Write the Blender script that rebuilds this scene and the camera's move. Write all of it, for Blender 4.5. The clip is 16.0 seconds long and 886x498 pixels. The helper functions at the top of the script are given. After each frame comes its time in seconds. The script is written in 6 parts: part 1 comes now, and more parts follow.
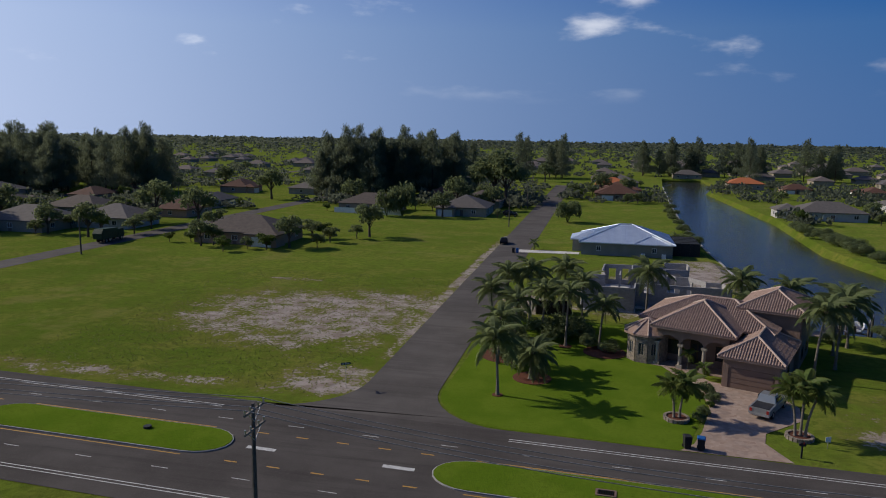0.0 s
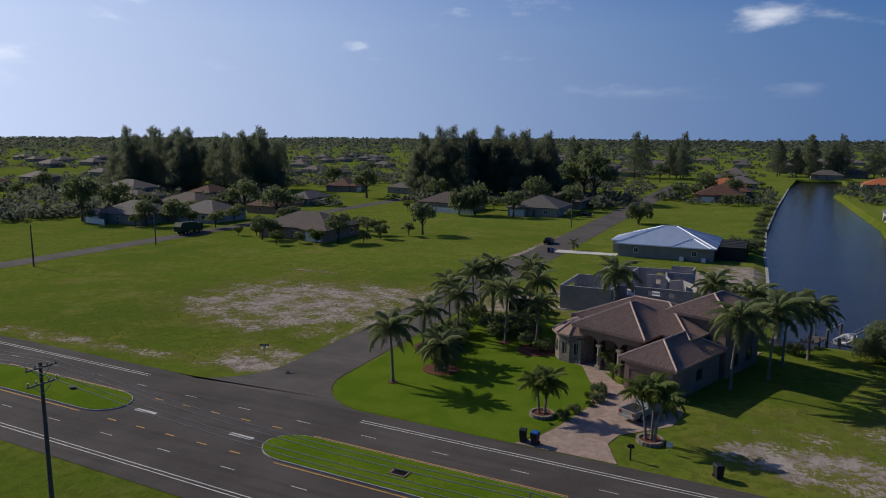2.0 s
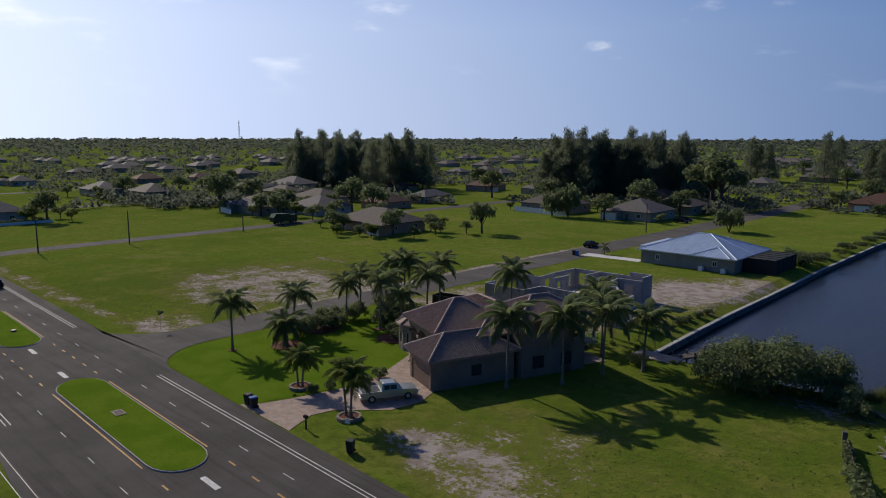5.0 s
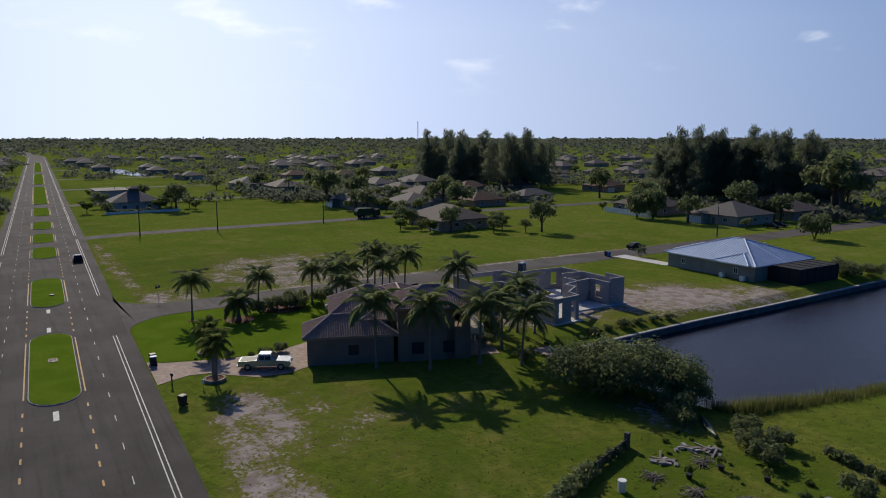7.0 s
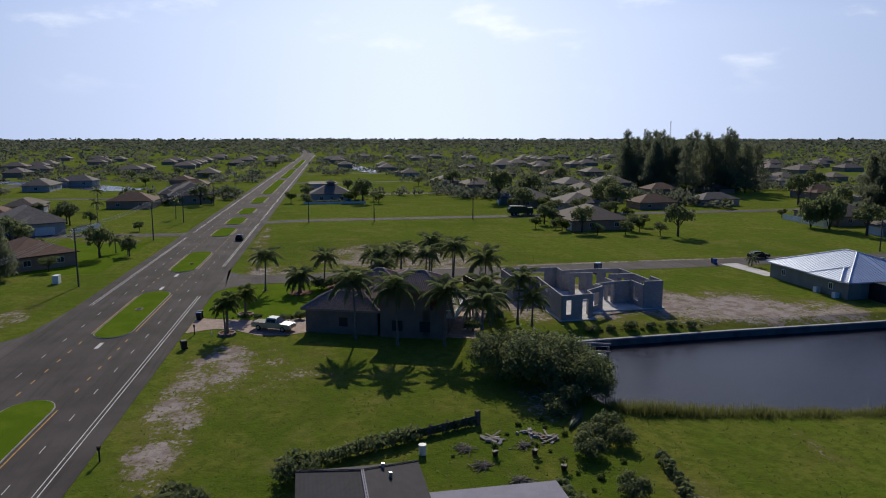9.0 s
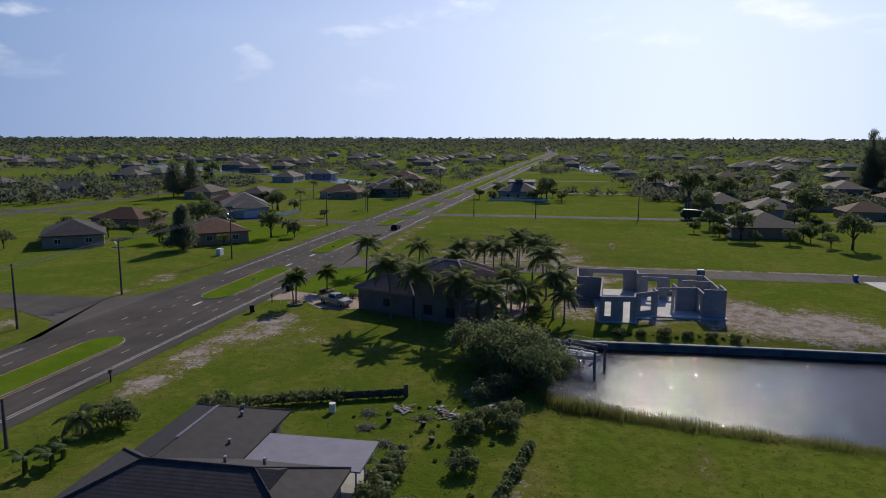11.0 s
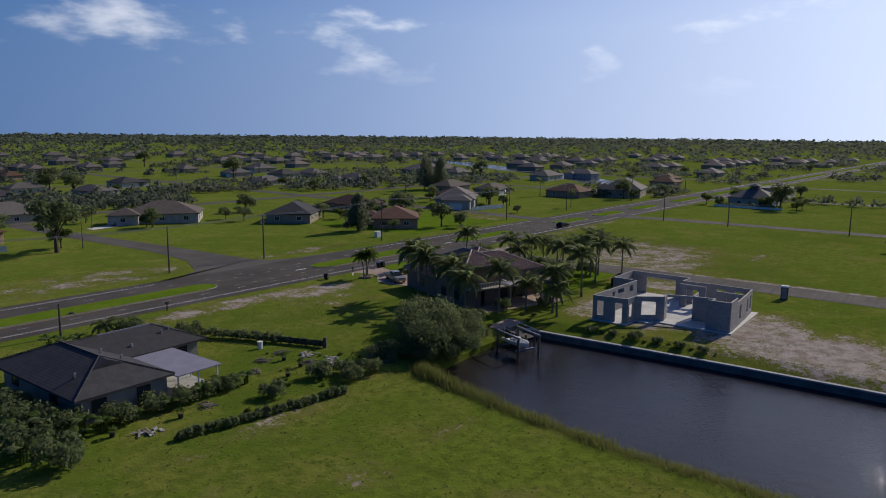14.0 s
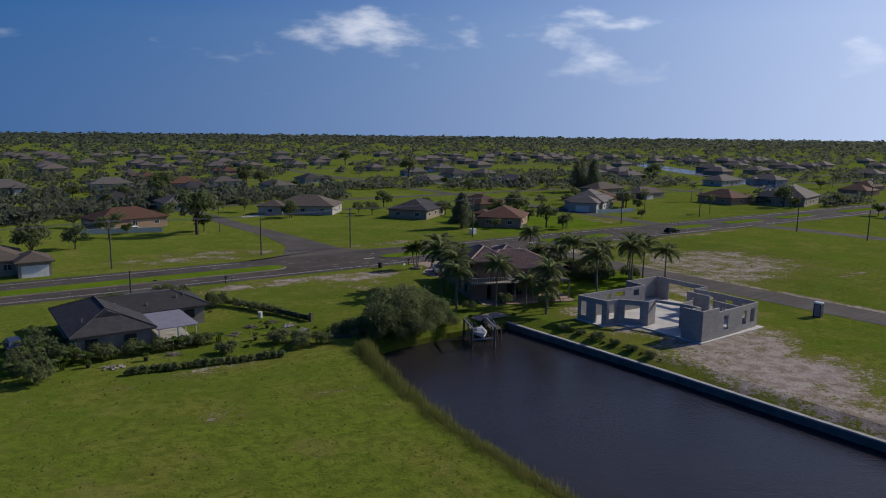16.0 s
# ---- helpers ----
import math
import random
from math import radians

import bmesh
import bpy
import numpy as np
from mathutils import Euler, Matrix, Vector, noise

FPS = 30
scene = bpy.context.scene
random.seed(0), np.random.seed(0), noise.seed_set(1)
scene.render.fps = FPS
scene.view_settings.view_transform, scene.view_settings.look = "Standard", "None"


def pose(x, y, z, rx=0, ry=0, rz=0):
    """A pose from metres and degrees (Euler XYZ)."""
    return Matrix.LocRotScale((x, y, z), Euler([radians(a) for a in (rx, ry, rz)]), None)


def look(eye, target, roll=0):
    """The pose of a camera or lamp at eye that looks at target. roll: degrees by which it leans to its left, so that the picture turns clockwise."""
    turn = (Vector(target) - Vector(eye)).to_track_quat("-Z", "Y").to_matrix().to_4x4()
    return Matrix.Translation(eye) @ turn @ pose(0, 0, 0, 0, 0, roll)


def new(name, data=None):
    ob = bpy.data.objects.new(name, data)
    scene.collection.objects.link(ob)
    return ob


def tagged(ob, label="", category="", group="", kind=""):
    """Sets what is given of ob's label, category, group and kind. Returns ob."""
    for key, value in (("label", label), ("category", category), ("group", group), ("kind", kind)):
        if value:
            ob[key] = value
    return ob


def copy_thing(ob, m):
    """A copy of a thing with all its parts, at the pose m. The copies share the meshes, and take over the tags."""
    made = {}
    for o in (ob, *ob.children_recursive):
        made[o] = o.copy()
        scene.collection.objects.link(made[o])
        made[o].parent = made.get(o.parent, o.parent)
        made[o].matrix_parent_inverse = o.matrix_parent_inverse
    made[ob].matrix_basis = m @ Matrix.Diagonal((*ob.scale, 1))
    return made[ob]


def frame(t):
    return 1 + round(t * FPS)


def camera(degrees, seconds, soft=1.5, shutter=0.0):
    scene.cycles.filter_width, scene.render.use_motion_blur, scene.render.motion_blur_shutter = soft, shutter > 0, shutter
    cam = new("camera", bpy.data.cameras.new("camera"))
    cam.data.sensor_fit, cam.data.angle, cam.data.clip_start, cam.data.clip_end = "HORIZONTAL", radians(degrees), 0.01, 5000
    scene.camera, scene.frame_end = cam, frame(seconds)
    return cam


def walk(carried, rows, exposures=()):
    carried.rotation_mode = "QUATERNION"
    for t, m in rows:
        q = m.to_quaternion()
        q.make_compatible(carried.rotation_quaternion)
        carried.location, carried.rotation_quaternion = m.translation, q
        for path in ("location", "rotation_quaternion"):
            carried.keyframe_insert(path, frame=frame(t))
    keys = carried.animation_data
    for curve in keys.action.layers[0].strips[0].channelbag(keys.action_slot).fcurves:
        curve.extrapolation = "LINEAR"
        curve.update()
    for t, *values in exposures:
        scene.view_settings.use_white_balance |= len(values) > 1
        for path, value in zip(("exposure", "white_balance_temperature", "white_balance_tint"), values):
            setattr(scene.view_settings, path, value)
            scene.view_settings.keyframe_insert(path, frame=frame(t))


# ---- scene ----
cam = camera(63.90, 16.0, soft=1.0)
# seconds, eye x y z, target x y z, roll
ROWS = [
    (0, -2.954, 0.471, 25.619, -3.379, 2.4, 25.307, 0.9),
    (0.5, 3.385, 0.999, 25.68, 2.854, 2.902, 25.367, 0.6),
    (1, 9.804, 1.818, 25.782, 9.174, 3.69, 25.467, 0.5),
    (1.5, 16.361, 3.112, 25.865, 15.633, 4.948, 25.551, 0.4),
    (2, 23.045, 4.902, 25.936, 22.218, 6.695, 25.621, 0.3),
    (2.5, 29.896, 7.076, 26.004, 28.975, 8.824, 25.692, -0.2),
    (3, 36.801, 9.628, 26.082, 35.786, 11.323, 25.768, 0.1),
    (3.5, 43.769, 12.611, 26.135, 42.664, 14.248, 25.822, 0),
    (4, 50.884, 16.182, 26.154, 49.694, 17.759, 25.841, -0),
    (6.5, 85.01, 41.167, 26.352, 83.402, 42.314, 26.036, 0.1),
    (7, 90.923, 47.228, 26.282, 89.241, 48.263, 25.966, -0),
    (7.5, 96.612, 53.899, 26.248, 94.86, 54.811, 25.933, -0),
    (8, 102.014, 61.004, 26.203, 100.191, 61.764, 25.888, -0.1),
    (8.5, 106.749, 68.304, 26.165, 104.858, 68.873, 25.851, 0),
    (9, 110.715, 75.672, 26.186, 108.776, 76.048, 25.872, 0),
    (9.5, 114.054, 83.134, 26.167, 112.088, 83.321, 25.853, 0),
    (10, 116.595, 90.637, 26.114, 114.62, 90.64, 25.8, 0.1),
    (12.5, 117.861, 129.869, 26.389, 116.053, 129.078, 26.069, 0.2),
    (13, 115.903, 137.712, 26.343, 114.159, 136.785, 26.023, 0.3),
    (13.5, 113.499, 145.536, 26.384, 111.831, 144.48, 26.065, 0.4),
    (14, 110.545, 153.468, 26.515, 108.96, 152.291, 26.195, 0.5),
    (14.5, 106.93, 161.235, 26.678, 105.439, 159.941, 26.358, 0.6),
    (15, 102.817, 168.752, 26.894, 101.433, 167.344, 26.573, 0.7),
    (15.5, 98.147, 175.989, 27.064, 96.879, 174.476, 26.741, 0.8),
    (16, 93.199, 182.896, 27.16, 92.048, 181.292, 26.838, 0.6),
]
walk(cam, [(t, look((x, y, z), (u, v, w), roll)) for t, x, y, z, u, v, w, roll in ROWS])

# ---------------------------------------------------------------- light
SUN_AZ, SUN_EL = 81.0, 32.0  # degrees left of +y, and above the horizon
world = bpy.data.worlds.new("sky")
scene.world = world
world.use_nodes = True
wn = world.node_tree
wn.nodes.clear()
w_out = wn.nodes.new("ShaderNodeOutputWorld")
w_bg = wn.nodes.new("ShaderNodeBackground")
w_sky = wn.nodes.new("ShaderNodeTexSky")
w_sky.sky_type = "NISHITA"
w_sky.sun_disc = False
w_sky.sun_elevation = radians(SUN_EL)
w_sky.sun_rotation = radians(-SUN_AZ)
w_sky.air_density, w_sky.dust_density, w_sky.ozone_density = 1.0, 0.9, 4.0
w_geo = wn.nodes.new("ShaderNodeTexCoord")
w_sep = wn.nodes.new("ShaderNodeSeparateXYZ")
wn.links.new(w_geo.outputs["Generated"], w_sep.inputs[0])


def wmath(op, a, b=None, clamp=False):
    n = wn.nodes.new("ShaderNodeMath")
    n.operation, n.use_clamp = op, clamp
    for i, v in enumerate((a, b)):
        if v is None:
            continue
        if isinstance(v, (int, float)):
            n.inputs[i].default_value = v
        else:
            wn.links.new(v, n.inputs[i])
    return n.outputs[0]


# the lowest degrees of the sky take the tone just above them
w_dir = wn.nodes.new("ShaderNodeCombineXYZ")
wn.links.new(w_sep.outputs["X"], w_dir.inputs[0])
wn.links.new(w_sep.outputs["Y"], w_dir.inputs[1])
wn.links.new(wmath("MAXIMUM", w_sep.outputs["Z"], 0.14), w_dir.inputs[2])
wn.links.new(w_dir.outputs[0], w_sky.inputs["Vector"])
# small fair-weather clouds: flattened puffs, thinner towards the zenith
w_cmb = wn.nodes.new("ShaderNodeCombineXYZ")
wn.links.new(w_sep.outputs["X"], w_cmb.inputs[0])
wn.links.new(w_sep.outputs["Y"], w_cmb.inputs[1])
wn.links.new(wmath("MULTIPLY", w_sep.outputs["Z"], 2.9), w_cmb.inputs[2])
w_noise = wn.nodes.new("ShaderNodeTexNoise")
w_noise.inputs["Scale"].default_value = 6.5
w_noise.inputs["Detail"].default_value = 6.0
w_noise.inputs["Roughness"].default_value = 0.52
wn.links.new(w_cmb.outputs[0], w_noise.inputs["Vector"])
w_ramp = wn.nodes.new("ShaderNodeMapRange")
w_ramp.interpolation_type = "SMOOTHSTEP"
w_ramp.inputs["From Min"].default_value, w_ramp.inputs["From Max"].default_value = 0.56, 0.76
wn.links.new(w_noise.outputs["Fac"], w_ramp.inputs["Value"])
w_low = wn.nodes.new("ShaderNodeMapRange")
w_low.inputs["From Min"].default_value, w_low.inputs["From Max"].default_value = 0.045, 0.12
wn.links.new(w_sep.outputs["Z"], w_low.inputs["Value"])
w_fac = wmath("MULTIPLY", wmath("MULTIPLY", w_ramp.outputs[0], w_low.outputs[0]), 0.6)
# humid air: the low sky loses its colour, the high sky is a clear blue
w_haze = wn.nodes.new("ShaderNodeMapRange")
w_haze.interpolation_type = "SMOOTHSTEP"
w_haze.inputs["From Min"].default_value, w_haze.inputs["From Max"].default_value = 0.0, 0.22
w_haze.inputs["To Min"].default_value, w_haze.inputs["To Max"].default_value = 0.95, 1.20
wn.links.new(w_sep.outputs["Z"], w_haze.inputs["Value"])
w_hsv = wn.nodes.new("ShaderNodeHueSaturation")
# towards the sun the haze is pale and bright, away from it the sky is deeper
w_side = wmath("ADD", wmath("MULTIPLY", w_sep.outputs["X"], -0.974), wmath("MULTIPLY", w_sep.outputs["Y"], 0.225))
w_pale = wn.nodes.new("ShaderNodeMapRange")
w_pale.inputs["From Min"].default_value, w_pale.inputs["From Max"].default_value = -0.7, 0.85
w_pale.inputs["To Min"].default_value, w_pale.inputs["To Max"].default_value = 1.70, 0.50
wn.links.new(w_side, w_pale.inputs["Value"])
w_deep = wn.nodes.new("ShaderNodeMapRange")
w_deep.inputs["From Min"].default_value, w_deep.inputs["From Max"].default_value = -0.45, 0.75
w_deep.inputs["To Min"].default_value, w_deep.inputs["To Max"].default_value = 0.55, 1.0
wn.links.new(w_side, w_deep.inputs["Value"])
wn.links.new(wmath("MULTIPLY", w_haze.outputs[0], w_pale.outputs[0]), w_hsv.inputs["Saturation"])
wn.links.new(w_deep.outputs[0], w_hsv.inputs["Value"])
wn.links.new(w_sky.outputs[0], w_hsv.inputs["Color"])
w_tint = wn.nodes.new("ShaderNodeMix")
w_tint.data_type, w_tint.blend_type = "RGBA", "MULTIPLY"
w_tint.inputs["Factor"].default_value = 1.0
wn.links.new(w_hsv.outputs[0], w_tint.inputs["A"])
w_hue = wn.nodes.new("ShaderNodeMix")
w_hue.data_type = "RGBA"
w_near = wn.nodes.new("ShaderNodeMapRange")
w_near.inputs["From Min"].default_value, w_near.inputs["From Max"].default_value = -0.2, 1.0
wn.links.new(w_side, w_near.inputs["Value"])
wn.links.new(w_near.outputs[0], w_hue.inputs["Factor"])
w_hue.inputs["A"].default_value, w_hue.inputs["B"].default_value = (0.62, 0.735, 1.13, 1), (0.735, 0.79, 0.985, 1)
wn.links.new(w_hue.outputs["Result"], w_tint.inputs["B"])
w_mix = wn.nodes.new("ShaderNodeMix")
w_mix.data_type = "RGBA"
wn.links.new(w_fac, w_mix.inputs["Factor"])
wn.links.new(w_tint.outputs["Result"], w_mix.inputs["A"])
w_cloud = wn.nodes.new("ShaderNodeMix")
w_cloud.data_type = "RGBA"
wn.links.new(w_deep.outputs[0], w_cloud.inputs["Factor"])
w_cloud.inputs["A"].default_value, w_cloud.inputs["B"].default_value = (1.5, 1.6, 2.6, 1), (12.0, 12.2, 12.8, 1)
wn.links.new(w_cloud.outputs["Result"], w_mix.inputs["B"])
wn.links.new(w_mix.outputs["Result"], w_bg.inputs["Color"])
w_bg.inputs["Strength"].default_value = 0.093
wn.links.new(w_bg.outputs[0], w_out.inputs["Surface"])

sun = new("sun", bpy.data.lights.new("sun", "SUN"))
sun.data.energy, sun.data.angle, sun.data.color = 3.3, radians(0.6), (1.0, 0.90, 0.74)
sun_way = Vector((-math.sin(radians(SUN_AZ)) * math.cos(radians(SUN_EL)), math.cos(radians(SUN_AZ)) * math.cos(radians(SUN_EL)), math.sin(radians(SUN_EL))))
sun.matrix_world = look(sun_way * 200, (0, 0, 0))

# ---------------------------------------------------------------- materials


class Nodes:
    """A node material with a Principled shader and short-hands for its inputs."""

    def __init__(self, name, rough=0.8, metal=0.0):
        self.m = bpy.data.materials.new(name)
        self.m.use_nodes = True
        self.t = self.m.node_tree
        self.b = self.t.nodes["Principled BSDF"]
        self.b.inputs["Roughness"].default_value = rough
        self.b.inputs["Metallic"].default_value = metal
        self.b.inputs["Specular IOR Level"].default_value = 0.25
        self.co = self.t.nodes.new("ShaderNodeTexCoord").outputs["Object"]

    def put(self, socket, v):
        if isinstance(v, (int, float)):
            socket.default_value = v
        elif isinstance(v, (tuple, list)):
            socket.default_value = (*v, 1) if len(v) == 3 and socket.type == "RGBA" else v
        else:
            self.t.links.new(v, socket)

    def world_co(self):
        self.co = self.t.nodes.new("ShaderNodeNewGeometry").outputs["Position"]
        return self

    def math(self, op, a, b=0.0, clamp=False):
        n = self.t.nodes.new("ShaderNodeMath")
        n.operation, n.use_clamp = op, clamp
        self.put(n.inputs[0], a), self.put(n.inputs[1], b)
        return n.outputs[0]

    def noise(self, scale, detail=4.0, rough=0.55, stretch=None):
        n = self.t.nodes.new("ShaderNodeTexNoise")
        n.inputs["Scale"].default_value, n.inputs["Detail"].default_value, n.inputs["Roughness"].default_value = scale, detail, rough
        co = self.co
        if stretch:
            mp = self.t.nodes.new("ShaderNodeMapping")
            mp.inputs["Scale"].default_value = stretch
            self.t.links.new(co, mp.inputs["Vector"])
            co = mp.outputs[0]
        self.t.links.new(co, n.inputs["Vector"])
        return n.outputs["Fac"]

    def step(self, v, lo, hi, a=0.0, b=1.0):
        n = self.t.nodes.new("ShaderNodeMapRange")
        n.interpolation_type = "SMOOTHSTEP"
        self.put(n.inputs["Value"], v)
        for k, x in (("From Min", lo), ("From Max", hi), ("To Min", a), ("To Max", b)):
            n.inputs[k].default_value = x
        return n.outputs[0]

    def mix(self, f, a, b):
        n = self.t.nodes.new("ShaderNodeMix")
        n.data_type = "RGBA"
        self.put(n.inputs["Factor"], f), self.put(n.inputs["A"], a), self.put(n.inputs["B"], b)
        return n.outputs["Result"]

    def random(self):
        return self.t.nodes.new("ShaderNodeObjectInfo").outputs["Random"]

    def island(self):
        return self.t.nodes.new("ShaderNodeNewGeometry").outputs["Random Per Island"]

    def color(self, c):
        self.put(self.b.inputs["Base Color"], c)
        return self

    def rough(self, v):
        self.put(self.b.inputs["Roughness"], v)
        return self

    def bump(self, h, dist=0.02, strength=0.6):
        n = self.t.nodes.new("ShaderNodeBump")
        n.inputs["Strength"].default_value, n.inputs["Distance"].default_value = strength, dist
        self.t.links.new(h, n.inputs["Height"])
        self.t.links.new(n.outputs[0], self.b.inputs["Normal"])
        return self

    def xyz(self):
        n = self.t.nodes.new("ShaderNodeSeparateXYZ")
        self.t.links.new(self.co, n.inputs[0])
        return n.outputs


def simple(name, a, b, scale=3.0, rough=0.7, metal=0.0, fine=40.0, dist=0.01, vary=False):
    """Two tones mixed by coarse and fine noise, with a little relief."""
    n = Nodes(name, rough, metal)
    f = n.math("ADD", n.math("MULTIPLY", n.noise(scale), 0.7), n.math("MULTIPLY", n.noise(fine, 3), 0.3))
    c = n.mix(n.step(f, 0.35, 0.65), a, b)
    if vary:
        c = n.mix(n.math("MULTIPLY", n.random(), 0.5), c, tuple(0.6 * x for x in a))
    n.color(c).bump(n.noise(fine, 3), dist)
    return n.m


def ground_material():
    n = Nodes("lawn", 1.0).world_co()
    # blades catch the light at a low angle
    n.b.inputs["Sheen Roughness"].default_value = 0.45
    n.b.inputs["Sheen Tint"].default_value = (0.62, 0.80, 0.16, 1)
    n.b.inputs["Specular IOR Level"].default_value = 0.0
    x, y, z = n.xyz()
    big, mid, fine, tiny = n.noise(0.018, 4), n.noise(0.12, 5), n.noise(0.9, 5), n.noise(6.0, 4)
    g = n.mix(n.step(big, 0.38, 0.62), (0.066, 0.106, 0.010), (0.114, 0.153, 0.018))
    g = n.mix(n.step(mid, 0.44, 0.62, 0.0, 0.8), g, (0.150, 0.150, 0.030))
    g = n.mix(n.step(fine, 0.46, 0.60, 0.0, 0.7), g, (0.054, 0.084, 0.010))
    g = n.mix(n.step(tiny, 0.45, 0.75, 0.0, 0.5), g, (0.135, 0.160, 0.030))
    g = n.mix(n.step(n.noise(0.33, 5, 0.6), 0.48, 0.62, 0.0, 0.65), g, (0.076, 0.100, 0.014))
    g = n.mix(n.step(n.noise(0.075, 5, 0.65), 0.55, 0.66, 0.0, 0.6), g, (0.165, 0.150, 0.045))
    # worn and sandy ground: ellipses (x, y, half length, half width, how bare)
    spots = [(-43, 94, 23, 20, 1.0), (-33, 104, 9, 11, 0.95), (-26.6, 130, 1.7, 70, 1.0), (-68, 64.6, 48, 2.4, 0.72), (-30, 69, 7, 6, 0.95),
             (29, 66.0, 11, 5.0, 0.95), (43, 62.8, 20, 3.6, 0.92), (31, 72, 12, 8, 0.55), (10, 132, 14, 9, 1.2), (14, 142, 12, 11, 1.25), (18, 152, 8, 9, 1.0), (4, 118, 16, 12, 1.2), (5, 108, 15, 4.5, 1.05),
             (-14, 110, 5, 12, 1.0), (48, 28, 24, 9, 0.72), (2, 33, 16, 3, 0.75), (-82, 27, 18, 9, 0.68), (70, 104, 12, 2.0, 0.55), (-56, 117, 6, 1.5, 0.9), (46, 99, 7, 4, 0.75), (72, 118, 3, 2.5, 0.62), (60, 118, 8, 1.2, 0.5)]
    bare = None
    for cx, cy, rx, ry, k in spots:
        u = n.math("MULTIPLY", n.math("SUBTRACT", x, cx), 1 / rx)
        v = n.math("MULTIPLY", n.math("SUBTRACT", y, cy), 1 / ry)
        d = n.math("ADD", n.math("MULTIPLY", u, u), n.math("MULTIPLY", v, v))
        s = n.math("MULTIPLY", n.step(d, 0.05, 1.45, 1.0, 0.0), k)
        bare = s if bare is None else n.math("MAXIMUM", bare, s)
    broken = n.math("ADD", n.math("MULTIPLY", n.noise(0.22, 6, 0.65), 0.60), n.math("MULTIPLY", n.noise(1.8, 5, 0.75), 0.60))
    m = n.step(n.math("ADD", bare, n.math("MULTIPLY", broken, 4.2)), 3.20, 3.6)
    thin = n.step(n.math("ADD", bare, n.math("MULTIPLY", broken, 4.2)), 2.55, 3.3)
    sand = n.mix(n.step(n.noise(0.5, 5), 0.4, 0.62), (0.36, 0.315, 0.285), (0.25, 0.205, 0.175))
    g = n.mix(n.math("MULTIPLY", thin, 0.6), g, (0.16, 0.155, 0.040))
    n.color(n.mix(m, g, sand))
    n.put(n.b.inputs["Sheen Weight"], n.math("SUBTRACT", 0.17, n.math("MULTIPLY", thin, 0.17)))
    n.bump(n.math("ADD", n.noise(2.5, 5, 0.7), n.math("MULTIPLY", n.noise(0.5, 3), 1.5)), 0.25, 0.55)
    return n.m


def lawn_material():
    n = Nodes("mown_lawn", 1.0).world_co()
    # blades catch the light at a low angle
    n.b.inputs["Sheen Weight"].default_value, n.b.inputs["Sheen Roughness"].default_value = 0.10, 0.45
    n.b.inputs["Sheen Tint"].default_value = (0.62, 0.80, 0.16, 1)
    n.b.inputs["Specular IOR Level"].default_value = 0.0
    g = n.mix(n.step(n.noise(0.25, 4), 0.38, 0.62), (0.080, 0.138, 0.009), (0.104, 0.160, 0.013))
    g = n.mix(n.step(n.noise(4.0, 4), 0.45, 0.7, 0.0, 0.5), g, (0.060, 0.095, 0.008))
    n.color(g).bump(n.noise(5.0, 5, 0.7), 0.12, 0.5)
    return n.m


def asphalt_material(name, a, b):
    n = Nodes(name, 0.92).world_co()
    n.b.inputs["Specular IOR Level"].default_value = 0.08
    f = n.noise(0.12, 5, 0.6)
    c = n.mix(n.step(f, 0.35, 0.65), a, b)
    c = n.mix(n.step(n.noise(0.5, 5, 0.65, (0.12, 2.2, 1)), 0.45, 0.7, 0.0, 0.45), c, tuple(0.6 * v for v in a))
    c = n.mix(n.step(n.noise(14.0, 3), 0.5, 0.75, 0.0, 0.35), c, tuple(1.6 * v for v in b))
    n.color(c).bump(n.noise(18.0, 3), 0.012, 0.4)
    return n.m


def water_material():
    n = Nodes("canal_water", 0.045).world_co()
    n.color(n.mix(n.step(n.noise(0.05, 3), 0.35, 0.65), (0.020, 0.018, 0.022), (0.028, 0.025, 0.027)))
    n.b.inputs["IOR"].default_value = 1.33
    n.b.inputs["Specular IOR Level"].default_value = 0.31
    n.bump(n.math("ADD", n.noise(3.2, 4, 0.6, (1, 1.3, 1)), n.math("MULTIPLY", n.noise(0.5, 3), 1.2)), 0.06, 0.75)
    return n.m


def tile_material(name, a, b, c):
    """Barrel tiles: courses across the slope, with a tone of its own for each stretch."""
    n = Nodes(name, 0.75)
    f = n.noise(2.2, 3)
    col = n.mix(n.step(f, 0.36, 0.64), a, b)
    col = n.mix(n.step(n.noise(7.0, 2), 0.5, 0.72, 0, 0.7), col, c)
    col = n.mix(n.math("MULTIPLY", n.island(), 0.6), col, tuple(0.65 * v for v in a))
    n.color(col).bump(n.noise(9.0, 3), 0.03, 0.7)
    return n.m


def shingle_material(name, a, b):
    n = Nodes(name, 0.85)
    w = n.t.nodes.new("ShaderNodeTexWave")
    w.bands_direction = "Z"
    w.inputs["Scale"].default_value, w.inputs["Distortion"].default_value = 2.6, 0.6
    n.t.links.new(n.co, w.inputs["Vector"])
    c = n.mix(n.step(n.noise(1.2, 4), 0.35, 0.65), a, b)
    c = n.mix(n.step(n.noise(9.0, 3), 0.45, 0.7, 0, 0.5), c, tuple(0.6 * v for v in a))
    c = n.mix(n.math("MULTIPLY", n.random(), 0.45), c, tuple(0.55 * v for v in b))
    n.color(c).bump(n.math("ADD", n.math("MULTIPLY", w.outputs["Fac"], 0.4), n.noise(12.0, 3)), 0.02, 0.5)
    return n.m


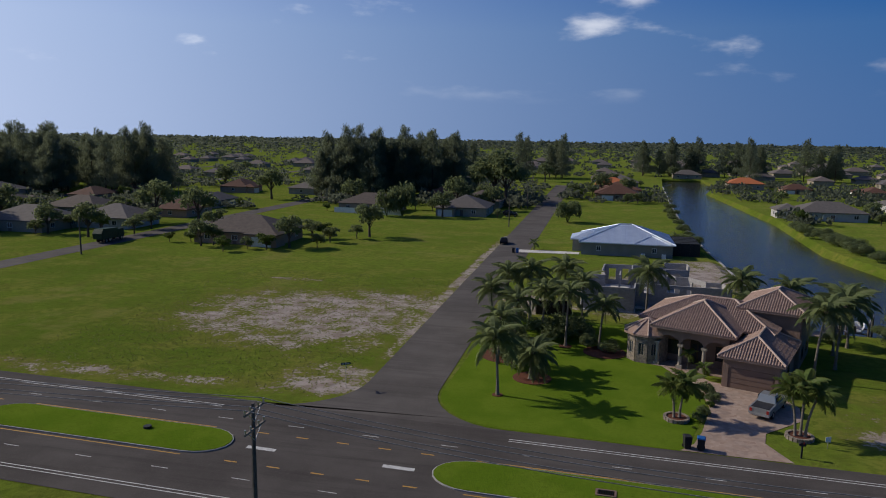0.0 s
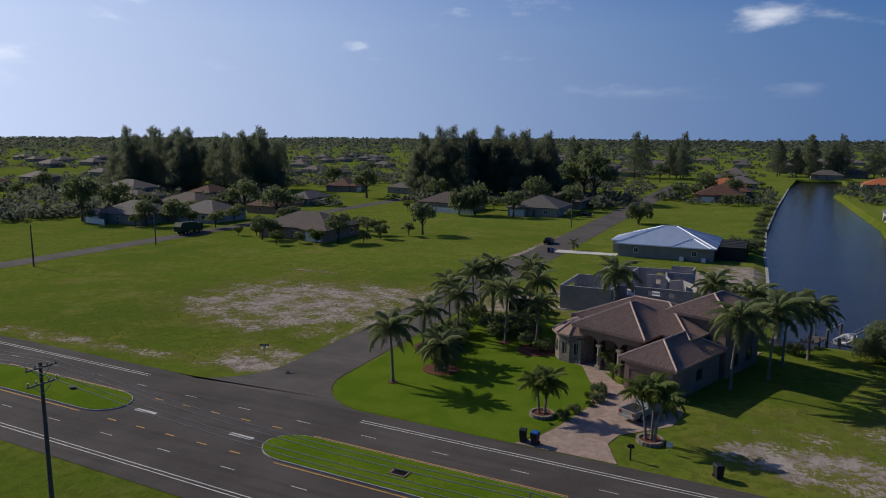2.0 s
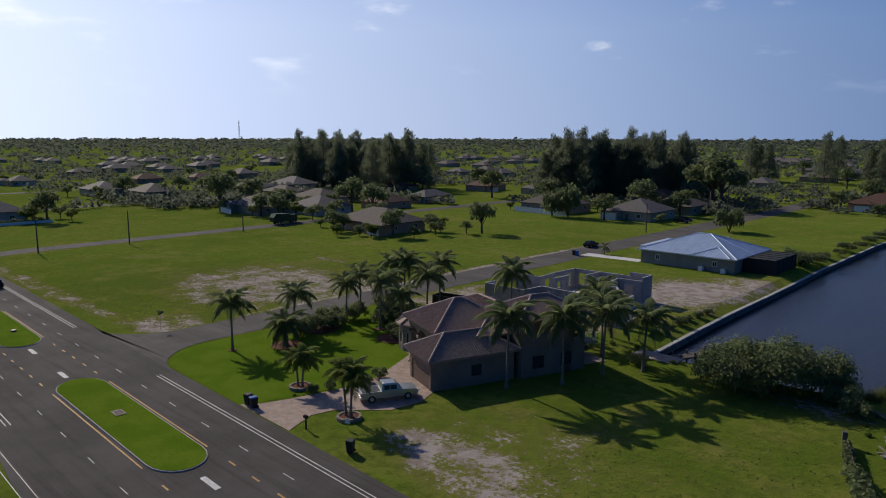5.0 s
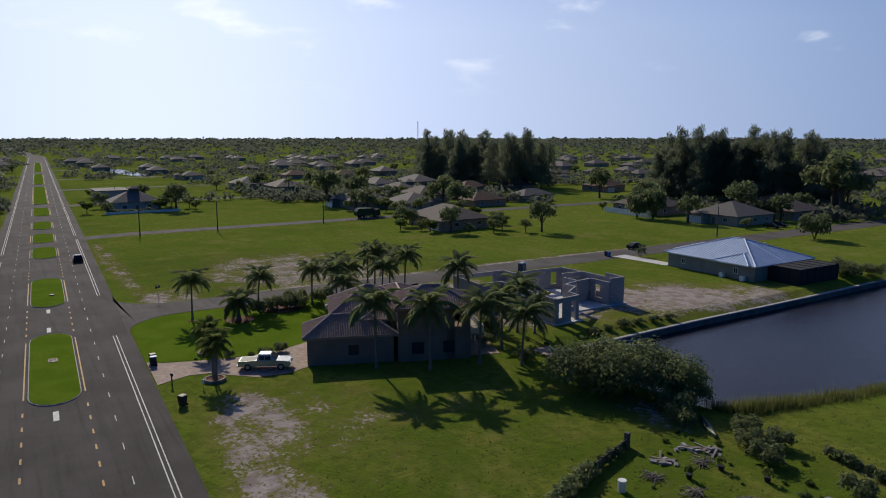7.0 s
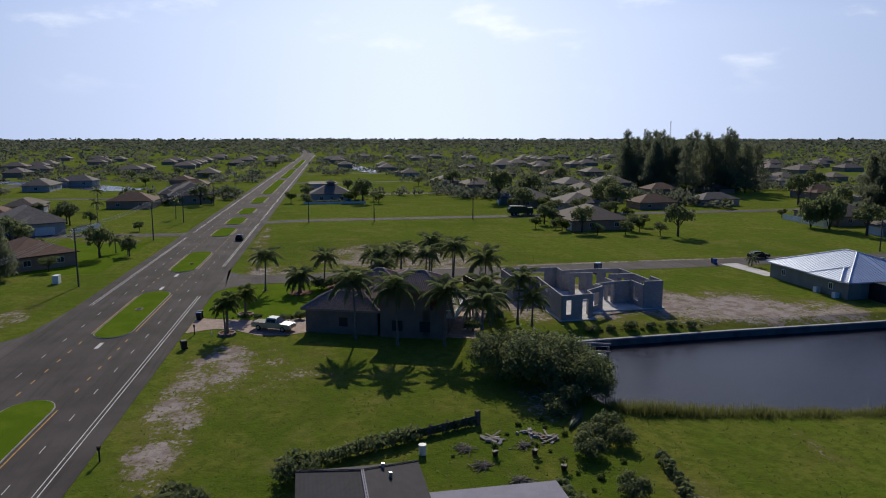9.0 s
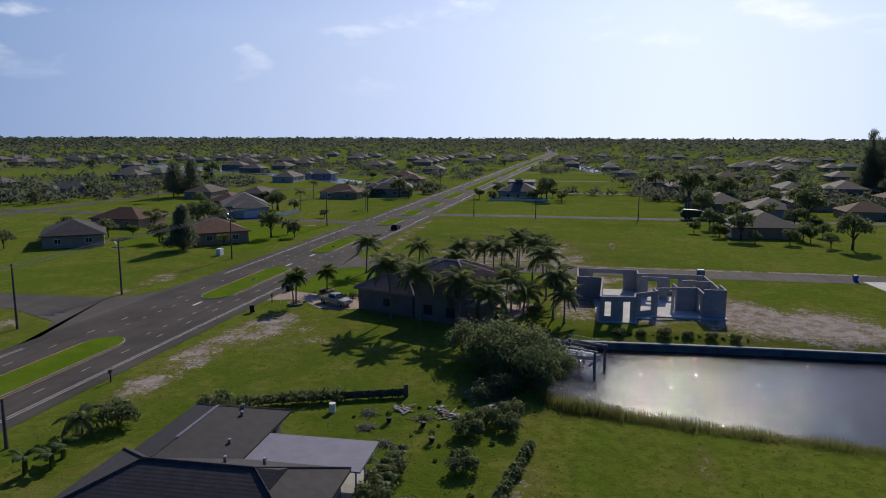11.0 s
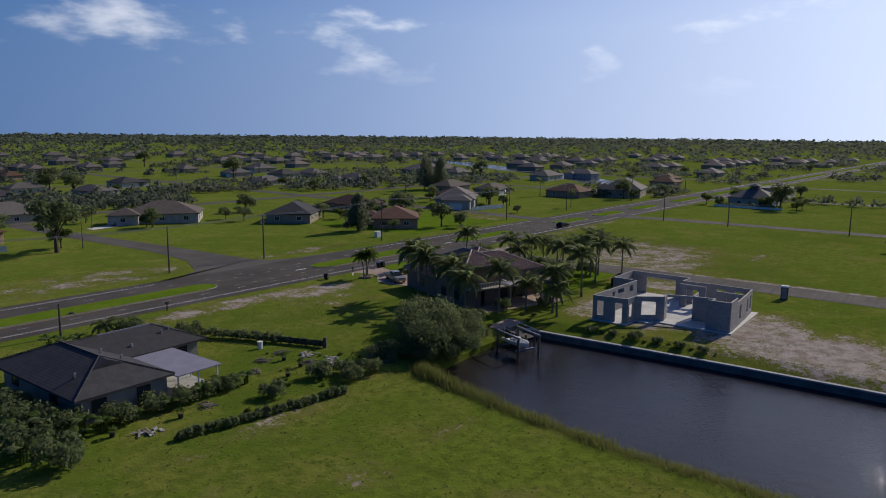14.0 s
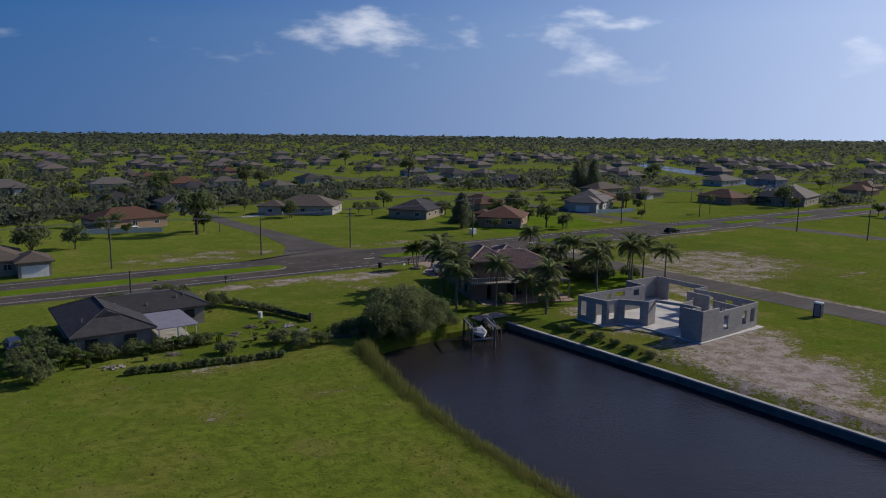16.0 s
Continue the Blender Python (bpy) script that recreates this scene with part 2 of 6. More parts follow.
def leaf_material(name, a, b, c, rough=0.6):
    n = Nodes(name, rough)
    n.b.inputs["Specular IOR Level"].default_value = 0.12
    col = n.mix(n.island(), a, b)
    col = n.mix(n.step(n.noise(0.7, 3), 0.45, 0.7, 0, 0.6), col, c)
    col = n.mix(n.math("MULTIPLY", n.random(), 0.35), col, tuple(0.6 * v for v in a))
    n.color(col)
    # light shines through the leaves
    tr_ = n.t.nodes.new("ShaderNodeBsdfTranslucent")
    n.put(tr_.inputs["Color"], n.mix(0.75, col, tuple(1.25 * v for v in c)))
    mx = n.t.nodes.new("ShaderNodeMixShader")
    mx.inputs[0].default_value = 0.5
    n.t.links.new(n.b.outputs[0], mx.inputs[1]), n.t.links.new(tr_.outputs[0], mx.inputs[2])
    n.t.links.new(mx.outputs[0], n.t.nodes["Material Output"].inputs["Surface"])
    return n.m


def block_material():
    n = Nodes("concrete_block", 0.9)
    br = n.t.nodes.new("ShaderNodeTexBrick")
    br.inputs["Scale"].default_value = 1.0
    br.inputs["Brick Width"].default_value, br.inputs["Row Height"].default_value, br.inputs["Mortar Size"].default_value = 0.4, 0.2, 0.008
    x, y, z = n.xyz()
    cm = n.t.nodes.new("ShaderNodeCombineXYZ")
    n.put(cm.inputs[0], n.math("ADD", x, y)), n.put(cm.inputs[1], z)
    n.t.links.new(cm.outputs[0], br.inputs["Vector"])
    br.inputs["Color1"].default_value, br.inputs["Color2"].default_value, br.inputs["Mortar"].default_value = (0.37, 0.355, 0.345, 1), (0.30, 0.29, 0.283, 1), (0.26, 0.255, 0.25, 1)
    n.color(n.mix(n.step(n.noise(0.8, 4), 0.4, 0.7, 0, 0.5), br.outputs["Color"], (0.25, 0.24, 0.23)))
    n.bump(n.math("SUBTRACT", n.noise(30.0, 3), br.outputs["Fac"]), 0.01)
    return n.m


def paver_material():
    n = Nodes("pavers", 0.85).world_co()
    vo = n.t.nodes.new("ShaderNodeTexVoronoi")
    vo.distance = "CHEBYCHEV"
    vo.inputs["Scale"].default_value = 2.4
    n.t.links.new(n.co, vo.inputs["Vector"])
    sp = n.t.nodes.new("ShaderNodeSeparateColor")
    n.t.links.new(vo.outputs["Color"], sp.inputs[0])
    c = n.mix(sp.outputs[0], (0.29, 0.205, 0.16), (0.39, 0.30, 0.245))
    c = n.mix(n.step(n.noise(0.7, 4), 0.42, 0.68, 0, 0.6), c, (0.23, 0.18, 0.155))
    n.color(c).bump(vo.outputs["Distance"], 0.01)
    return n.m


M = {
    "ground": ground_material(), "lawn": lawn_material(), "water": water_material(), "block": block_material(), "paver": paver_material(),
    "asphalt": asphalt_material("asphalt", (0.066, 0.059, 0.055), (0.092, 0.083, 0.077)),
    "asphalt_old": asphalt_material("asphalt_old", (0.088, 0.080, 0.074), (0.120, 0.109, 0.101)),
    "concrete": simple("concrete", (0.42, 0.41, 0.39), (0.30, 0.295, 0.285), 0.8, 0.9),
    "seawall": simple("stained_concrete", (0.17, 0.165, 0.155), (0.10, 0.098, 0.092), 0.6, 0.9),
    "slab": simple("slab", (0.60, 0.585, 0.56), (0.46, 0.445, 0.42), 0.4, 0.9),
    "white_line": simple("white_road_paint", (0.62, 0.62, 0.60), (0.40, 0.40, 0.39), 2.0, 0.7),
    "yellow_line": simple("yellow_road_paint", (0.50, 0.28, 0.05), (0.34, 0.20, 0.06), 2.0, 0.7),
    "stucco": simple("tan_stucco", (0.255, 0.178, 0.140), (0.205, 0.143, 0.113), 0.5, 0.9, fine=60),
    "stone": simple("stone_veneer", (0.30, 0.25, 0.20), (0.17, 0.145, 0.125), 3.0, 0.9, fine=12, dist=0.03),
    "cream": simple("cream_stucco", (0.36, 0.32, 0.26), (0.29, 0.26, 0.215), 0.6, 0.9),
    "white_wall": simple("white_stucco", (0.45, 0.44, 0.42), (0.36, 0.35, 0.335), 0.6, 0.9),
    "grey_wall": simple("grey_green_stucco", (0.26, 0.255, 0.225), (0.21, 0.205, 0.18), 0.5, 0.9),
    "sand_wall": simple("sand_stucco", (0.32, 0.275, 0.215), (0.26, 0.225, 0.18), 0.6, 0.9),
    "peach_wall": simple("peach_stucco", (0.37, 0.26, 0.19), (0.31, 0.215, 0.16), 0.6, 0.9),
    "dull_wall": simple("dull_stucco", (0.27, 0.25, 0.225), (0.21, 0.195, 0.18), 0.6, 0.9),
    "white": simple("white_paint", (0.78, 0.78, 0.76), (0.66, 0.66, 0.64), 2.0, 0.55),
    "tile": tile_material("terracotta_tile", (0.36, 0.25, 0.20), (0.275, 0.185, 0.148), (0.44, 0.33, 0.275)),
    "cap": simple("ridge_tile", (0.52, 0.41, 0.34), (0.38, 0.28, 0.23), 3.0, 0.8),
    "orange_tile": tile_material("orange_tile", (0.50, 0.16, 0.06), (0.42, 0.13, 0.05), (0.55, 0.24, 0.12)),
    "shingle_dark": shingle_material("charcoal_shingle", (0.062, 0.060, 0.066), (0.046, 0.045, 0.050)),
    "shingle_brown": shingle_material("brown_shingle", (0.150, 0.122, 0.102), (0.110, 0.090, 0.078)),
    "shingle_grey": shingle_material("grey_shingle", (0.175, 0.158, 0.146), (0.130, 0.118, 0.110)),
    "shingle_red": shingle_material("red_brown_shingle", (0.150, 0.075, 0.050), (0.110, 0.058, 0.042)),
    "metal_roof": simple("galvalume", (0.60, 0.68, 0.78), (0.52, 0.60, 0.71), 0.6, 0.42, 0.45),
    "tin": simple("painted_tin", (0.23, 0.225, 0.285), (0.195, 0.192, 0.245), 1.0, 0.75, 0.0),
    "glass": simple("window_glass", (0.035, 0.045, 0.055), (0.025, 0.032, 0.042), 1.0, 0.12),
    "screen": simple("dark_screen", (0.030, 0.032, 0.032), (0.022, 0.024, 0.024), 2.0, 0.8),
    "bronze": simple("bronze_frame", (0.050, 0.042, 0.036), (0.035, 0.03, 0.027), 3.0, 0.5, 0.5),
    "garage": simple("garage_door_brown", (0.20, 0.135, 0.105), (0.17, 0.115, 0.09), 1.0, 0.7),
    "blue_grey": simple("blue_grey_panel", (0.05, 0.07, 0.12), (0.04, 0.055, 0.10), 2.0, 0.5),
    "wood_pole": simple("weathered_pole", (0.13, 0.115, 0.10), (0.085, 0.075, 0.066), 2.0, 0.9, fine=20),
    "wood": simple("grey_timber", (0.26, 0.225, 0.19), (0.18, 0.155, 0.135), 1.2, 0.9),
    "steel": simple("galvanised_steel", (0.50, 0.51, 0.52), (0.42, 0.43, 0.44), 2.0, 0.4, 0.8),
    "wire": simple("cable", (0.22, 0.22, 0.22), (0.16, 0.16, 0.16), 2.0, 0.5),
    "black": simple("black_plastic", (0.020, 0.020, 0.022), (0.03, 0.03, 0.032), 3.0, 0.55),
    "tyre": simple("tyre_rubber", (0.018, 0.018, 0.018), (0.026, 0.026, 0.026), 5.0, 0.85),
    "blue": simple("blue_plastic", (0.02, 0.12, 0.38), (0.02, 0.10, 0.30), 3.0, 0.5),
    "green_paint": simple("dark_green_paint", (0.02, 0.055, 0.03), (0.015, 0.04, 0.022), 2.0, 0.5),
    "silver": simple("silver_car_paint", (0.40, 0.41, 0.40), (0.36, 0.37, 0.36), 1.0, 0.3, 0.6),
    "dark_car": simple("black_car_paint", (0.012, 0.012, 0.014), (0.016, 0.016, 0.018), 1.0, 0.25),
    "red": simple("red_paint", (0.35, 0.03, 0.025), (0.28, 0.025, 0.02), 2.0, 0.5),
    "mulch": simple("red_mulch", (0.14, 0.05, 0.03), (0.09, 0.035, 0.022), 6.0, 0.95, dist=0.04),
    "soil": simple("soil", (0.12, 0.09, 0.06), (0.08, 0.06, 0.042), 3.0, 0.95, dist=0.04),
    "pool": simple("pool_water", (0.05, 0.38, 0.50), (0.04, 0.32, 0.45), 1.0, 0.1),
    "trunk": simple("palm_trunk", (0.23, 0.20, 0.165), (0.15, 0.13, 0.105), 4.0, 0.95, fine=25, dist=0.03),
    "bark": simple("bark", (0.11, 0.085, 0.065), (0.07, 0.055, 0.044), 4.0, 0.95, fine=25, dist=0.03),
    "frond": leaf_material("palm_frond", (0.115, 0.155, 0.062), (0.165, 0.205, 0.082), (0.185, 0.215, 0.095), 0.55),
    "frond_light": leaf_material("areca_frond", (0.10, 0.16, 0.035), (0.14, 0.20, 0.045), (0.17, 0.19, 0.06), 0.5),
    "leaf": leaf_material("leaf", (0.115, 0.148, 0.066), (0.150, 0.188, 0.084), (0.17, 0.20, 0.09), 0.8),
    "leaf_light": leaf_material("light_leaf", (0.06, 0.11, 0.02), (0.10, 0.15, 0.03), (0.12, 0.15, 0.04)),
    "needle": leaf_material("casuarina_needles", (0.125, 0.152, 0.092), (0.165, 0.192, 0.118), (0.17, 0.195, 0.125), 0.9),
    "woods": leaf_material("far_woods", (0.080, 0.098, 0.068), (0.110, 0.128, 0.088), (0.118, 0.132, 0.096), 0.9),
    "reed": leaf_material("tall_grass", (0.09, 0.14, 0.025), (0.13, 0.17, 0.035), (0.17, 0.17, 0.06)),
}

# ---------------------------------------------------------------- builders


def link_mesh(name, bm, mat):
    me = bpy.data.meshes.new(name)
    bm.normal_update()
    bm.to_mesh(me)
    bm.free()
    me.materials.append(M[mat])
    return new(name, me)


def part(name, bm, mat, parent, label=""):
    """One mesh object under a thing or under a part, in the parent's own space."""
    ob = link_mesh(name, bm, mat)
    ob.parent = parent
    if label:
        ob["label"] = label
    return ob


def share(name, me, parent, m):
    """One more object on a mesh that is already there."""
    ob = new(name, me)
    ob.parent = parent
    ob.matrix_basis = m
    return ob


def thing(name, m, label, category, group="", kind=""):
    ob = new(name)
    ob.matrix_basis = m
    ob.empty_display_size = 0.2
    return tagged(ob, label, category, group, kind)


def solid(name, bm, mat, label, category, group="", kind=""):
    return tagged(link_mesh(name, bm, mat), label, category, group, kind)


def box(bm, x0, y0, z0, x1, y1, z1, m=None):
    vs = [Vector((x, y, z)) for z in (z0, z1) for x, y in ((x0, y0), (x1, y0), (x1, y1), (x0, y1))]
    vs = [bm.verts.new(m @ v if m else v) for v in vs]
    for f in ((3, 2, 1, 0), (4, 5, 6, 7), (0, 1, 5, 4), (1, 2, 6, 5), (2, 3, 7, 6), (3, 0, 4, 7)):
        bm.faces.new([vs[i] for i in f])
    return bm


def boxes(*rows):
    bm = bmesh.new()
    for r in rows:
        box(bm, *r)
    return bm


def poly(bm, pts, z0, z1):
    """An upright prism over a counter-clockwise outline."""
    lo, hi = [bm.verts.new((x, y, z0)) for x, y in pts], [bm.verts.new((x, y, z1)) for x, y in pts]
    bm.faces.new(hi), bm.faces.new(lo[::-1])
    n = len(pts)
    for i in range(n):
        bm.faces.new((lo[i], lo[(i + 1) % n], hi[(i + 1) % n], hi[i]))
    return bm


def sheet(bm, pts, z):
    bm.faces.new([bm.verts.new((x, y, z)) for x, y in pts])
    return bm


def tube(bm, path, radii, sides=8, caps=True):
    """A round tapering limb along a path."""
    rings = []
    for i, p in enumerate(path):
        p = Vector(p)
        d = (Vector(path[min(i + 1, len(path) - 1)]) - Vector(path[max(i - 1, 0)])).normalized()
        a = d.orthogonal().normalized()
        if abs(d.z) > 0.3:
            a = d.cross(Vector((0, 1, 0))).normalized()
        b = d.cross(a)
        r = radii[i] if isinstance(radii, (list, tuple)) else radii
        rings.append([bm.verts.new(p + r * (math.cos(k * math.tau / sides) * a + math.sin(k * math.tau / sides) * b)) for k in range(sides)])
    for q, s in zip(rings, rings[1:]):
        for k in range(sides):
            bm.faces.new((q[k], q[(k + 1) % sides], s[(k + 1) % sides], s[k]))
    if caps:
        bm.faces.new(rings[0][::-1]), bm.faces.new(rings[-1])
    return bm


def ring_disc(bm, x, y, z0, z1, r, sides=16):
    return poly(bm, [(x + r * math.cos(a), y + r * math.sin(a)) for a in [k * math.tau / sides for k in range(sides)]], z0, z1)


def hip_shape(x0, y0, x1, y1, z, pitch):
    """Slopes of a hip roof: corner loops, and the ridge."""
    w, d = x1 - x0, y1 - y0
    h = min(w, d) / 2
    zt = z + h * pitch
    if w >= d:
        a, b = (x0 + h, (y0 + y1) / 2, zt), (x1 - h, (y0 + y1) / 2, zt)
    else:
        a, b = ((x0 + x1) / 2, y0 + h, zt), ((x0 + x1) / 2, y1 - h, zt)
    c = [(x0, y0, z), (x1, y0, z), (x1, y1, z), (x0, y1, z)]
    if w >= d:
        slopes = [[c[0], c[1], b, a], [c[1], c[2], b], [c[2], c[3], a, b], [c[3], c[0], a]]
        hips = [(c[0], a), (c[3], a), (c[1], b), (c[2], b), (a, b)]
    else:
        slopes = [[c[0], c[1], a], [c[1], c[2], b, a], [c[2], c[3], b], [c[3], c[0], a, b]]
        hips = [(c[0], a), (c[1], a), (c[2], b), (c[3], b), (a, b)]
    return slopes, hips


def hip_roof(bm, x0, y0, x1, y1, z, pitch=0.42, thick=0.22):
    """A closed hip roof with a fascia; the rectangle is the eaves' line."""
    slopes, hips = hip_shape(x0, y0, x1, y1, z, pitch)
    for s in slopes:
        q = []
        for p in s:
            if not q or (Vector(p) - Vector(q[-1])).length > 1e-4:
                q.append(p)
        if len(q) > 2:
            bm.faces.new([bm.verts.new(p) for p in q])
    box(bm, x0, y0, z - thick, x1, y1, z - 0.004)
    return bm


def rib(bm, a, b, up, side, r):
    """A half-round strip from a to b."""
    prof = [(-r, 0.0), (-0.7 * r, 0.7 * r), (0.0, r), (0.7 * r, 0.7 * r), (r, 0.0)]
    va, vb = [bm.verts.new(a + side * s + up * h) for s, h in prof], [bm.verts.new(b + side * s + up * h) for s, h in prof]
    for i in range(4):
        bm.faces.new((va[i], va[i + 1], vb[i + 1], vb[i]))
    bm.faces.new(va[::-1])


def slope_ribs(bm, loop, pitch_m, r, square=False):
    """Barrel tiles (or standing seams) that run up a slope whose first edge is the eave."""
    p = [Vector(v) for v in loop]
    along = (p[1] - p[0]).normalized()
    nrm = (p[1] - p[0]).cross(p[-1] - p[0]).normalized()
    if nrm.z < 0:
        nrm = -nrm
    up = nrm.cross(along).normalized()
    if up.z < 0:
        up = -up
    flat = [((v - p[0]).dot(along), (v - p[0]).dot(up)) for v in p]
    n = int(flat[1][0] / pitch_m)
    for i in range(n):
        s = (i + 0.5) * flat[1][0] / n
        ts = []
        for (a, b), (c, d) in zip(flat, flat[1:] + flat[:1]):
            if (a - s) * (c - s) < 0:
                ts.append(b + (d - b) * (s - a) / (c - a))
        if len(ts) < 2 or max(ts) - min(ts) < 0.2:
            continue
        a, b = p[0] + along * s + up * (min(ts) - 0.05) + nrm * 0.005, p[0] + along * s + up * max(ts) + nrm * 0.005
        if square:
            va = [bm.verts.new(a + along * x + nrm * h) for x, h in ((-r, 0), (-r, 2.4 * r), (r, 2.4 * r), (r, 0))]
            vb = [bm.verts.new(b + along * x + nrm * h) for x, h in ((-r, 0), (-r, 2.4 * r), (r, 2.4 * r), (r, 0))]
            for k in range(3):
                bm.faces.new((va[k], va[k + 1], vb[k + 1], vb[k]))
        else:
            # courses: each stretch of tile sits a little higher at its lower end
            length = (b - a).length
            m = max(1, int(length / 0.42))
            for k in range(m):
                rib(bm, a + (b - a) * (k / m) + nrm * 0.025, a + (b - a) * ((k + 1) / m), nrm, along, r)


def caps(bm, hips, r=0.13):
    for a, b in hips:
        a, b = Vector(a), Vector(b)
        if (b - a).length < 0.3:
            continue
        d = (b - a).normalized()
        side = d.cross(Vector((0, 0, 1))).normalized()
        n = max(1, int((b - a).length / 0.45))
        for k in range(n):
            rib(bm, a + (b - a) * (k / n) + Vector((0, 0, 0.05)), a + (b - a) * ((k + 1.08) / n) + Vector((0, 0, 0.03)), side.cross(d).normalized(), side, r)


def wall_run(bm, a, b, z0, z1, thick, holes=()):
    """A straight wall from a to b with openings (from, to, sill, head), in metres along it."""
    a, b = Vector((*a, 0)), Vector((*b, 0))
    d = (b - a).normalized()
    n = Vector((-d.y, d.x, 0))
    length = (b - a).length
    m = Matrix((( d.x, n.x, 0, a.x), (d.y, n.y, 0, a.y), (0, 0, 1, 0), (0, 0, 0, 1)))
    h = thick / 2
    cuts = sorted(holes)
    x = 0.0
    for s, e, lo, hi in cuts:
        if s > x:
            box(bm, x, -h, z0, s, h, z1, m)
        if lo > z0:
            box(bm, s, -h, z0, e, h, lo, m)
        if hi < z1:
            box(bm, s, -h, hi, e, h, z1, m)
        x = e
    if x < length:
        box(bm, x, -h, z0, length, h, z1, m)
    return m


def run_part(name, parent, a, b, z0, z1, thick, holes, mat):
    """One straight wall with its openings, as one joined part."""
    bm = bmesh.new()
    wall_run(bm, a, b, z0, z1, thick, holes)
    bmesh.ops.remove_doubles(bm, verts=bm.verts, dist=0.002)
    return part(name, bm, mat, parent)


def window_on(parent, m, w, h, frame_mat="white", name="window", bars=1):
    """A framed window standing on a wall face: x along the wall, -y outwards, at its lower left corner."""
    bm = bmesh.new()
    f = 0.09
    for r in ((0, -0.06, 0, w, 0.02, f), (0, -0.06, h - f, w, 0.02, h), (0, -0.06, f, f, 0.02, h - f), (w - f, -0.06, f, w, 0.02, h - f)):
        box(bm, *r)
    for k in range(bars):
        x = w * (k + 1) / (bars + 1)
        box(bm, x - 0.03, -0.045, f, x + 0.03, 0.02, h - f)
    win = part(name, bm, frame_mat, parent)
    win.matrix_basis = m
    part("pane", boxes((f, -0.03, f, w - f, 0.015, h - f)), "glass", win)
    return win


def face_on(m_wall, x, z):
    return m_wall @ Matrix.Translation((x, 0, z))


def side_m(x0, y0, x1, y1, side):
    """The frame of a rectangle's wall face: x along it, -y outwards."""
    if side == "s":
        return Matrix.Translation((x0, y0, 0))
    if side == "e":
        return Matrix.Translation((x1, y0, 0)) @ Matrix.Rotation(radians(90), 4, "Z")
    if side == "n":
        return Matrix.Translation((x1, y1, 0)) @ Matrix.Rotation(radians(180), 4, "Z")
    return Matrix.Translation((x0, y1, 0)) @ Matrix.Rotation(radians(-90), 4, "Z")


def house(m, label, w, d, wall, roof, wings=(), h=2.8, pitch=0.42, garage="", front="s", over=0.55, group="houses of the neighbourhood", vents=True, gap=5.5):
    """A one-storey hip-roofed house: main block w x d about the origin, and wings given as rectangles."""
    ob = thing("house", m, label, "house", group)
    rects = [(-w / 2, -d / 2, w / 2, d / 2)] + list(wings)
    for i, (x0, y0, x1, y1) in enumerate(rects):
        lift = 0.015 * i
        part("wall", boxes((x0, y0, -0.05, x1, y1, h - lift)), wall, ob)
        bm = bmesh.new()
        hip_roof(bm, x0 - over, y0 - over, x1 + over, y1 + over, h + 0.16 - lift, pitch)
        r = part("roof", bm, roof, ob)
        if i == 0 and vents:
            zt = h + min(w, d) / 2 * pitch * 0.6
            part("vent", boxes((w * 0.12, d * 0.12, zt - 0.5, w * 0.12 + 0.35, d * 0.12 + 0.35, zt + 0.75)), "steel", r)
        for side in "sewn":
            length = (x1 - x0) if side in "sn" else (y1 - y0)
            sm = side_m(x0, y0, x1, y1, side)
            if garage == side and i == len(rects) - 1:
                gw = min(4.8, length - 1)
                part("garage_door", boxes((length / 2 - gw / 2, -0.03, 0, length / 2 + gw / 2, 0.05, 2.2)), "white", ob, "pale sectional garage door").matrix_basis = sm
                continue
            n = int(length / gap)
            for k in range(n):
                x = length * (k + 0.5) / n - 0.75
                window_on(ob, face_on(sm, x, 0.95), 1.5, 1.25)
        if front in "sewn" and i == 0:
            length = (x1 - x0) if front in "sn" else (y1 - y0)
            part("door", boxes((length * 0.5 - 0.5, -0.04, 0, length * 0.5 + 0.5, 0.05, 2.05)), "garage", ob, "brown front door").matrix_basis = side_m(x0, y0, x1, y1, front)
    return ob


# ---------------------------------------------------------------- ground, roads, water
def edge(x):
    """The main road's north edge."""
    return 59.6 - 0.036 * x


def on_road(x, v):
    return (x, edge(x) - v)


CANAL = [(25.0, 104.9), (36, 104.2), (44, 104.6), (48.6, 105.4), (50.6, 111), (52.4, 118), (54.6, 131), (55.4, 150), (50.0, 185), (53.5, 250), (49.6, 385), (62, 440), (62, 502),
         (37, 502), (31.5, 425), (25.2, 300), (22.5, 225), (22.7, 180), (23.2, 167), (23.6, 150), (23.8, 133), (24.3, 120), (24.9, 108)]


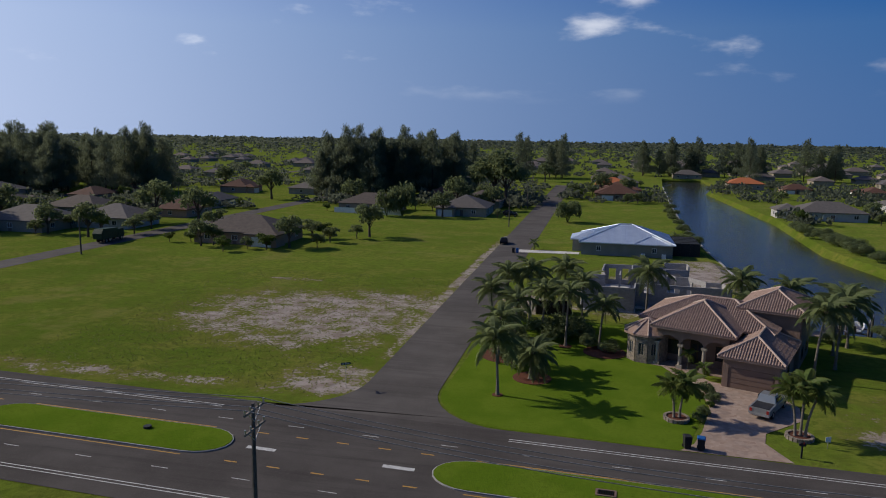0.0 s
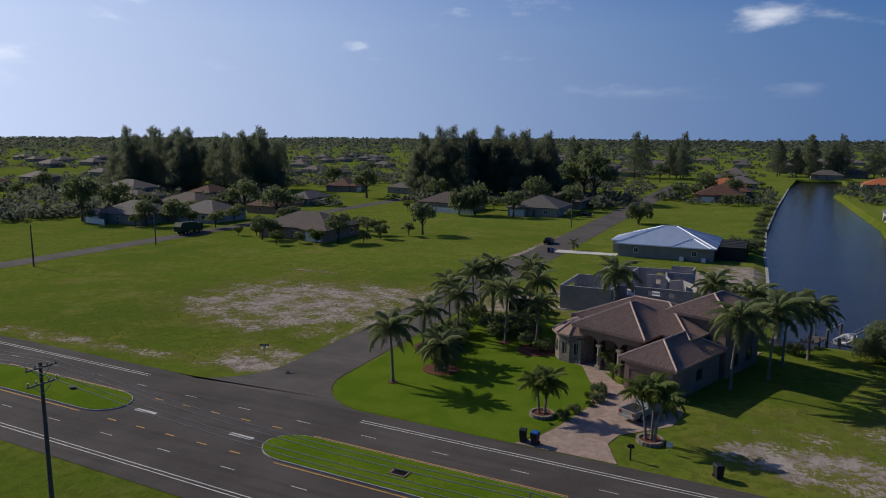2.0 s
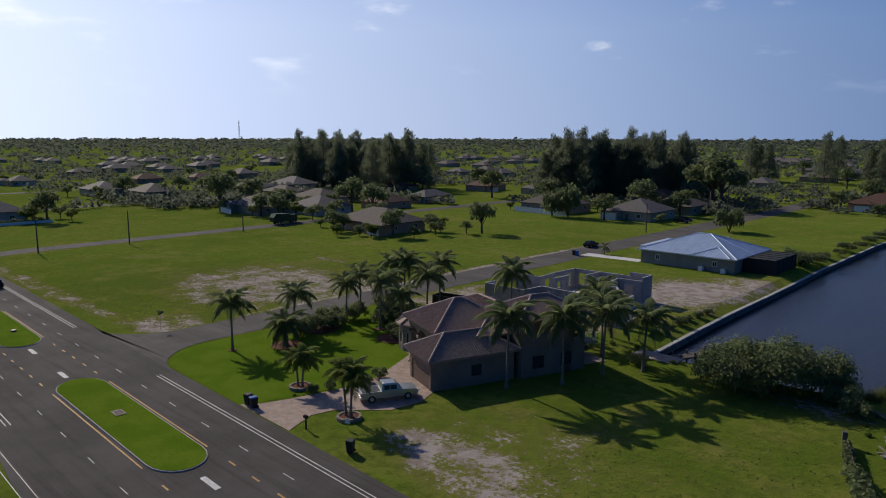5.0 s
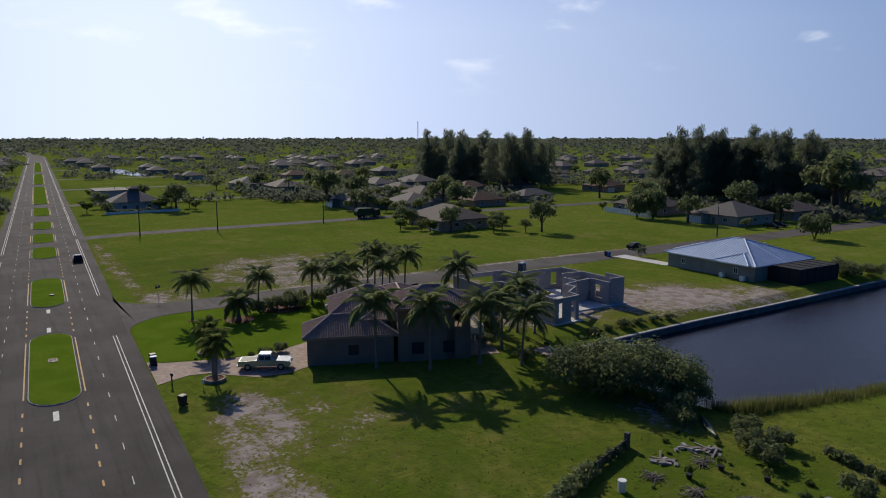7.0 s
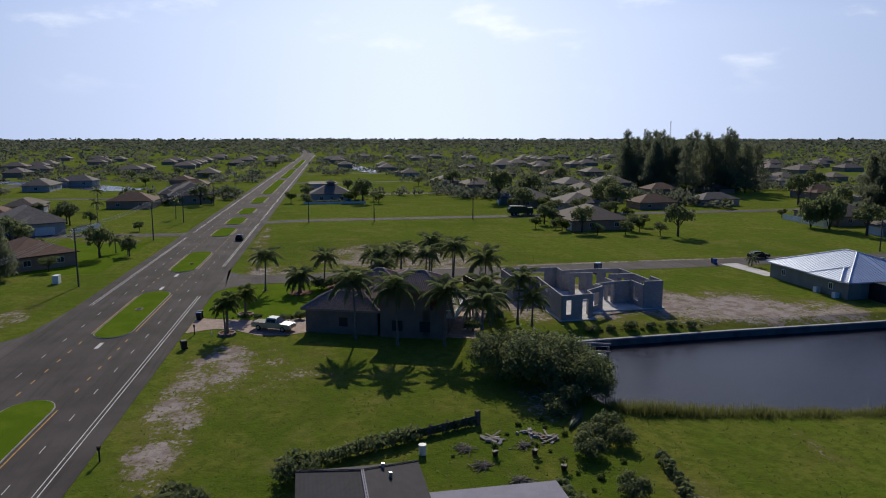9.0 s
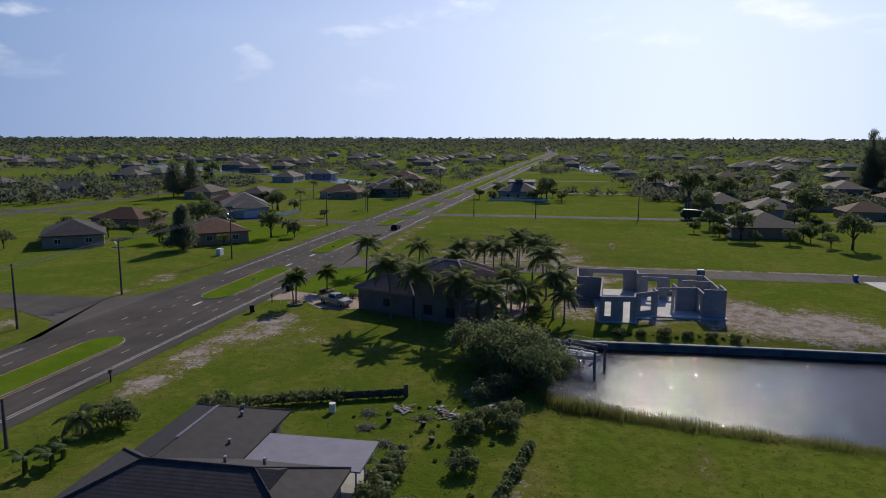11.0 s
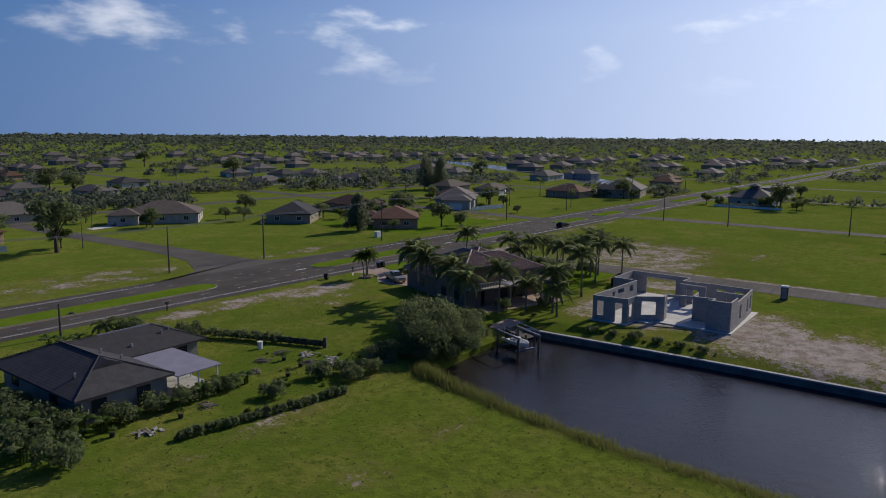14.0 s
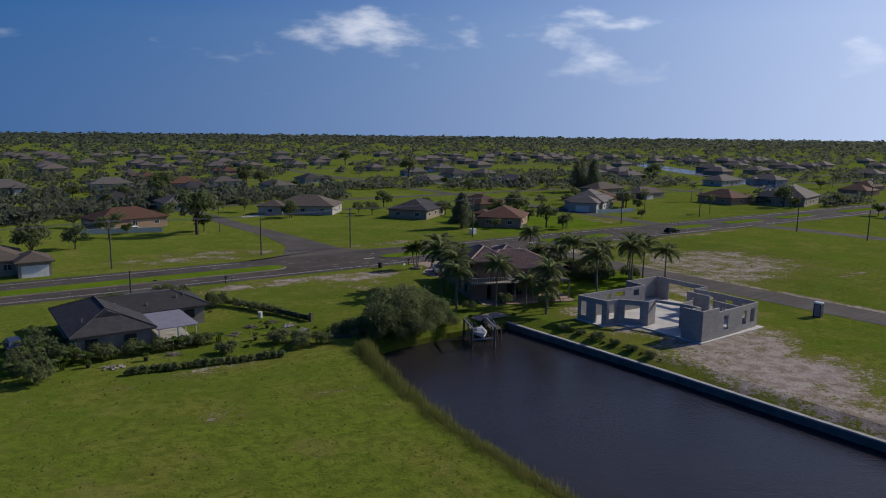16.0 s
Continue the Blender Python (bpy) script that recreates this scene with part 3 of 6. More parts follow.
def build_ground():
    bm = bmesh.new()
    far = 4600
    outer = [bm.verts.new((far * math.cos(a), far * math.sin(a) + 100, 0)) for a in [k * math.tau / 48 for k in range(48)]]
    top, shore = [], []
    for x, y in CANAL:
        if y < 106:
            top.append((x, y - 1.6)), shore.append((x, y, -0.8))
        elif y > 430:
            top.append((x, y + 2 if y > 500 else y)), shore.append((x, y, -1.0))
        elif x < 35:
            top.append((x - (3.4 if y < 150 else 2.4), y)), shore.append((x, y, -0.72))
        else:
            top.append((x + 1.5, y)), shore.append((x, y, -1.65))
    hole = [bm.verts.new((x, y, 0)) for x, y in top]
    edges = [bm.edges.new((l[i], l[(i + 1) % len(l)])) for l in (outer, hole) for i in range(len(l))]
    bmesh.ops.triangle_fill(bm, use_beauty=True, use_dissolve=False, edges=edges)
    inside = [f for f in bm.faces if all(v in hole for v in f.verts) and in_canal(*f.calc_center_median()[:2])]
    bmesh.ops.delete(bm, geom=inside, context="FACES_ONLY")
    for f in bm.faces:
        if f.normal.z < 0:
            f.normal_flip()
    # sloping banks, and the bed
    mid = [bm.verts.new(p) for p in shore]
    low = [bm.verts.new((x, y, -3.2)) for x, y in CANAL]
    n = len(hole)
    for p, q in ((hole, mid), (mid, low)):
        for i in range(n):
            bm.faces.new((p[i], p[(i + 1) % n], q[(i + 1) % n], q[i]))
    bm.faces.new(low)
    solid("ground", bm, "ground", "wide flat grass ground with bare sandy patches", "ground", kind="structure")


def in_canal(x, y):
    odd = False
    for (a, b), (c, d) in zip(CANAL, CANAL[1:] + CANAL[:1]):
        if (b > y) != (d > y) and x < (c - a) * (y - b) / (d - b) + a:
            odd = not odd
    return odd


build_ground()
water_bm = bmesh.new()
sheet(water_bm, CANAL, -1.6)
solid("water", water_bm, "water", "dark still canal water with faint ripples", "water", kind="structure")
for pts in ([(-520, -330), (-300, -30), (-262, 2), (-255, -18), (-310, -75), (-500, -360)], [(-700, 90), (-420, 118), (-400, 124), (-410, 132), (-690, 112)]):
    b = bmesh.new()
    sheet(b, pts, 0.02)
    solid("water", b, "water", "pale far canal between distant houses", "water", kind="structure")


def strip(pts, w0, w1, z):
    """A road sheet along a line of points, from w0 to w1 on its left."""
    bm = bmesh.new()
    rows = []
    for i, p in enumerate(pts):
        p = Vector((*p, 0))
        d = (Vector((*pts[min(i + 1, len(pts) - 1)], 0)) - Vector((*pts[max(i - 1, 0)], 0))).normalized()
        n = Vector((-d.y, d.x, 0))
        rows.append([bm.verts.new(p + n * w + Vector((0, 0, z))) for w in (w0, w1)])
    for a, b in zip(rows, rows[1:]):
        bm.faces.new((a[0], b[0], b[1], a[1]))
    for f in bm.faces:
        f.normal_update()
        if f.normal.z < 0:
            f.normal_flip()
    return bm


def fillet(cx, cy, r, a0, a1, n=8):
    return [(cx + r * math.cos(radians(a0 + (a1 - a0) * k / n)), cy + r * math.sin(radians(a0 + (a1 - a0) * k / n))) for k in range(n + 1)]


ROAD = [(-2500, 25), (-1500, 75), (-900, edge(-900)), (-500, edge(-500)), (-120, edge(-120)), (0, edge(0)), (300, edge(300)), (1200, edge(1200)), (2400, edge(2400))]
solid("road", strip(ROAD, -19.6, 0.0, 0.030), "asphalt", "dark grey two-carriageway asphalt road", "road", kind="structure")
# side street northwards, with its flared mouth
bm = bmesh.new()
mouth = [(-36, edge(-36) - 0.2)] + [(-17.6 + 8, edge(-9) - 0.2)] + fillet(-9.6, 68.2, 8.4, -95, -180) + [(-18.6, 400), (-27.3, 400)] + fillet(-34.4, 68.8, 8.6, 0, -80)
sheet(bm, mouth, 0.034)
solid("side_street", bm, "asphalt_old", "narrow grey asphalt side street running north", "road", kind="structure")
bm = bmesh.new()
sheet(bm, [(42, edge(42) - 19.4), (38, edge(38) - 19.4)][::-1] + [(-6, edge(-6) - 19.4)] + fillet(7.5, 30, 9, 95, 20) + [(17.0, 8), (19.0, -20), (20, -60), (-30, -420), (-22, -421), (26, -60), (25, -20), (23.8, 8), (25.6, 24), (31, 35)], 0.034)
solid("side_street", bm, "asphalt_old", "grey asphalt side street running south from the junction", "road", kind="structure")
for x in (-115, -213, -300, -395, -520):
    solid("street", strip([(x + 3, edge(x) - 1), (x, 75), (x, 520)], -3.2, 3.2, 0.032), "asphalt_old", "pale worn residential street", "road", kind="structure")
for x in (-88, -205, -330, 120, 230):
    solid("street", strip([(x, edge(x) - 19), (x - 4, 0), (x - 40, -500)], -3.2, 3.2, 0.032), "asphalt_old", "pale worn residential street", "road", kind="structure")
for y in (-72, -190, -300):
    solid("street", strip([(-500, y), (300, y - 6)], -3, 3, 0.028), "asphalt_old", "pale worn residential street", "road", kind="structure")

# medians with kerbs
MEDIANS = [(36.5, 118), (-14.6, 14.2), (-57.2, -32.0), (-100, -82), (-127, -108), (-158, -137), (-206, -176), (-330, -222), (-470, -350), (-700, -500)]


def median_outline(x0, x1, grow):
    r = 2.45 + grow
    pts = []
    for k in range(11):
        a = radians(-90 + 18 * k)
        pts.append((x1 - 3.2 + (3.2 + grow) * math.cos(a), r * math.sin(a)))
    for k in range(11):
        a = radians(90 + 18 * k)
        pts.append((x0 + 3.2 + (3.2 + grow) * math.cos(a), r * math.sin(a)))
    return [(x, edge(x) - 9.4 + v) for x, v in pts]


for x0, x1 in MEDIANS:
    t = thing("median_island", pose((x0 + x1) / 2, edge((x0 + x1) / 2) - 9.4, 0), "grassed traffic median with a pale concrete kerb", "median", "road medians", "structure")
    cx, cy = t.location.x, t.location.y
    bm = bmesh.new()
    poly(bm, [(x - cx, y - cy) for x, y in median_outline(x0, x1, 0.0)], 0.0, 0.13)
    part("kerb", bm, "concrete", t)
    bm = bmesh.new()
    poly(bm, [(x - cx, y - cy) for x, y in median_outline(x0, x1, -0.10)], 0.05, 0.16)
    part("turf", bm, "lawn", t)


def line(v, spans, mat, w, label, z=0.036):
    bm = bmesh.new()
    for a, b in spans:
        n = max(1, int((b - a) / 40))
        for k in range(n):
            p, q = a + (b - a) * k / n, a + (b - a) * (k + 1) / n
            sheet(bm, [on_road(p, v + w), on_road(q, v + w), on_road(q, v), on_road(p, v)], z)
    solid("lane_marking", bm, mat, label, "road marking", kind="structure")


def dashes(a, b, on, off):
    out, x = [], a
    while x < b:
        out.append((x, min(x + on, b)))
        x += on + off
    return out


NORTH_SPANS, SOUTH_SPANS = [(-900, -119), (-111, -37), (-9.6, 260)], [(-900, -92), (-82, -6), (43, 260)]
for v in (1.75, 2.15):
    line(v, NORTH_SPANS, "white_line", 0.10, "thin double white line beside the shoulder")
    line(19.6 - v - 0.10, SOUTH_SPANS, "white_line", 0.10, "thin double white line beside the shoulder")
line(4.55, dashes(-400, 200, 1.5, 5.5), "white_line", 0.08, "broken white lane line")
line(14.6, dashes(-400, 200, 1.5, 5.5), "white_line", 0.08, "broken white lane line")
yel = [(x0 + 3, x1 - 3) for x0, x1 in MEDIANS]
line(6.55, yel, "yellow_line", 0.14, "faded yellow line along the median")
line(12.15, yel, "yellow_line", 0.14, "faded yellow line along the median")
gaps = [(-31, -15), (15, 36), (-81, -58)]
for a, b in gaps:
    line(6.55, dashes(a, b, 1.1, 2.6), "yellow_line", 0.16, "short yellow dashes across the median gap")
    line(12.15, dashes(a, b, 1.1, 2.6), "yellow_line", 0.16, "short yellow dashes across the median gap")
bm = bmesh.new()
for a, v in ((16.0, 9.2), (-18.6, 9.3), (-30.5, 9.2)):
    sheet(bm, [on_road(a, v + 0.5), on_road(a + 2.6, v + 0.5), on_road(a + 2.6, v), on_road(a, v)], 0.036)
solid("lane_marking", bm, "white_line", "worn white bar at the median nose", "road marking", kind="structure")

# corner lot: mown lawn, paver drive
bm = bmesh.new()
sheet(bm, [(-8.6, edge(-8) + 0.25), (4.9, edge(5) + 0.1), (6.2, 63.5), (8.0, 70.0), (8.6, 78), (12, 100), (-16.5, 100)] + fillet(-9.6, 68.2, 8.1, -180, -95), 0.02)
solid("lawn", bm, "lawn", "bright green mown corner lawn", "lawn", kind="structure")
bm = bmesh.new()
sheet(bm, [(-33, -2), (-34, 36), (-75, 37.5), (-78, 5)][::-1], 0.02)
solid("lawn", bm, "lawn", "bright green mown front lawn", "lawn", kind="structure")
bm = bmesh.new()
sheet(bm, [(4.6, edge(5) + 0.15), (13.4, edge(13) + 0.15), (11.9, 62.8), (12.4, 65.0), (16.4, 69.0), (17.0, 72.5), (15.8, 75.6), (9.6, 78.4), (6.5, 83.0), (4.9, 82.4), (8.2, 74.5), (8.4, 70.0), (6.9, 64.0), (5.9, 61.2)], 0.042)
solid("driveway", bm, "paver", "mottled brown paver driveway", "driveway", kind="structure")
bm = bmesh.new()
sheet(bm, [(-20.6, 159.6), (-7, 160.8), (-7, 164.0), (-20.8, 163.6)], 0.04)
solid("driveway", bm, "slab", "pale concrete driveway", "driveway", kind="structure")
bm = bmesh.new()
sheet(bm, [(3, -44), (14, -40), (14, -36), (2, -39)], 0.04)
solid("driveway", bm, "slab", "pale concrete driveway", "driveway", kind="structure")

# seawall along the canal
bm = bmesh.new()
SEAWALL = [(25.0, 104.6), (24.9, 108), (24.3, 120), (23.8, 133), (23.6, 150), (23.2, 167), (22.7, 180), (22.5, 225), (25.2, 300), (31.5, 425)]
for (a, b), (c, d) in zip(SEAWALL, SEAWALL[1:]):
    wall_run(bm, (a + 0.12, b), (c + 0.12, d), -3.0, -0.78, 0.26)
seawall = solid("seawall", bm, "seawall", "grey concrete seawall with a pale cap", "seawall", kind="structure")
bm = bmesh.new()
for (a, b), (c, d) in zip(SEAWALL, SEAWALL[1:]):
    wall_run(bm, (a + 0.02, b), (c + 0.02, d), -0.776, -0.60, 0.55)
part("cap", bm, "concrete", seawall, "pale concrete cap")

# ---------------------------------------------------------------- corner house with tiled roofs
HOUSE = pose(15.9, 74.6, 0, 0, 0, -21)


def tiled_roof(parent, x0, y0, x1, y1, z, pitch):
    slopes, hips = hip_shape(x0, y0, x1, y1, z, pitch)
    bm = bmesh.new()
    hip_roof(bm, x0, y0, x1, y1, z, pitch, 0.24)
    r = part("roof", bm, "tile", parent, "weathered pinkish-brown barrel-tile hip roof")
    bm = bmesh.new()
    for s in slopes:
        slope_ribs(bm, s, 0.27, 0.072)
    part("barrel_tiles", bm, "tile", r)["kind"] = "stuff"
    bm = bmesh.new()
    caps(bm, hips)
    part("ridge_tiles", bm, "cap", r)
    return r


def corner_house():
    ob = thing("corner_house", HOUSE, "tan stucco house with brown barrel-tile hip roofs and a tower", "house")
    # garage
    bm = bmesh.new()
    for a, b, holes in (((-5.9, 0.6), (-0.5, 0.6), [(0.5, 5.0, 0.0, 2.3)]), ((-0.5, 0.6), (-0.5, 10.4), [(4.6, 5.8, 1.1, 2.2)]), ((-0.5, 10.4), (-5.9, 10.4), []), ((-5.9, 10.4), (-5.9, 0.6), [])):
        run_part("garage_wall", ob, a, b, -0.05, 3.2, 0.24, holes, "stucco")
    g = part("garage_door", boxes((-5.4, 0.58, 0, -0.95, 0.66, 2.3)), "garage", ob, "brown sectional garage door")
    for k in range(4):
        part("panel", boxes((-5.3, 0.545, 0.08 + 0.56 * k, -1.05, 0.58, 0.55 + 0.56 * k)), "garage", g)
    w = part("window", boxes((-0.40, 5.2, 1.05, -0.34, 6.4, 2.25)), "bronze", ob)
    part("pane", boxes((-0.36, 5.3, 1.13, -0.325, 6.3, 2.17)), "glass", w)
    tiled_roof(ob, -6.5, 0.0, 0.1, 11.0, 3.40, 0.56)
    # front wing with the arched portico
    bm = bmesh.new()
    for a, b, holes in (((-14.2, 6.4), (-5.9, 6.4), [(0.8, 2.2, 0.9, 2.6), (3.4, 5.0, 0.0, 2.9), (6.2, 7.6, 0.9, 2.6)]), ((-5.9, 6.4), (-5.9, 17.0), []), ((-5.9, 17.0), (-16.5, 17.0), [(1, 4, 0, 2.4), (5, 8, 0, 2.4)]), ((-16.5, 17.0), (-16.5, 7.6), [(3, 4.4, 0.9, 2.2)]), ((-16.5, 7.6), (-14.2, 6.4), [])):
        run_part("wall", ob, a, b, -0.05, 4.5, 0.26, holes, "stucco")
    for x, z, ww, hh in ((-13.4, 0.9, 1.4, 1.7), (-8.0, 0.9, 1.4, 1.7)):
        window_on(ob, pose(x, 6.35, z), ww, hh, "bronze")
    d = part("front_door", boxes((-10.8, 6.42, 0, -9.2, 6.5, 2.9)), "bronze", ob, "dark double front door")
    part("pane", boxes((-10.6, 6.39, 0.6, -10.1, 6.42, 2.4), (-9.9, 6.39, 0.6, -9.4, 6.42, 2.4)), "glass", d)
    for k in range(2):
        part("slider", boxes((-10.2 + 4.0 * -k, 17.05, 0, -7.2 - 4.0 * k, 17.12, 2.4)), "glass", ob, "dark glass sliding door")
    # portico: columns and arches
    px = (-13.9, -11.3, -8.7, -6.1)
    for x in px:
        bm = bmesh.new()
        tube(bm, [(x, 3.9, 0.45), (x, 3.9, 2.6)], [0.24, 0.20], 12)
        c = part("column", bm, "cream", ob, "round pale stone column")
        part("base", boxes((x - 0.34, 3.56, 0, x + 0.34, 4.24, 0.45)), "cream", c)
        part("capital", boxes((x - 0.30, 3.6, 2.6, x + 0.30, 4.2, 2.85)), "cream", c)
    bm = bmesh.new()
    for a, b in zip(px, px[1:]):
        n = 10
        for k in range(n):
            x0, x1 = a + (b - a) * k / n, a + (b - a) * (k + 1) / n
            f = lambda x: 2.85 + 0.85 * math.sqrt(max(0.0, 1 - ((2 * (x - a) / (b - a)) - 1) ** 2))
            lo = [(x0, f(x0)), (x1, f(x1))]
            for y in (3.7, 4.1):
                vs = [bm.verts.new((x0, y, lo[0][1])), bm.verts.new((x1, y, lo[1][1])), bm.verts.new((x1, y, 4.5)), bm.verts.new((x0, y, 4.5))]
                bm.faces.new(vs if y < 3.9 else vs[::-1])
            vs = [bm.verts.new((x0, 3.7, lo[0][1])), bm.verts.new((x0, 4.1, lo[0][1])), bm.verts.new((x1, 4.1, lo[1][1])), bm.verts.new((x1, 3.7, lo[1][1]))]
            bm.faces.new(vs)
    for y0, y1 in ((4.1, 6.3),):
        box(bm, -6.0, y0, 2.85, -5.8, y1, 4.5), box(bm, -14.2, y0, 2.85, -14.0, y1, 4.5)
    part("arcade", bm, "stucco", ob, "stucco arches over the porch")
    part("porch_floor", boxes((-14.4, 3.4, -0.02, -5.7, 6.3, 0.08)), "paver", ob)
    tiled_roof(ob, -14.7, 3.2, -5.3, 13.5, 4.72, 0.54)
    tiled_roof(ob, -17.2, 6.7, -2.0, 17.6, 4.70, 0.42)
    # round bay at the west corner
    bm = bmesh.new()
    c, n, r = (-15.6, 5.6), 10, 2.3
    ring = [(c[0] + r * math.cos(k * math.tau / n), c[1] + r * math.sin(k * math.tau / n)) for k in range(n)]
    for k in range(n):
        run_part("bay_wall", ob, ring[k], ring[(k + 1) % n], -0.05, 3.3, 0.22, [(0.35, 1.07, 0.9, 2.4)] if k in (5, 6, 7, 8) else [], "stone")
    for k in (5, 6, 7, 8):
        a, b = Vector(ring[k]), Vector(ring[(k + 1) % n])
        dd = (b - a).normalized()
        window_on(ob, Matrix.Translation((*(a + dd * 0.35), 0.9)) @ Matrix.Rotation(math.atan2(dd.y, dd.x), 4, "Z"), 0.72, 1.5, "cream")
    bm = bmesh.new()
    top = bm.verts.new((c[0], c[1], 4.9))
    rim = [bm.verts.new((c[0] + 2.85 * math.cos(k * math.tau / n), c[1] + 2.85 * math.sin(k * math.tau / n), 3.42)) for k in range(n)]
    low = [bm.verts.new((v.co.x, v.co.y, 3.2)) for v in rim]
    for k in range(n):
        bm.faces.new((rim[k], rim[(k + 1) % n], top)), bm.faces.new((low[k], low[(k + 1) % n], rim[(k + 1) % n], rim[k]))
    bm.faces.new(low[::-1])
    r = part("bay_roof", bm, "tile", ob)
    bm = bmesh.new()
    caps(bm, [((c[0] + 2.85 * math.cos(k * math.tau / n), c[1] + 2.85 * math.sin(k * math.tau / n), 3.42), (c[0], c[1], 4.9)) for k in range(n)], 0.1)
    part("ridge_tiles", bm, "cap", r)
    # tower: solid below, open loggia on the canal side above
    bm = bmesh.new()
    for a, b, holes in (((-6.2, 11.1), (-0.1, 11.1), []), ((-0.1, 11.1), (-0.1, 19.5), [(1.5, 2.9, 0.9, 2.3), (5.2, 6.6, 0.9, 2.3), (5.6, 7.6, 3.9, 5.9)]), ((-0.1, 19.5), (-6.2, 19.5), [(0.7, 5.4, 0.0, 2.6), (0.5, 2.7, 4.0, 6.0), (3.4, 5.6, 4.0, 6.0)]), ((-6.2, 19.5), (-6.2, 11.1), [(0.5, 3.0, 4.0, 6.0)])):
        run_part("tower_wall", ob, a, b, -0.05, 6.35, 0.26, holes, "stucco")
    part("tower_floor", boxes((-6.05, 11.25, 3.0, -0.25, 19.35, 3.25)), "stucco", ob)
    for y in (12.6, 16.3):
        window_on(ob, pose(0.03, y, 0.9, 0, 0, 90), 1.4, 1.4, "bronze")
    part("balcony", boxes((-6.6, 19.65, 2.9, 0.3, 21.2, 3.1)), "cream", ob)
    rl = part("railing", boxes((-6.6, 21.1, 3.95, 0.3, 21.16, 4.03), (-6.6, 19.65, 3.95, -6.54, 21.1, 4.03), (0.24, 19.65, 3.95, 0.3, 21.1, 4.03)), "white", ob)
    for k in range(24):
        part("baluster", boxes((-6.56 + 0.295 * k, 21.11, 3.1, -6.52 + 0.295 * k, 21.15, 3.95)), "white", rl)
    tiled_roof(ob, -7.0, 10.4, 0.7, 20.2, 6.5, 0.50)
    # lanai at the back: low roof on posts over a paved terrace
    part("terrace", boxes((-17, 17.2, -0.02, -1.0, 23.5, 0.07)), "paver", ob)
    part("lanai_roof", boxes((-16.8, 17.15, 3.0, -6.8, 21.8, 3.16)), "shingle_grey", ob, "flat grey lanai roof")
    for x in (-16.6, -13.4, -10.2, -7.0):
        part("post", boxes((x - 0.12, 21.4, 0.05, x + 0.12, 21.64, 3.0)), "cream", ob)
    part("skylight", boxes((-10.4, 19.2, 3.16, -7.2, 21.2, 3.24)), "tin", ob, "pale curved patio panel")
    return ob


corner_house()
solid("garden_path", boxes((24.2, 101.2, 0.0, 29.8, 104.0, 0.06)), "paver", "weathered paved landing beside the canal", "paving", kind="structure")

# ---------------------------------------------------------------- house shell of concrete block
def shell_house():
    ob = thing("house_shell", pose(0, 0, 0), "unfinished roofless house of bare grey concrete block", "house shell")
    part("slab", boxes((-5.2, 107.9, -0.1, 3.0, 112.4, 0.16), (-5.2, 112.4, -0.1, 17.2, 116.4, 0.16), (3.0, 110.8, -0.1, 17.2, 112.4, 0.16), (-5.2, 116.4, -0.1, 14.2, 118.8, 0.16), (-2.2, 118.8, -0.1, 12.8, 129.4, 0.16)), "slab", ob, "pale poured concrete floor slab")
    T = 0.24
    runs = [((16.9, 111.2), (3.0, 112.1), 3.75, [(5.6, 6.4, 2.5, 3.2), (7.4, 9.4, 2.6, 3.3), (11.4, 12.6, 2.3, 3.3)]),
            ((3.0, 112.1), (2.7, 108.2), 3.74, []),
            ((2.7, 108.2), (-4.9, 108.3), 3.7, []),
            ((-4.9, 108.3), (-4.6, 118.2), 3.72, [(2.6, 7.6, 0.16, 3.0)]),
            ((-4.6, 118.2), (-1.6, 118.0), 3.7, []),
            ((16.9, 111.2), (16.3, 116.0), 3.72, [(0.6, 1.5, 0.9, 3.0), (3.2, 4.2, 0.16, 3.0)]),
            ((16.3, 116.0), (14.0, 116.2), 3.7, [(0.5, 1.7, 0.9, 3.0)]),
            ((14.0, 116.2), (11.6, 119.6), 3.72, [(1.0, 3.1, 1.0, 3.0)]),
            ((11.6, 119.6), (9.6, 119.3), 3.7, []),
            ((8.6, 122.9), (8.2, 125.8), 3.7, []),
            ((8.6, 122.9), (5.6, 122.6), 3.72, [(0.9, 2.1, 0.16, 3.0)]),
            ((8.2, 125.8), (12.4, 126.0), 3.74, [(1.2, 2.8, 0.9, 3.0)]),
            ((12.4, 126.0), (12.4, 129.0), 4.35, []),
            ((12.4, 129.0), (8.6, 128.9), 4.35, []),
            ((8.6, 128.9), (3.4, 128.7), 3.72, [(1.2, 2.4, 1.0, 3.0)]),
            ((3.4, 128.7), (-1.6, 128.4), 3.7, [(0.8, 1.9, 1.0, 3.0), (3.0, 4.2, 1.0, 3.0)]),
            ((-1.6, 128.4), (-2.0, 122.4), 3.72, [(1.2, 2.4, 0.9, 3.0), (4.0, 5.2, 0.9, 3.0)]),
            ((-2.0, 122.4), (-1.6, 118.0), 3.7, [(1.2, 2.8, 0.16, 3.0)]),
            ((3.2, 128.6), (3.0, 124.4), 3.72, [(1.4, 2.6, 0.16, 3.0)]),
            ((0.8, 118.4), (1.0, 122.4), 3.7, [(1.0, 2.8, 0.16, 3.0)])]
    for a, b, h, holes in runs:
        run_part("block_wall", ob, a, b, 0.16, h, T, holes, "block")
    bm = bmesh.new()
    wall_run(bm, (9.6, 119.3), (8.6, 122.8), 3.3, 3.68, 0.22)
    part("lintel_beam", bm, "concrete", ob)
    return ob


shell_house()

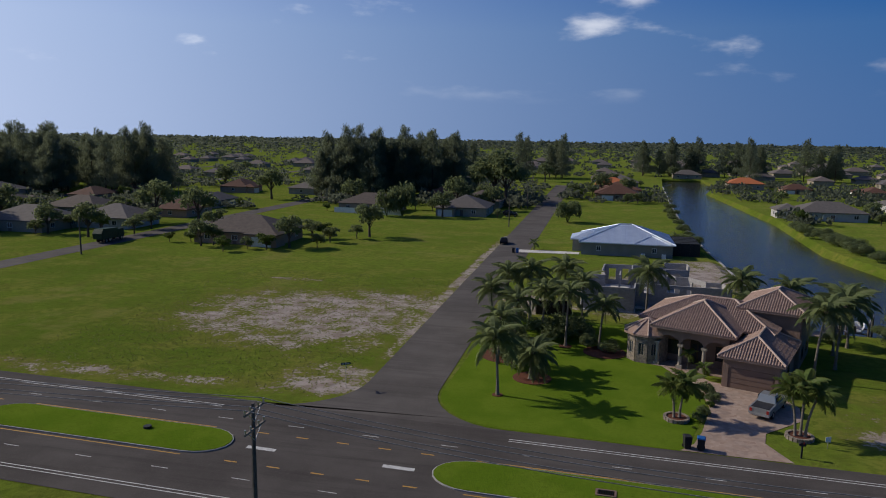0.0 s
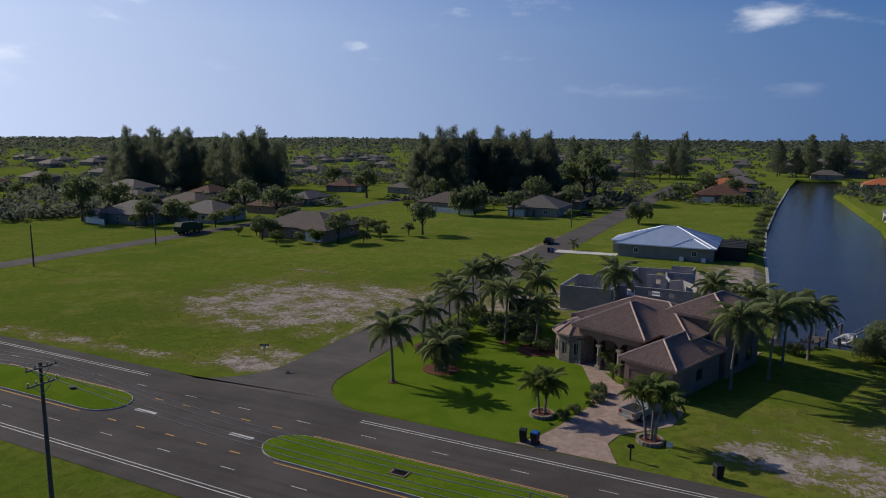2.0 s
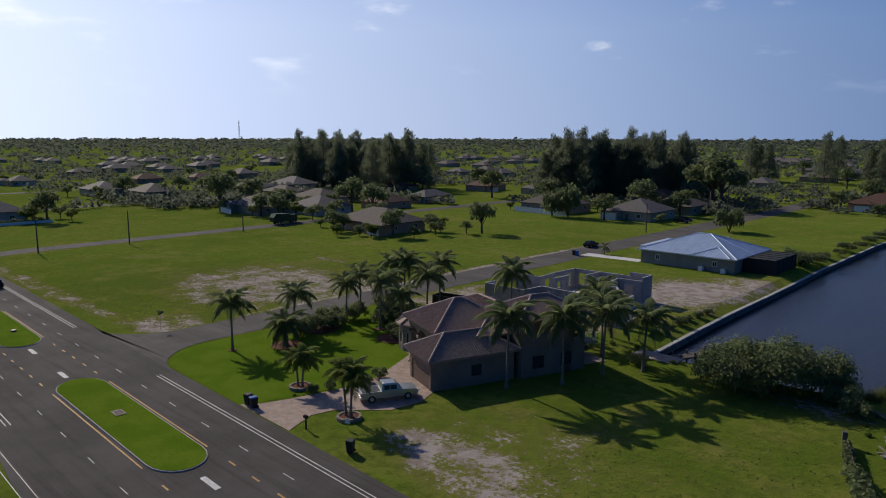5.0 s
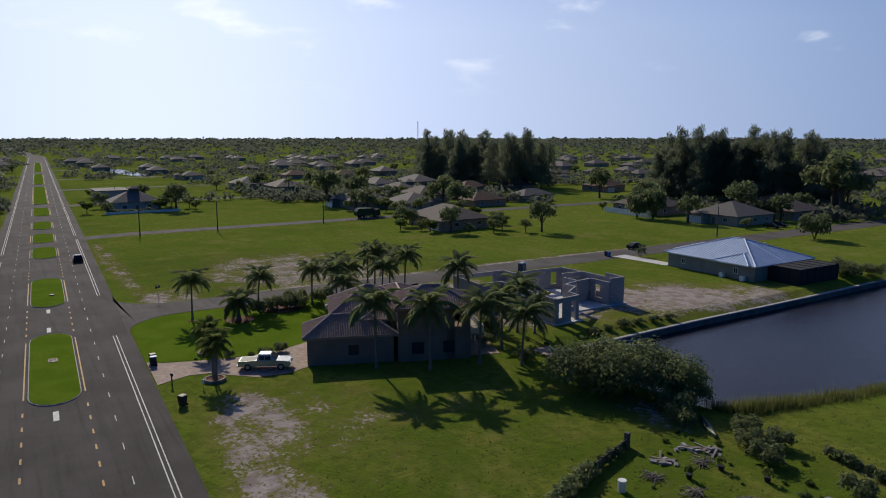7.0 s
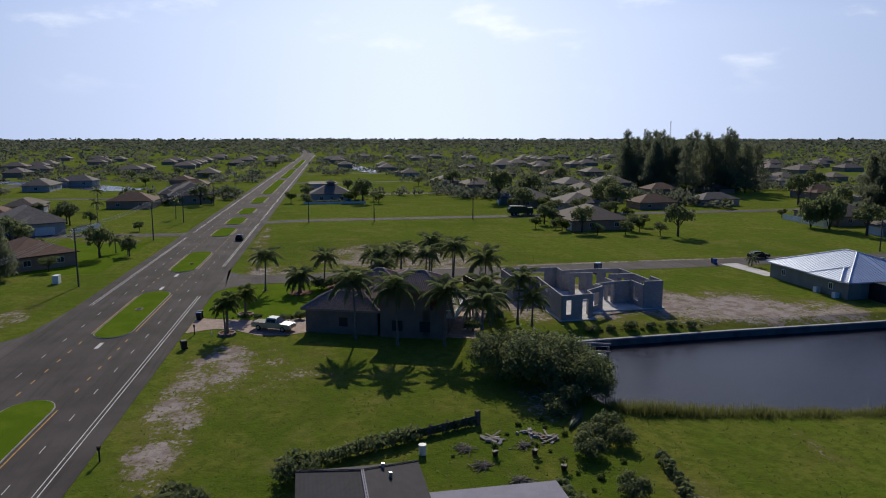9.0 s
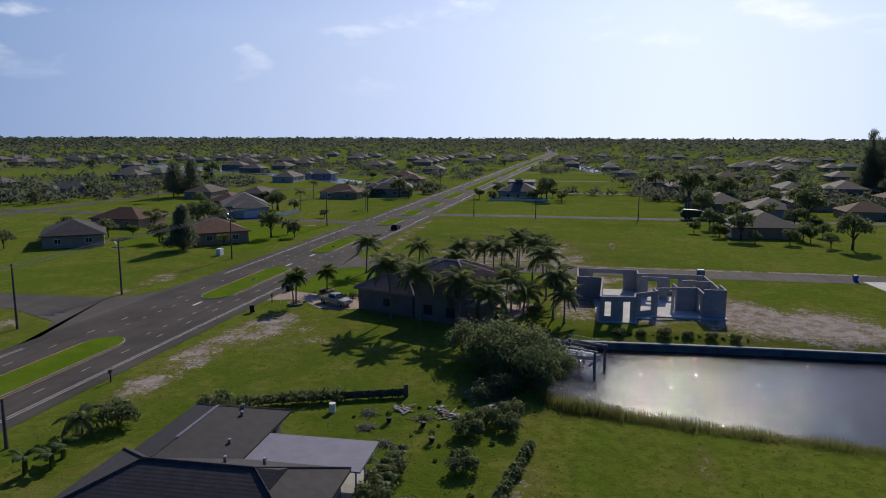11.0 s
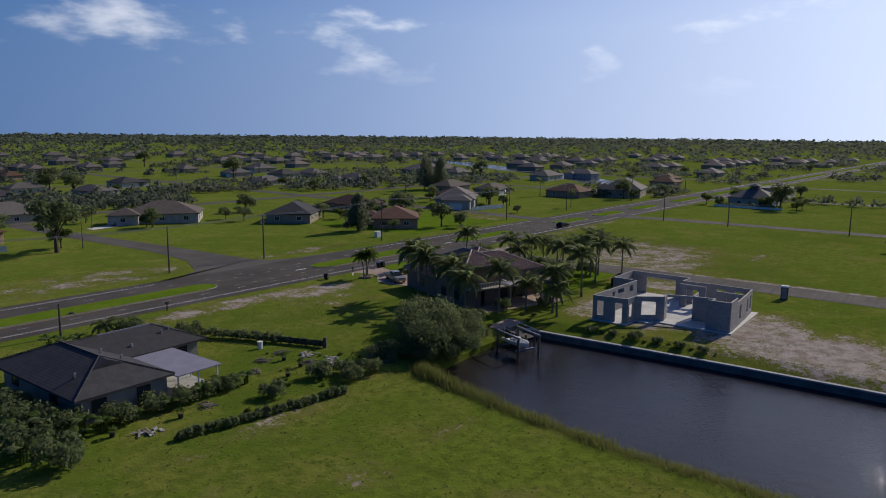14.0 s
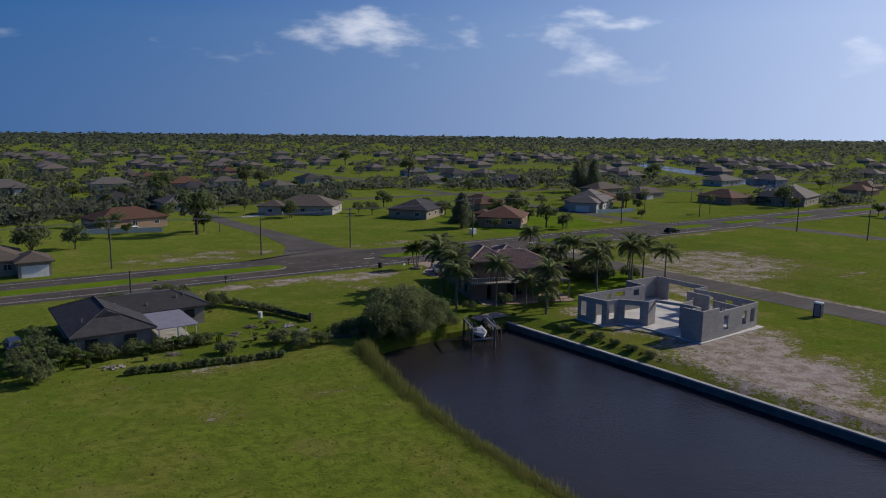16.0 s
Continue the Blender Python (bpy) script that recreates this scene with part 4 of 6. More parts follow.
# ---------------------------------------------------------------- house with the blue metal roof
def metal_house():
    ob = thing("metal_roof_house", pose(3.2, 169.6, 0), "grey-green house with a pale blue standing-seam metal roof", "house")
    part("wall", boxes((-9.8, -8.4, -0.05, 9.9, 8.6, 2.75)), "grey_wall", ob)
    for x0, y0, x1, y1, z in ((-10.4, -9.0, 10.5, 9.2, 2.95),):
        bm = bmesh.new()
        hip_roof(bm, x0, y0, x1, y1, z, 0.36)
        r = part("roof", bm, "metal_roof", ob, "pale blue-grey metal roof")
        slopes, hips = hip_shape(x0, y0, x1, y1, z, 0.36)
        bm = bmesh.new()
        for s in slopes:
            slope_ribs(bm, s, 0.61, 0.025, True)
        part("seams", bm, "metal_roof", r)["kind"] = "stuff"
        bm = bmesh.new()
        caps(bm, hips, 0.12)
        part("ridge_cap", bm, "metal_roof", r)
        for x, y in ((-2, 2.5), (3.5, 3.0)):
            part("vent", boxes((x, y, 4.4, x + 0.4, y + 0.4, 5.6)), "steel", r)
    bm = bmesh.new()
    hip_roof(bm, 1.6, -9.6, 9.4, 2.0, 3.02, 0.36)
    cross = part("roof", bm, "metal_roof", ob)
    bm = bmesh.new()
    cross_slopes, cross_hips = hip_shape(1.6, -9.6, 9.4, 2.0, 3.02, 0.36)
    for q in cross_slopes:
        slope_ribs(bm, q, 0.61, 0.025, True)
    part("seams", bm, "metal_roof", cross)["kind"] = "stuff"
    bm = bmesh.new()
    caps(bm, cross_hips, 0.12)
    part("ridge_cap", bm, "metal_roof", cross)
    bm = bmesh.new()
    hip_roof(bm, -12.4, -4.0, -4.0, 5.0, 2.90, 0.36)
    part("roof", bm, "metal_roof", ob)
    part("wall", boxes((-11.9, -3.5, -0.05, -9.85, 4.5, 2.72)), "grey_wall", ob)
    for x in (-6.5, 5.5):
        window_on(ob, pose(x, -8.41, 1.0), 1.0, 1.1)
    for x in (3.2, 7.6):
        a = part("air_conditioner", boxes((x, -9.5, 0, x + 0.85, -8.7, 0.9)), "white", ob, "white outdoor air conditioner")
    # screened pool cage on the canal side
    cage = part("screen_cage", boxes((9.95, -4.5, 0.0, 16.0, 7.6, 2.85)), "screen", ob, "dark screened pool enclosure")
    bm = bmesh.new()
    for k in range(6):
        y = -4.5 + k * 2.42
        box(bm, 15.97, y - 0.05, 0, 16.08, y + 0.05, 2.9), box(bm, 10, y - 0.05, 2.83, 16.08, y + 0.05, 2.93)
    for k in range(4):
        x = 10 + k * 2.0
        box(bm, x - 0.05, -4.58, 0, x + 0.05, -4.48, 2.9)
    part("frame", bm, "bronze", cage)
    return ob


metal_house()

# ---------------------------------------------------------------- dark-roofed house by the canal
def dark_house():
    ob = thing("dark_roof_house", pose(0, 0, 0), "pale house with a charcoal shingle hip roof", "house")
    part("wall", boxes((63.2, 75.0, -0.05, 81.0, 82.6, 2.55)), "dull_wall", ob)
    part("wall", boxes((72.4, 82.6, -0.05, 81.0, 90.9, 2.54)), "dull_wall", ob)
    # long hipped wing
    bm = bmesh.new()
    hip_roof(bm, 62.3, 74.4, 80.6, 83.2, 2.68, 0.42)
    long_roof = part("roof", bm, "shingle_dark", ob)
    bm = bmesh.new()
    caps(bm, hip_shape(62.3, 74.4, 80.6, 83.2, 2.68, 0.42)[1], 0.06)
    part("ridge_cap", bm, "shingle_dark", long_roof)
    part("ridge_vent", boxes((66.8, 78.7, 4.50, 73.0, 78.9, 4.62)), "tin", long_roof, "pale metal ridge strip")
    for vx, vy, vz in ((65.3, 80.2, 3.9), (66.4, 80.6, 3.75), (70.6, 81.6, 3.3)):
        part("vent", boxes((vx, vy, vz - 0.1, vx + 0.2, vy + 0.2, vz + 0.35)), "steel", long_roof)
    # hipped wing towards the canal, with a small gablet
    x0, y0, x1, y1, z = 71.8, 73.6, 81.8, 91.5, 2.70
    bm = bmesh.new()
    hip_roof(bm, x0, y0, x1, y1, z, 0.40)
    r = part("roof", bm, "shingle_dark", ob)
    bm = bmesh.new()
    caps(bm, hip_shape(x0, y0, x1, y1, z, 0.40)[1], 0.07)
    part("ridge_cap", bm, "shingle_dark", r)
    bm = bmesh.new()
    vs = [bm.verts.new(p) for p in ((75.2, 88.2, 4.06), (78.4, 88.2, 4.06), (76.8, 88.2, 4.72), (76.8, 86.0, 4.72), (75.2, 86.4, 4.06), (78.4, 86.4, 4.06))]
    for f in ((0, 1, 2), (0, 2, 3, 4), (2, 1, 5, 3)):
        bm.faces.new([vs[i] for i in f])
    part("gablet", bm, "shingle_dark", r)
    for vx, vy, vz in ((75.0, 83.5, 4.1), (74.2, 86.0, 3.8), (79.6, 87.4, 3.6)):
        part("vent", boxes((vx, vy, vz - 0.2, vx + 0.2, vy + 0.2, vz + 0.4)), "steel", r)
    p = part("porch_roof", boxes((66.8, 82.6, 2.44, 72.0, 92.2, 2.55)), "tin", ob, "flat pale metal porch roof")
    for x, y in ((67.1, 91.8), (69.4, 91.8), (71.7, 91.8), (67.1, 87.0)):
        part("post", boxes((x - 0.06, y - 0.06, 0, x + 0.06, y + 0.06, 2.44)), "white", ob)
    part("porch_floor", boxes((66.8, 82.7, 0, 72.3, 92.0, 0.08)), "concrete", ob)
    for x, y, rz in ((74.2, 90.92, 180), (78.6, 90.92, 180), (81.02, 77.0, 90), (81.02, 85.0, 90), (64.6, 82.62, 180)):
        window_on(ob, pose(x + (1.4 if rz == 180 else 0), y, 0.95, 0, 0, rz), 1.4, 1.2, "bronze")
    part("door", boxes((72.25, 84.5, 0.05, 72.42, 86.6, 2.1)), "glass", ob, "dark sliding porch door")
    return ob


dark_house()

# ---------------------------------------------------------------- plants
rnd = random.Random(7)


def frond_mesh(name, mat, length, droop, width, pairs, seed):
    """One feather leaf: an arching rib with narrow hanging leaflets on both sides."""
    r = random.Random(seed)
    bm = bmesh.new()
    rib_at = lambda t: Vector((length * t * (1 - 0.18 * t * t), 0, length * (0.46 * t - droop * t * t)))
    prev = None
    for k in range(7):
        p = rib_at(k / 6)
        w = 0.035 * (1 - 0.8 * k / 6)
        row = [bm.verts.new(p + Vector((0, -w, 0))), bm.verts.new(p + Vector((0, 0, w))), bm.verts.new(p + Vector((0, w, 0)))]
        if prev:
            bm.faces.new((prev[0], prev[1], row[1], row[0])), bm.faces.new((prev[1], prev[2], row[2], row[1]))
        prev = row
    for k in range(pairs):
        t = 0.12 + 0.86 * k / (pairs - 1)
        p = rib_at(t)
        span = width * math.sin(math.pi * min(1, 0.18 + 0.86 * t)) * r.uniform(0.85, 1.1)
        for s in (-1, 1):
            tip = p + Vector((0.35 * span, s * span * 0.80, -span * r.uniform(0.45, 1.0)))
            mid = p.lerp(tip, 0.5) + Vector((0, 0, 0.10 * span))
            b = 0.062
            v = [bm.verts.new(p + Vector((-b, 0, 0))), bm.verts.new(p + Vector((b, 0, 0))), bm.verts.new(mid + Vector((b * 1.3, 0, 0))), bm.verts.new(mid + Vector((-b * 1.3, 0, 0))), bm.verts.new(tip)]
            bm.faces.new((v[0], v[1], v[2], v[3])), bm.faces.new((v[3], v[2], v[4]))
    me = bpy.data.meshes.new(name)
    bm.to_mesh(me)
    bm.free()
    me.materials.append(M[mat])
    return me


FRONDS = [frond_mesh("frond", "frond", 3.5, d, 0.80, 23, i) for i, d in enumerate((0.44, 0.64, 0.90))]
FRONDS_LIGHT = [frond_mesh("frond", "frond_light", 2.5, d, 0.80, 20, 9 + i) for i, d in enumerate((0.55, 0.75, 0.95))]


def palm(x, y, h, label, lean=(0.0, 0.0), n=17, size=1.0, stout=1.0, fronds=None, group="palms", z=0.0, lift=0.0):
    fronds = fronds or FRONDS
    ob = thing("palm_tree", pose(x, y, z), label, "palm tree", group)
    path = [(lean[0] * t * t, lean[1] * t * t, h * t - 0.05) for t in (0, 0.12, 0.3, 0.5, 0.7, 0.85, 1.0)]
    rad = [0.25 * stout, 0.17 * stout, 0.14 * stout, 0.125 * stout, 0.12 * stout, 0.12 * stout, 0.13 * stout]
    bm = bmesh.new()
    tube(bm, path, rad, 9)
    part("trunk", bm, "trunk", ob)
    top = Vector(path[-1])
    bm = bmesh.new()
    bmesh.ops.create_icosphere(bm, subdivisions=1, radius=0.26 * stout + 0.06, matrix=Matrix.Translation(top) @ Matrix.Diagonal((1, 1, 1.3, 1)))
    part("crown_heart", bm, "bark", ob)
    for k in range(n + 2):
        ring = k % 3
        tilt = (-44, -8, 24)[ring] - lift + rnd.uniform(-9, 9)
        m = Matrix.Translation(top + Vector((0, 0, 0.1))) @ Matrix.Rotation(radians(k * 137.5 + rnd.uniform(-12, 12)), 4, "Z") @ Matrix.Rotation(radians(tilt), 4, "Y") @ Matrix.Scale(size * rnd.uniform(0.85, 1.08), 4)
        share("frond", fronds[(2 - ring + k) % 3], ob, m)
    return ob


def leaf_cloud(bm, blobs, count, size, r, up=0.0, thin=0.6):
    """Small leaf clumps on and in uneven blobs (x, y, z, rx, ry, rz)."""
    vol = [b[3] * b[4] + b[3] * b[5] + b[4] * b[5] for b in blobs]
    tot = sum(vol)
    for b, v in zip(blobs, vol):
        for _ in range(max(3, int(count * v / tot))):
            d = Vector((r.gauss(0, 1), r.gauss(0, 1), r.gauss(0, 1))).normalized()
            if d.z < -0.5:
                d.z *= -0.4
            k = r.uniform(0.62, 1.08) if r.random() < 0.85 else r.uniform(1.05, 1.3)
            c = Vector((b[0] + d.x * b[3] * k, b[1] + d.y * b[4] * k, b[2] + d.z * b[5] * k))
            s = size * r.uniform(0.6, 1.35)
            nrm = (d + Vector((r.gauss(0, 0.55), r.gauss(0, 0.55), r.gauss(0, 0.55) + 0.3))).normalized()
            a = nrm.orthogonal().normalized()
            a.rotate(Matrix.Rotation(r.uniform(0, 6.28), 3, nrm))
            if up:
                a = (a * (1 - up) + Vector((0, 0, up)) + d * 0.4 * up).normalized()
            e = nrm.cross(a).normalized() * thin
            vs = [bm.verts.new(c - a * s), bm.verts.new(c + e * s * r.uniform(0.7, 1) - a * s * 0.1), bm.verts.new(c + a * s * r.uniform(0.8, 1.2)), bm.verts.new(c - e * s * r.uniform(0.7, 1) + a * s * 0.1)]
            bm.faces.new(vs)


def tree(name, label, category, h, spread, seed, leaf="leaf", count=900, size=0.34, trunk_h=0.35, blobs=7, group=""):
    r = random.Random(seed)
    ob = thing(name, pose(0, 0, 0), label, category, group)
    bm = bmesh.new()
    tube(bm, [(0, 0, -0.05), (0.06, 0.03, h * trunk_h * 0.6), (0.02, 0.08, h * trunk_h), (0.05, 0, h * 0.75)], [0.035 * h, 0.026 * h, 0.020 * h, 0.006 * h], 7)
    bl = []
    for k in range(blobs):
        a = k * 2.4 + r.uniform(-0.4, 0.4)
        q = spread * r.uniform(0.25, 0.62)
        zz = h * r.uniform(trunk_h + 0.12, 0.80)
        bl.append((q * math.cos(a), q * math.sin(a), zz, spread * r.uniform(0.28, 0.46), spread * r.uniform(0.28, 0.46), h * r.uniform(0.12, 0.20)))
        tube(bm, [(0.02, 0.05, h * trunk_h * r.uniform(0.6, 1)), (q * 0.5 * math.cos(a), q * 0.5 * math.sin(a), zz * 0.8), (q * math.cos(a), q * math.sin(a), zz)], [0.014 * h, 0.008 * h, 0.003 * h], 5, False)
    part("trunk", bm, "bark", ob)
    bm = bmesh.new()
    leaf_cloud(bm, bl, count, size, r)
    part("crown", bm, leaf, ob)
    return ob


def casuarina(seed, h=20.0):
    r = random.Random(seed)
    ob = thing("pine_tree", pose(0, 0, 0), "tall dark feathery casuarina with ragged top", "tree", "casuarina stands")
    bm = bmesh.new()
    bl = []
    tube(bm, [(0, 0, -0.05), (0.2, 0.1, h * 0.4), (0.1, 0.3, h * 0.92)], [0.34, 0.22, 0.05], 7)
    for k in range(34):
        t = 0.12 + 0.90 * (k / 34) ** 0.9
        a = k * 2.4 + r.uniform(-0.5, 0.5)
        q = h * 0.21 * (1.15 - t) * r.uniform(0.5, 1.25) + 0.3
        z = h * t
        bl.append((q * math.cos(a), q * math.sin(a), z, 0.5 + q * 0.50, 0.5 + q * 0.50, h * 0.055 + 0.5))
        tube(bm, [(0.1, 0.1, z - 1.2), (q * math.cos(a), q * math.sin(a), z)], [0.08, 0.02], 4, False)
    part("trunk", bm, "bark", ob)
    bm = bmesh.new()
    leaf_cloud(bm, bl, 5200, 0.66, r, up=0.55, thin=0.13)
    part("crown", bm, "needle", ob)
    return ob


def bush(name, label, seed, w, h, leaf="leaf", count=420, size=0.2, group=""):
    r = random.Random(seed)
    bm = bmesh.new()
    bl = [(w * 0.32 * math.cos(k * 1.9), w * 0.32 * math.sin(k * 1.9), h * r.uniform(0.35, 0.6), w * r.uniform(0.22, 0.34), w * r.uniform(0.22, 0.34), h * r.uniform(0.32, 0.45)) for k in range(6)]
    leaf_cloud(bm, bl, count, size, r)
    for k in range(5):
        tube(bm, [(0, 0, -0.05), (bl[k][0] * 0.6, bl[k][1] * 0.6, bl[k][2])], [0.05, 0.02], 4, False)
    return solid(name, bm, leaf, label, "shrub", group)


def at(x, y, s=1.0, rz=None, sz=1.0, z=0.0):
    return pose(x, y, z, 0, 0, rnd.uniform(0, 360) if rz is None else rz) @ Matrix.Diagonal((s, s, s * sz, 1))


# palms of the corner lot
COCO = "coconut palm with drooping dark green fronds"
for x, y, h, lean, n, size in ((-12.1, 68.5, 5.7, (-0.4, 0.2), 17, 0.98), (-13.5, 78.5, 5.2, (0.2, 0.3), 16, 0.9), (-12.6, 86.8, 5.6, (0.3, 0), 16, 0.9), (-6.3, 87.6, 6.7, (0.2, 0.1), 15, 0.85),
                               (-2.2, 87.6, 5.4, (0.4, -0.1), 15, 0.85), (-11.8, 97.3, 7.4, (0.2, 0.2), 18, 0.95), (-7.3, 100.4, 7.3, (0.1, 0.3), 18, 0.95), (-16.3, 92.5, 5.6, (-0.3, 0.2), 16, 0.9),
                               (4.2, 103.2, 7.1, (0.1, -0.1), 19, 1.1), (-15.5, 102.0, 6.0, (0, 0), 16, 0.9), (-9.5, 91.5, 6.0, (0.2, 0.1), 16, 0.95), (-4.6, 95.0, 6.6, (0, 0.3), 16, 0.95), (-14.8, 97.5, 6.8, (-0.2, 0.1), 16, 0.95),
                               (20.6, 81.6, 7.7, (0.5, -0.4), 19, 1.08), (24.2, 86.6, 7.4, (0.3, -0.4), 19, 1.08), (25.6, 92.4, 6.9, (0.2, 0.1), 18, 1.05), (16.9, 104.6, 6.2, (0.1, 0.3), 18, 1.0),
                               (18.6, 106.2, 3.9, (0.2, 0), 15, 0.85), (17.6, 100.4, 4.0, (0, 0.2), 16, 0.9), (28.4, 96.4, 6.0, (0.2, 0.2), 17, 1.0), (22.0, 98.2, 6.6, (-0.2, 0.2), 17, 0.95)):
    palm(x, y, h, COCO, lean, n + 3, size * 1.12, lift=7.0)
palm(-9.2, 74.3, 2.7, "stout date palm with a dense round crown in a mulch ring", (0, 0), 30, 1.05, 2.1)
for x, y, h, lean in ((4.7, 66.4, 2.9, (-0.3, 0)), (5.2, 66.6, 3.2, (0.4, 0.1)), (14.7, 64.8, 4.1, (-0.6, 0.1)), (15.2, 65.0, 4.5, (0.1, 0.2)), (15.5, 64.7, 4.0, (0.7, -0.1))):
    palm(x, y, h, "slim foxtail palm with plume-like bright fronds in a stone ring", lean, 13, 0.9, 0.8, FRONDS_LIGHT, "ringed palms", 0.04, 16.0)
palm(7.6, 82.2, 1.7, "small bright areca palm beside the porch", (0.1, 0), 11, 0.5, 0.6, FRONDS_LIGHT, "porch palms")
palm(9.0, 79.4, 1.2, "small bright areca palm beside the porch", (0.0, 0), 10, 0.5, 0.6, FRONDS_LIGHT, "porch palms")
palm(-17.5, 164.8, 1.6, "young palm beside a pale driveway", (0, 0), 10, 0.6, 0.7, None, "roadside palms")
for x, y, h in ((-56, 36.5, 3.4), (-60, 33, 3.0), (31, -8, 7.5), (64.5, 64.5, 1.5)):
    palm(x, y, h, "young palm on a front lawn", (0.1, 0), 13, 0.75, 0.8, None, "roadside palms")

for x, y in ((4.95, 66.5), (15.1, 64.85)):
    bm = bmesh.new()
    for k in range(18):
        a = k * math.tau / 18
        box(bm, 0.92, -0.16, 0, 1.18, 0.16, 0.34, Matrix.Translation((x, y, 0)) @ Matrix.Rotation(a, 4, "Z"))
    t = solid("planter_ring", bm, "stone", "round planter ring of brown stone blocks", "planter", "planter rings")
    bm = bmesh.new()
    ring_disc(bm, x, y, 0.0, 0.25, 0.95)
    part("soil", bm, "mulch", t)
for x, y, r in ((-12.1, 68.5, 0.55), (-9.2, 74.5, 2.1), (-6.3, 87.6, 0.8), (-1.5, 86.2, 2.6), (-12.9, 82.0, 3.2)):
    bm = bmesh.new()
    ring_disc(bm, x, y, 0.0, 0.07, r, 20)
    solid("mulch_bed", bm, "mulch", "round bed of red-brown mulch", "flower bed", "mulch beds")

# shrubs and hedges of the near lots
SHRUBS = [bush("shrub", "dense dark green rounded shrub", 20 + k, 2.4, 1.8, count=1300, size=0.15) for k in range(3)]
LIGHTS = [bush("shrub", "bright green leafy shrub", 30 + k, 2.0, 1.3, "leaf_light", 700, 0.18) for k in range(2)]
MANGROVE = [bush("mangrove", "large dark mangrove thicket at the canal's head", 40 + k, 7.0, 4.6, "leaf", 6500, 0.17, "mangroves") for k in range(2)]
used = set()


def place(pool, x, y, s=1.0, sz=1.0, rz=None):
    src = pool[rnd.randrange(len(pool))]
    m = at(x, y, s, rz, sz)
    if src.name not in used:
        used.add(src.name)
        src.matrix_basis = m
        return src
    return copy_thing(src, m)


for x, y, s in ((-12.8, 80.5, 1.2), (-12.2, 82.5, 1.3), (-13.4, 84.4, 1.2), (-11.6, 84.2, 1.1), (-3.6, 88.0, 0.7), (-1.0, 86.4, 0.7), (8.9, 72.2, 0.5), (8.6, 74.4, 0.55), (7.6, 68.4, 0.4), (7.0, 66.6, 0.4),
                (-4.5, 91, 1.2), (-6.5, 93.5, 1.3), (-8.0, 90.0, 1.2), (-13.0, 88.5, 1.3), (-10.8, 78.0, 1.1), (-10, 92.5, 1.2), (-13.8, 95.5, 1.2), (19.5, 97.5, 0.8), (14.5, 102, 0.9), (27, 98.0, 0.7)):
    place(SHRUBS, x, y, s)
for x, y, s in ((7.8, 73.2, 0.45), (8.5, 70.8, 0.4), (6.3, 64.8, 0.35), (9.6, 80.6, 0.5), (20.4, 103.4, 0.9), (23.4, 104.2, 0.7), (29.5, 101.5, 0.8), (1.5, 87.4, 0.45)):
    place(LIGHTS, x, y, s)
for x, y, s, sz in ((38.0, 97.0, 1.0, 1.12), (41.0, 99.8, 1.08, 1.08), (44.0, 102.2, 1.0, 1.0), (38.4, 102.4, 0.9, 1.05), (46.4, 103.2, 0.6, 1.0), (41.6, 104.6, 0.75, 0.8), (35.6, 99.2, 0.6, 0.9), (43.8, 105.2, 0.5, 0.8), (35.0, 103.0, 0.5, 0.8)):
    place(MANGROVE, x, y, s, sz)
# east bank further north, and the west bank
for k in range(13):
    y = 170 + k * 4.6
    place(MANGROVE, 56.6 - (y - 150) * 0.06 + rnd.uniform(0, 4.5), y, rnd.uniform(0.5, 0.8), 0.8)
for k in range(15):
    y = 188 + k * 7.5 + rnd.uniform(-2, 2)
    place(MANGROVE, 20.4 + (y - 188) * 0.022 + rnd.uniform(-1.5, 0.5), y, rnd.uniform(0.32, 0.6), 0.75)
place(SHRUBS, 16.5, 182.5, 1.6), place(SHRUBS, 19.0, 180.5, 1.3), place(SHRUBS, -12.5, 222.5, 2.4, 1.3), place(SHRUBS, -65.5, 222.0, 2.6, 1.9), place(SHRUBS, -70, 219.5, 2.2, 2.0)
for k in range(12):
    place(LIGHTS if k % 2 else SHRUBS, 21.9 + rnd.uniform(-0.5, 0.5), 113.5 + 1.5 * k, rnd.uniform(0.45, 0.65), 0.9).location.z = -0.3
# round clipped tree by the road
r_tree = tree("round_tree", "small clipped round-headed tree on a lawn", "tree", 4.2, 1.9, 3, count=900, size=0.24, trunk_h=0.3, blobs=9)
r_tree.matrix_basis = at(-54.0, 37.3)

# yard of the dark-roofed house: hedges, fruit bushes, bananas
def hedge(pts, w, h, leaf, label, count, seed, size=0.2):
    r = random.Random(seed)
    bm = bmesh.new()
    for (a, b), (c, d) in zip(pts, pts[1:]):
        n = int(math.hypot(c - a, d - b) / 0.9) + 1
        bl = [(a + (c - a) * k / n + r.uniform(-0.15, 0.15), b + (d - b) * k / n + r.uniform(-0.15, 0.15), h * r.uniform(0.42, 0.55), w * r.uniform(0.45, 0.65), w * r.uniform(0.45, 0.65), h * r.uniform(0.42, 0.6)) for k in range(n + 1)]
        leaf_cloud(bm, bl, int(count * n), size, r)
    return solid("hedge", bm, leaf, label, "hedge", "hedges")


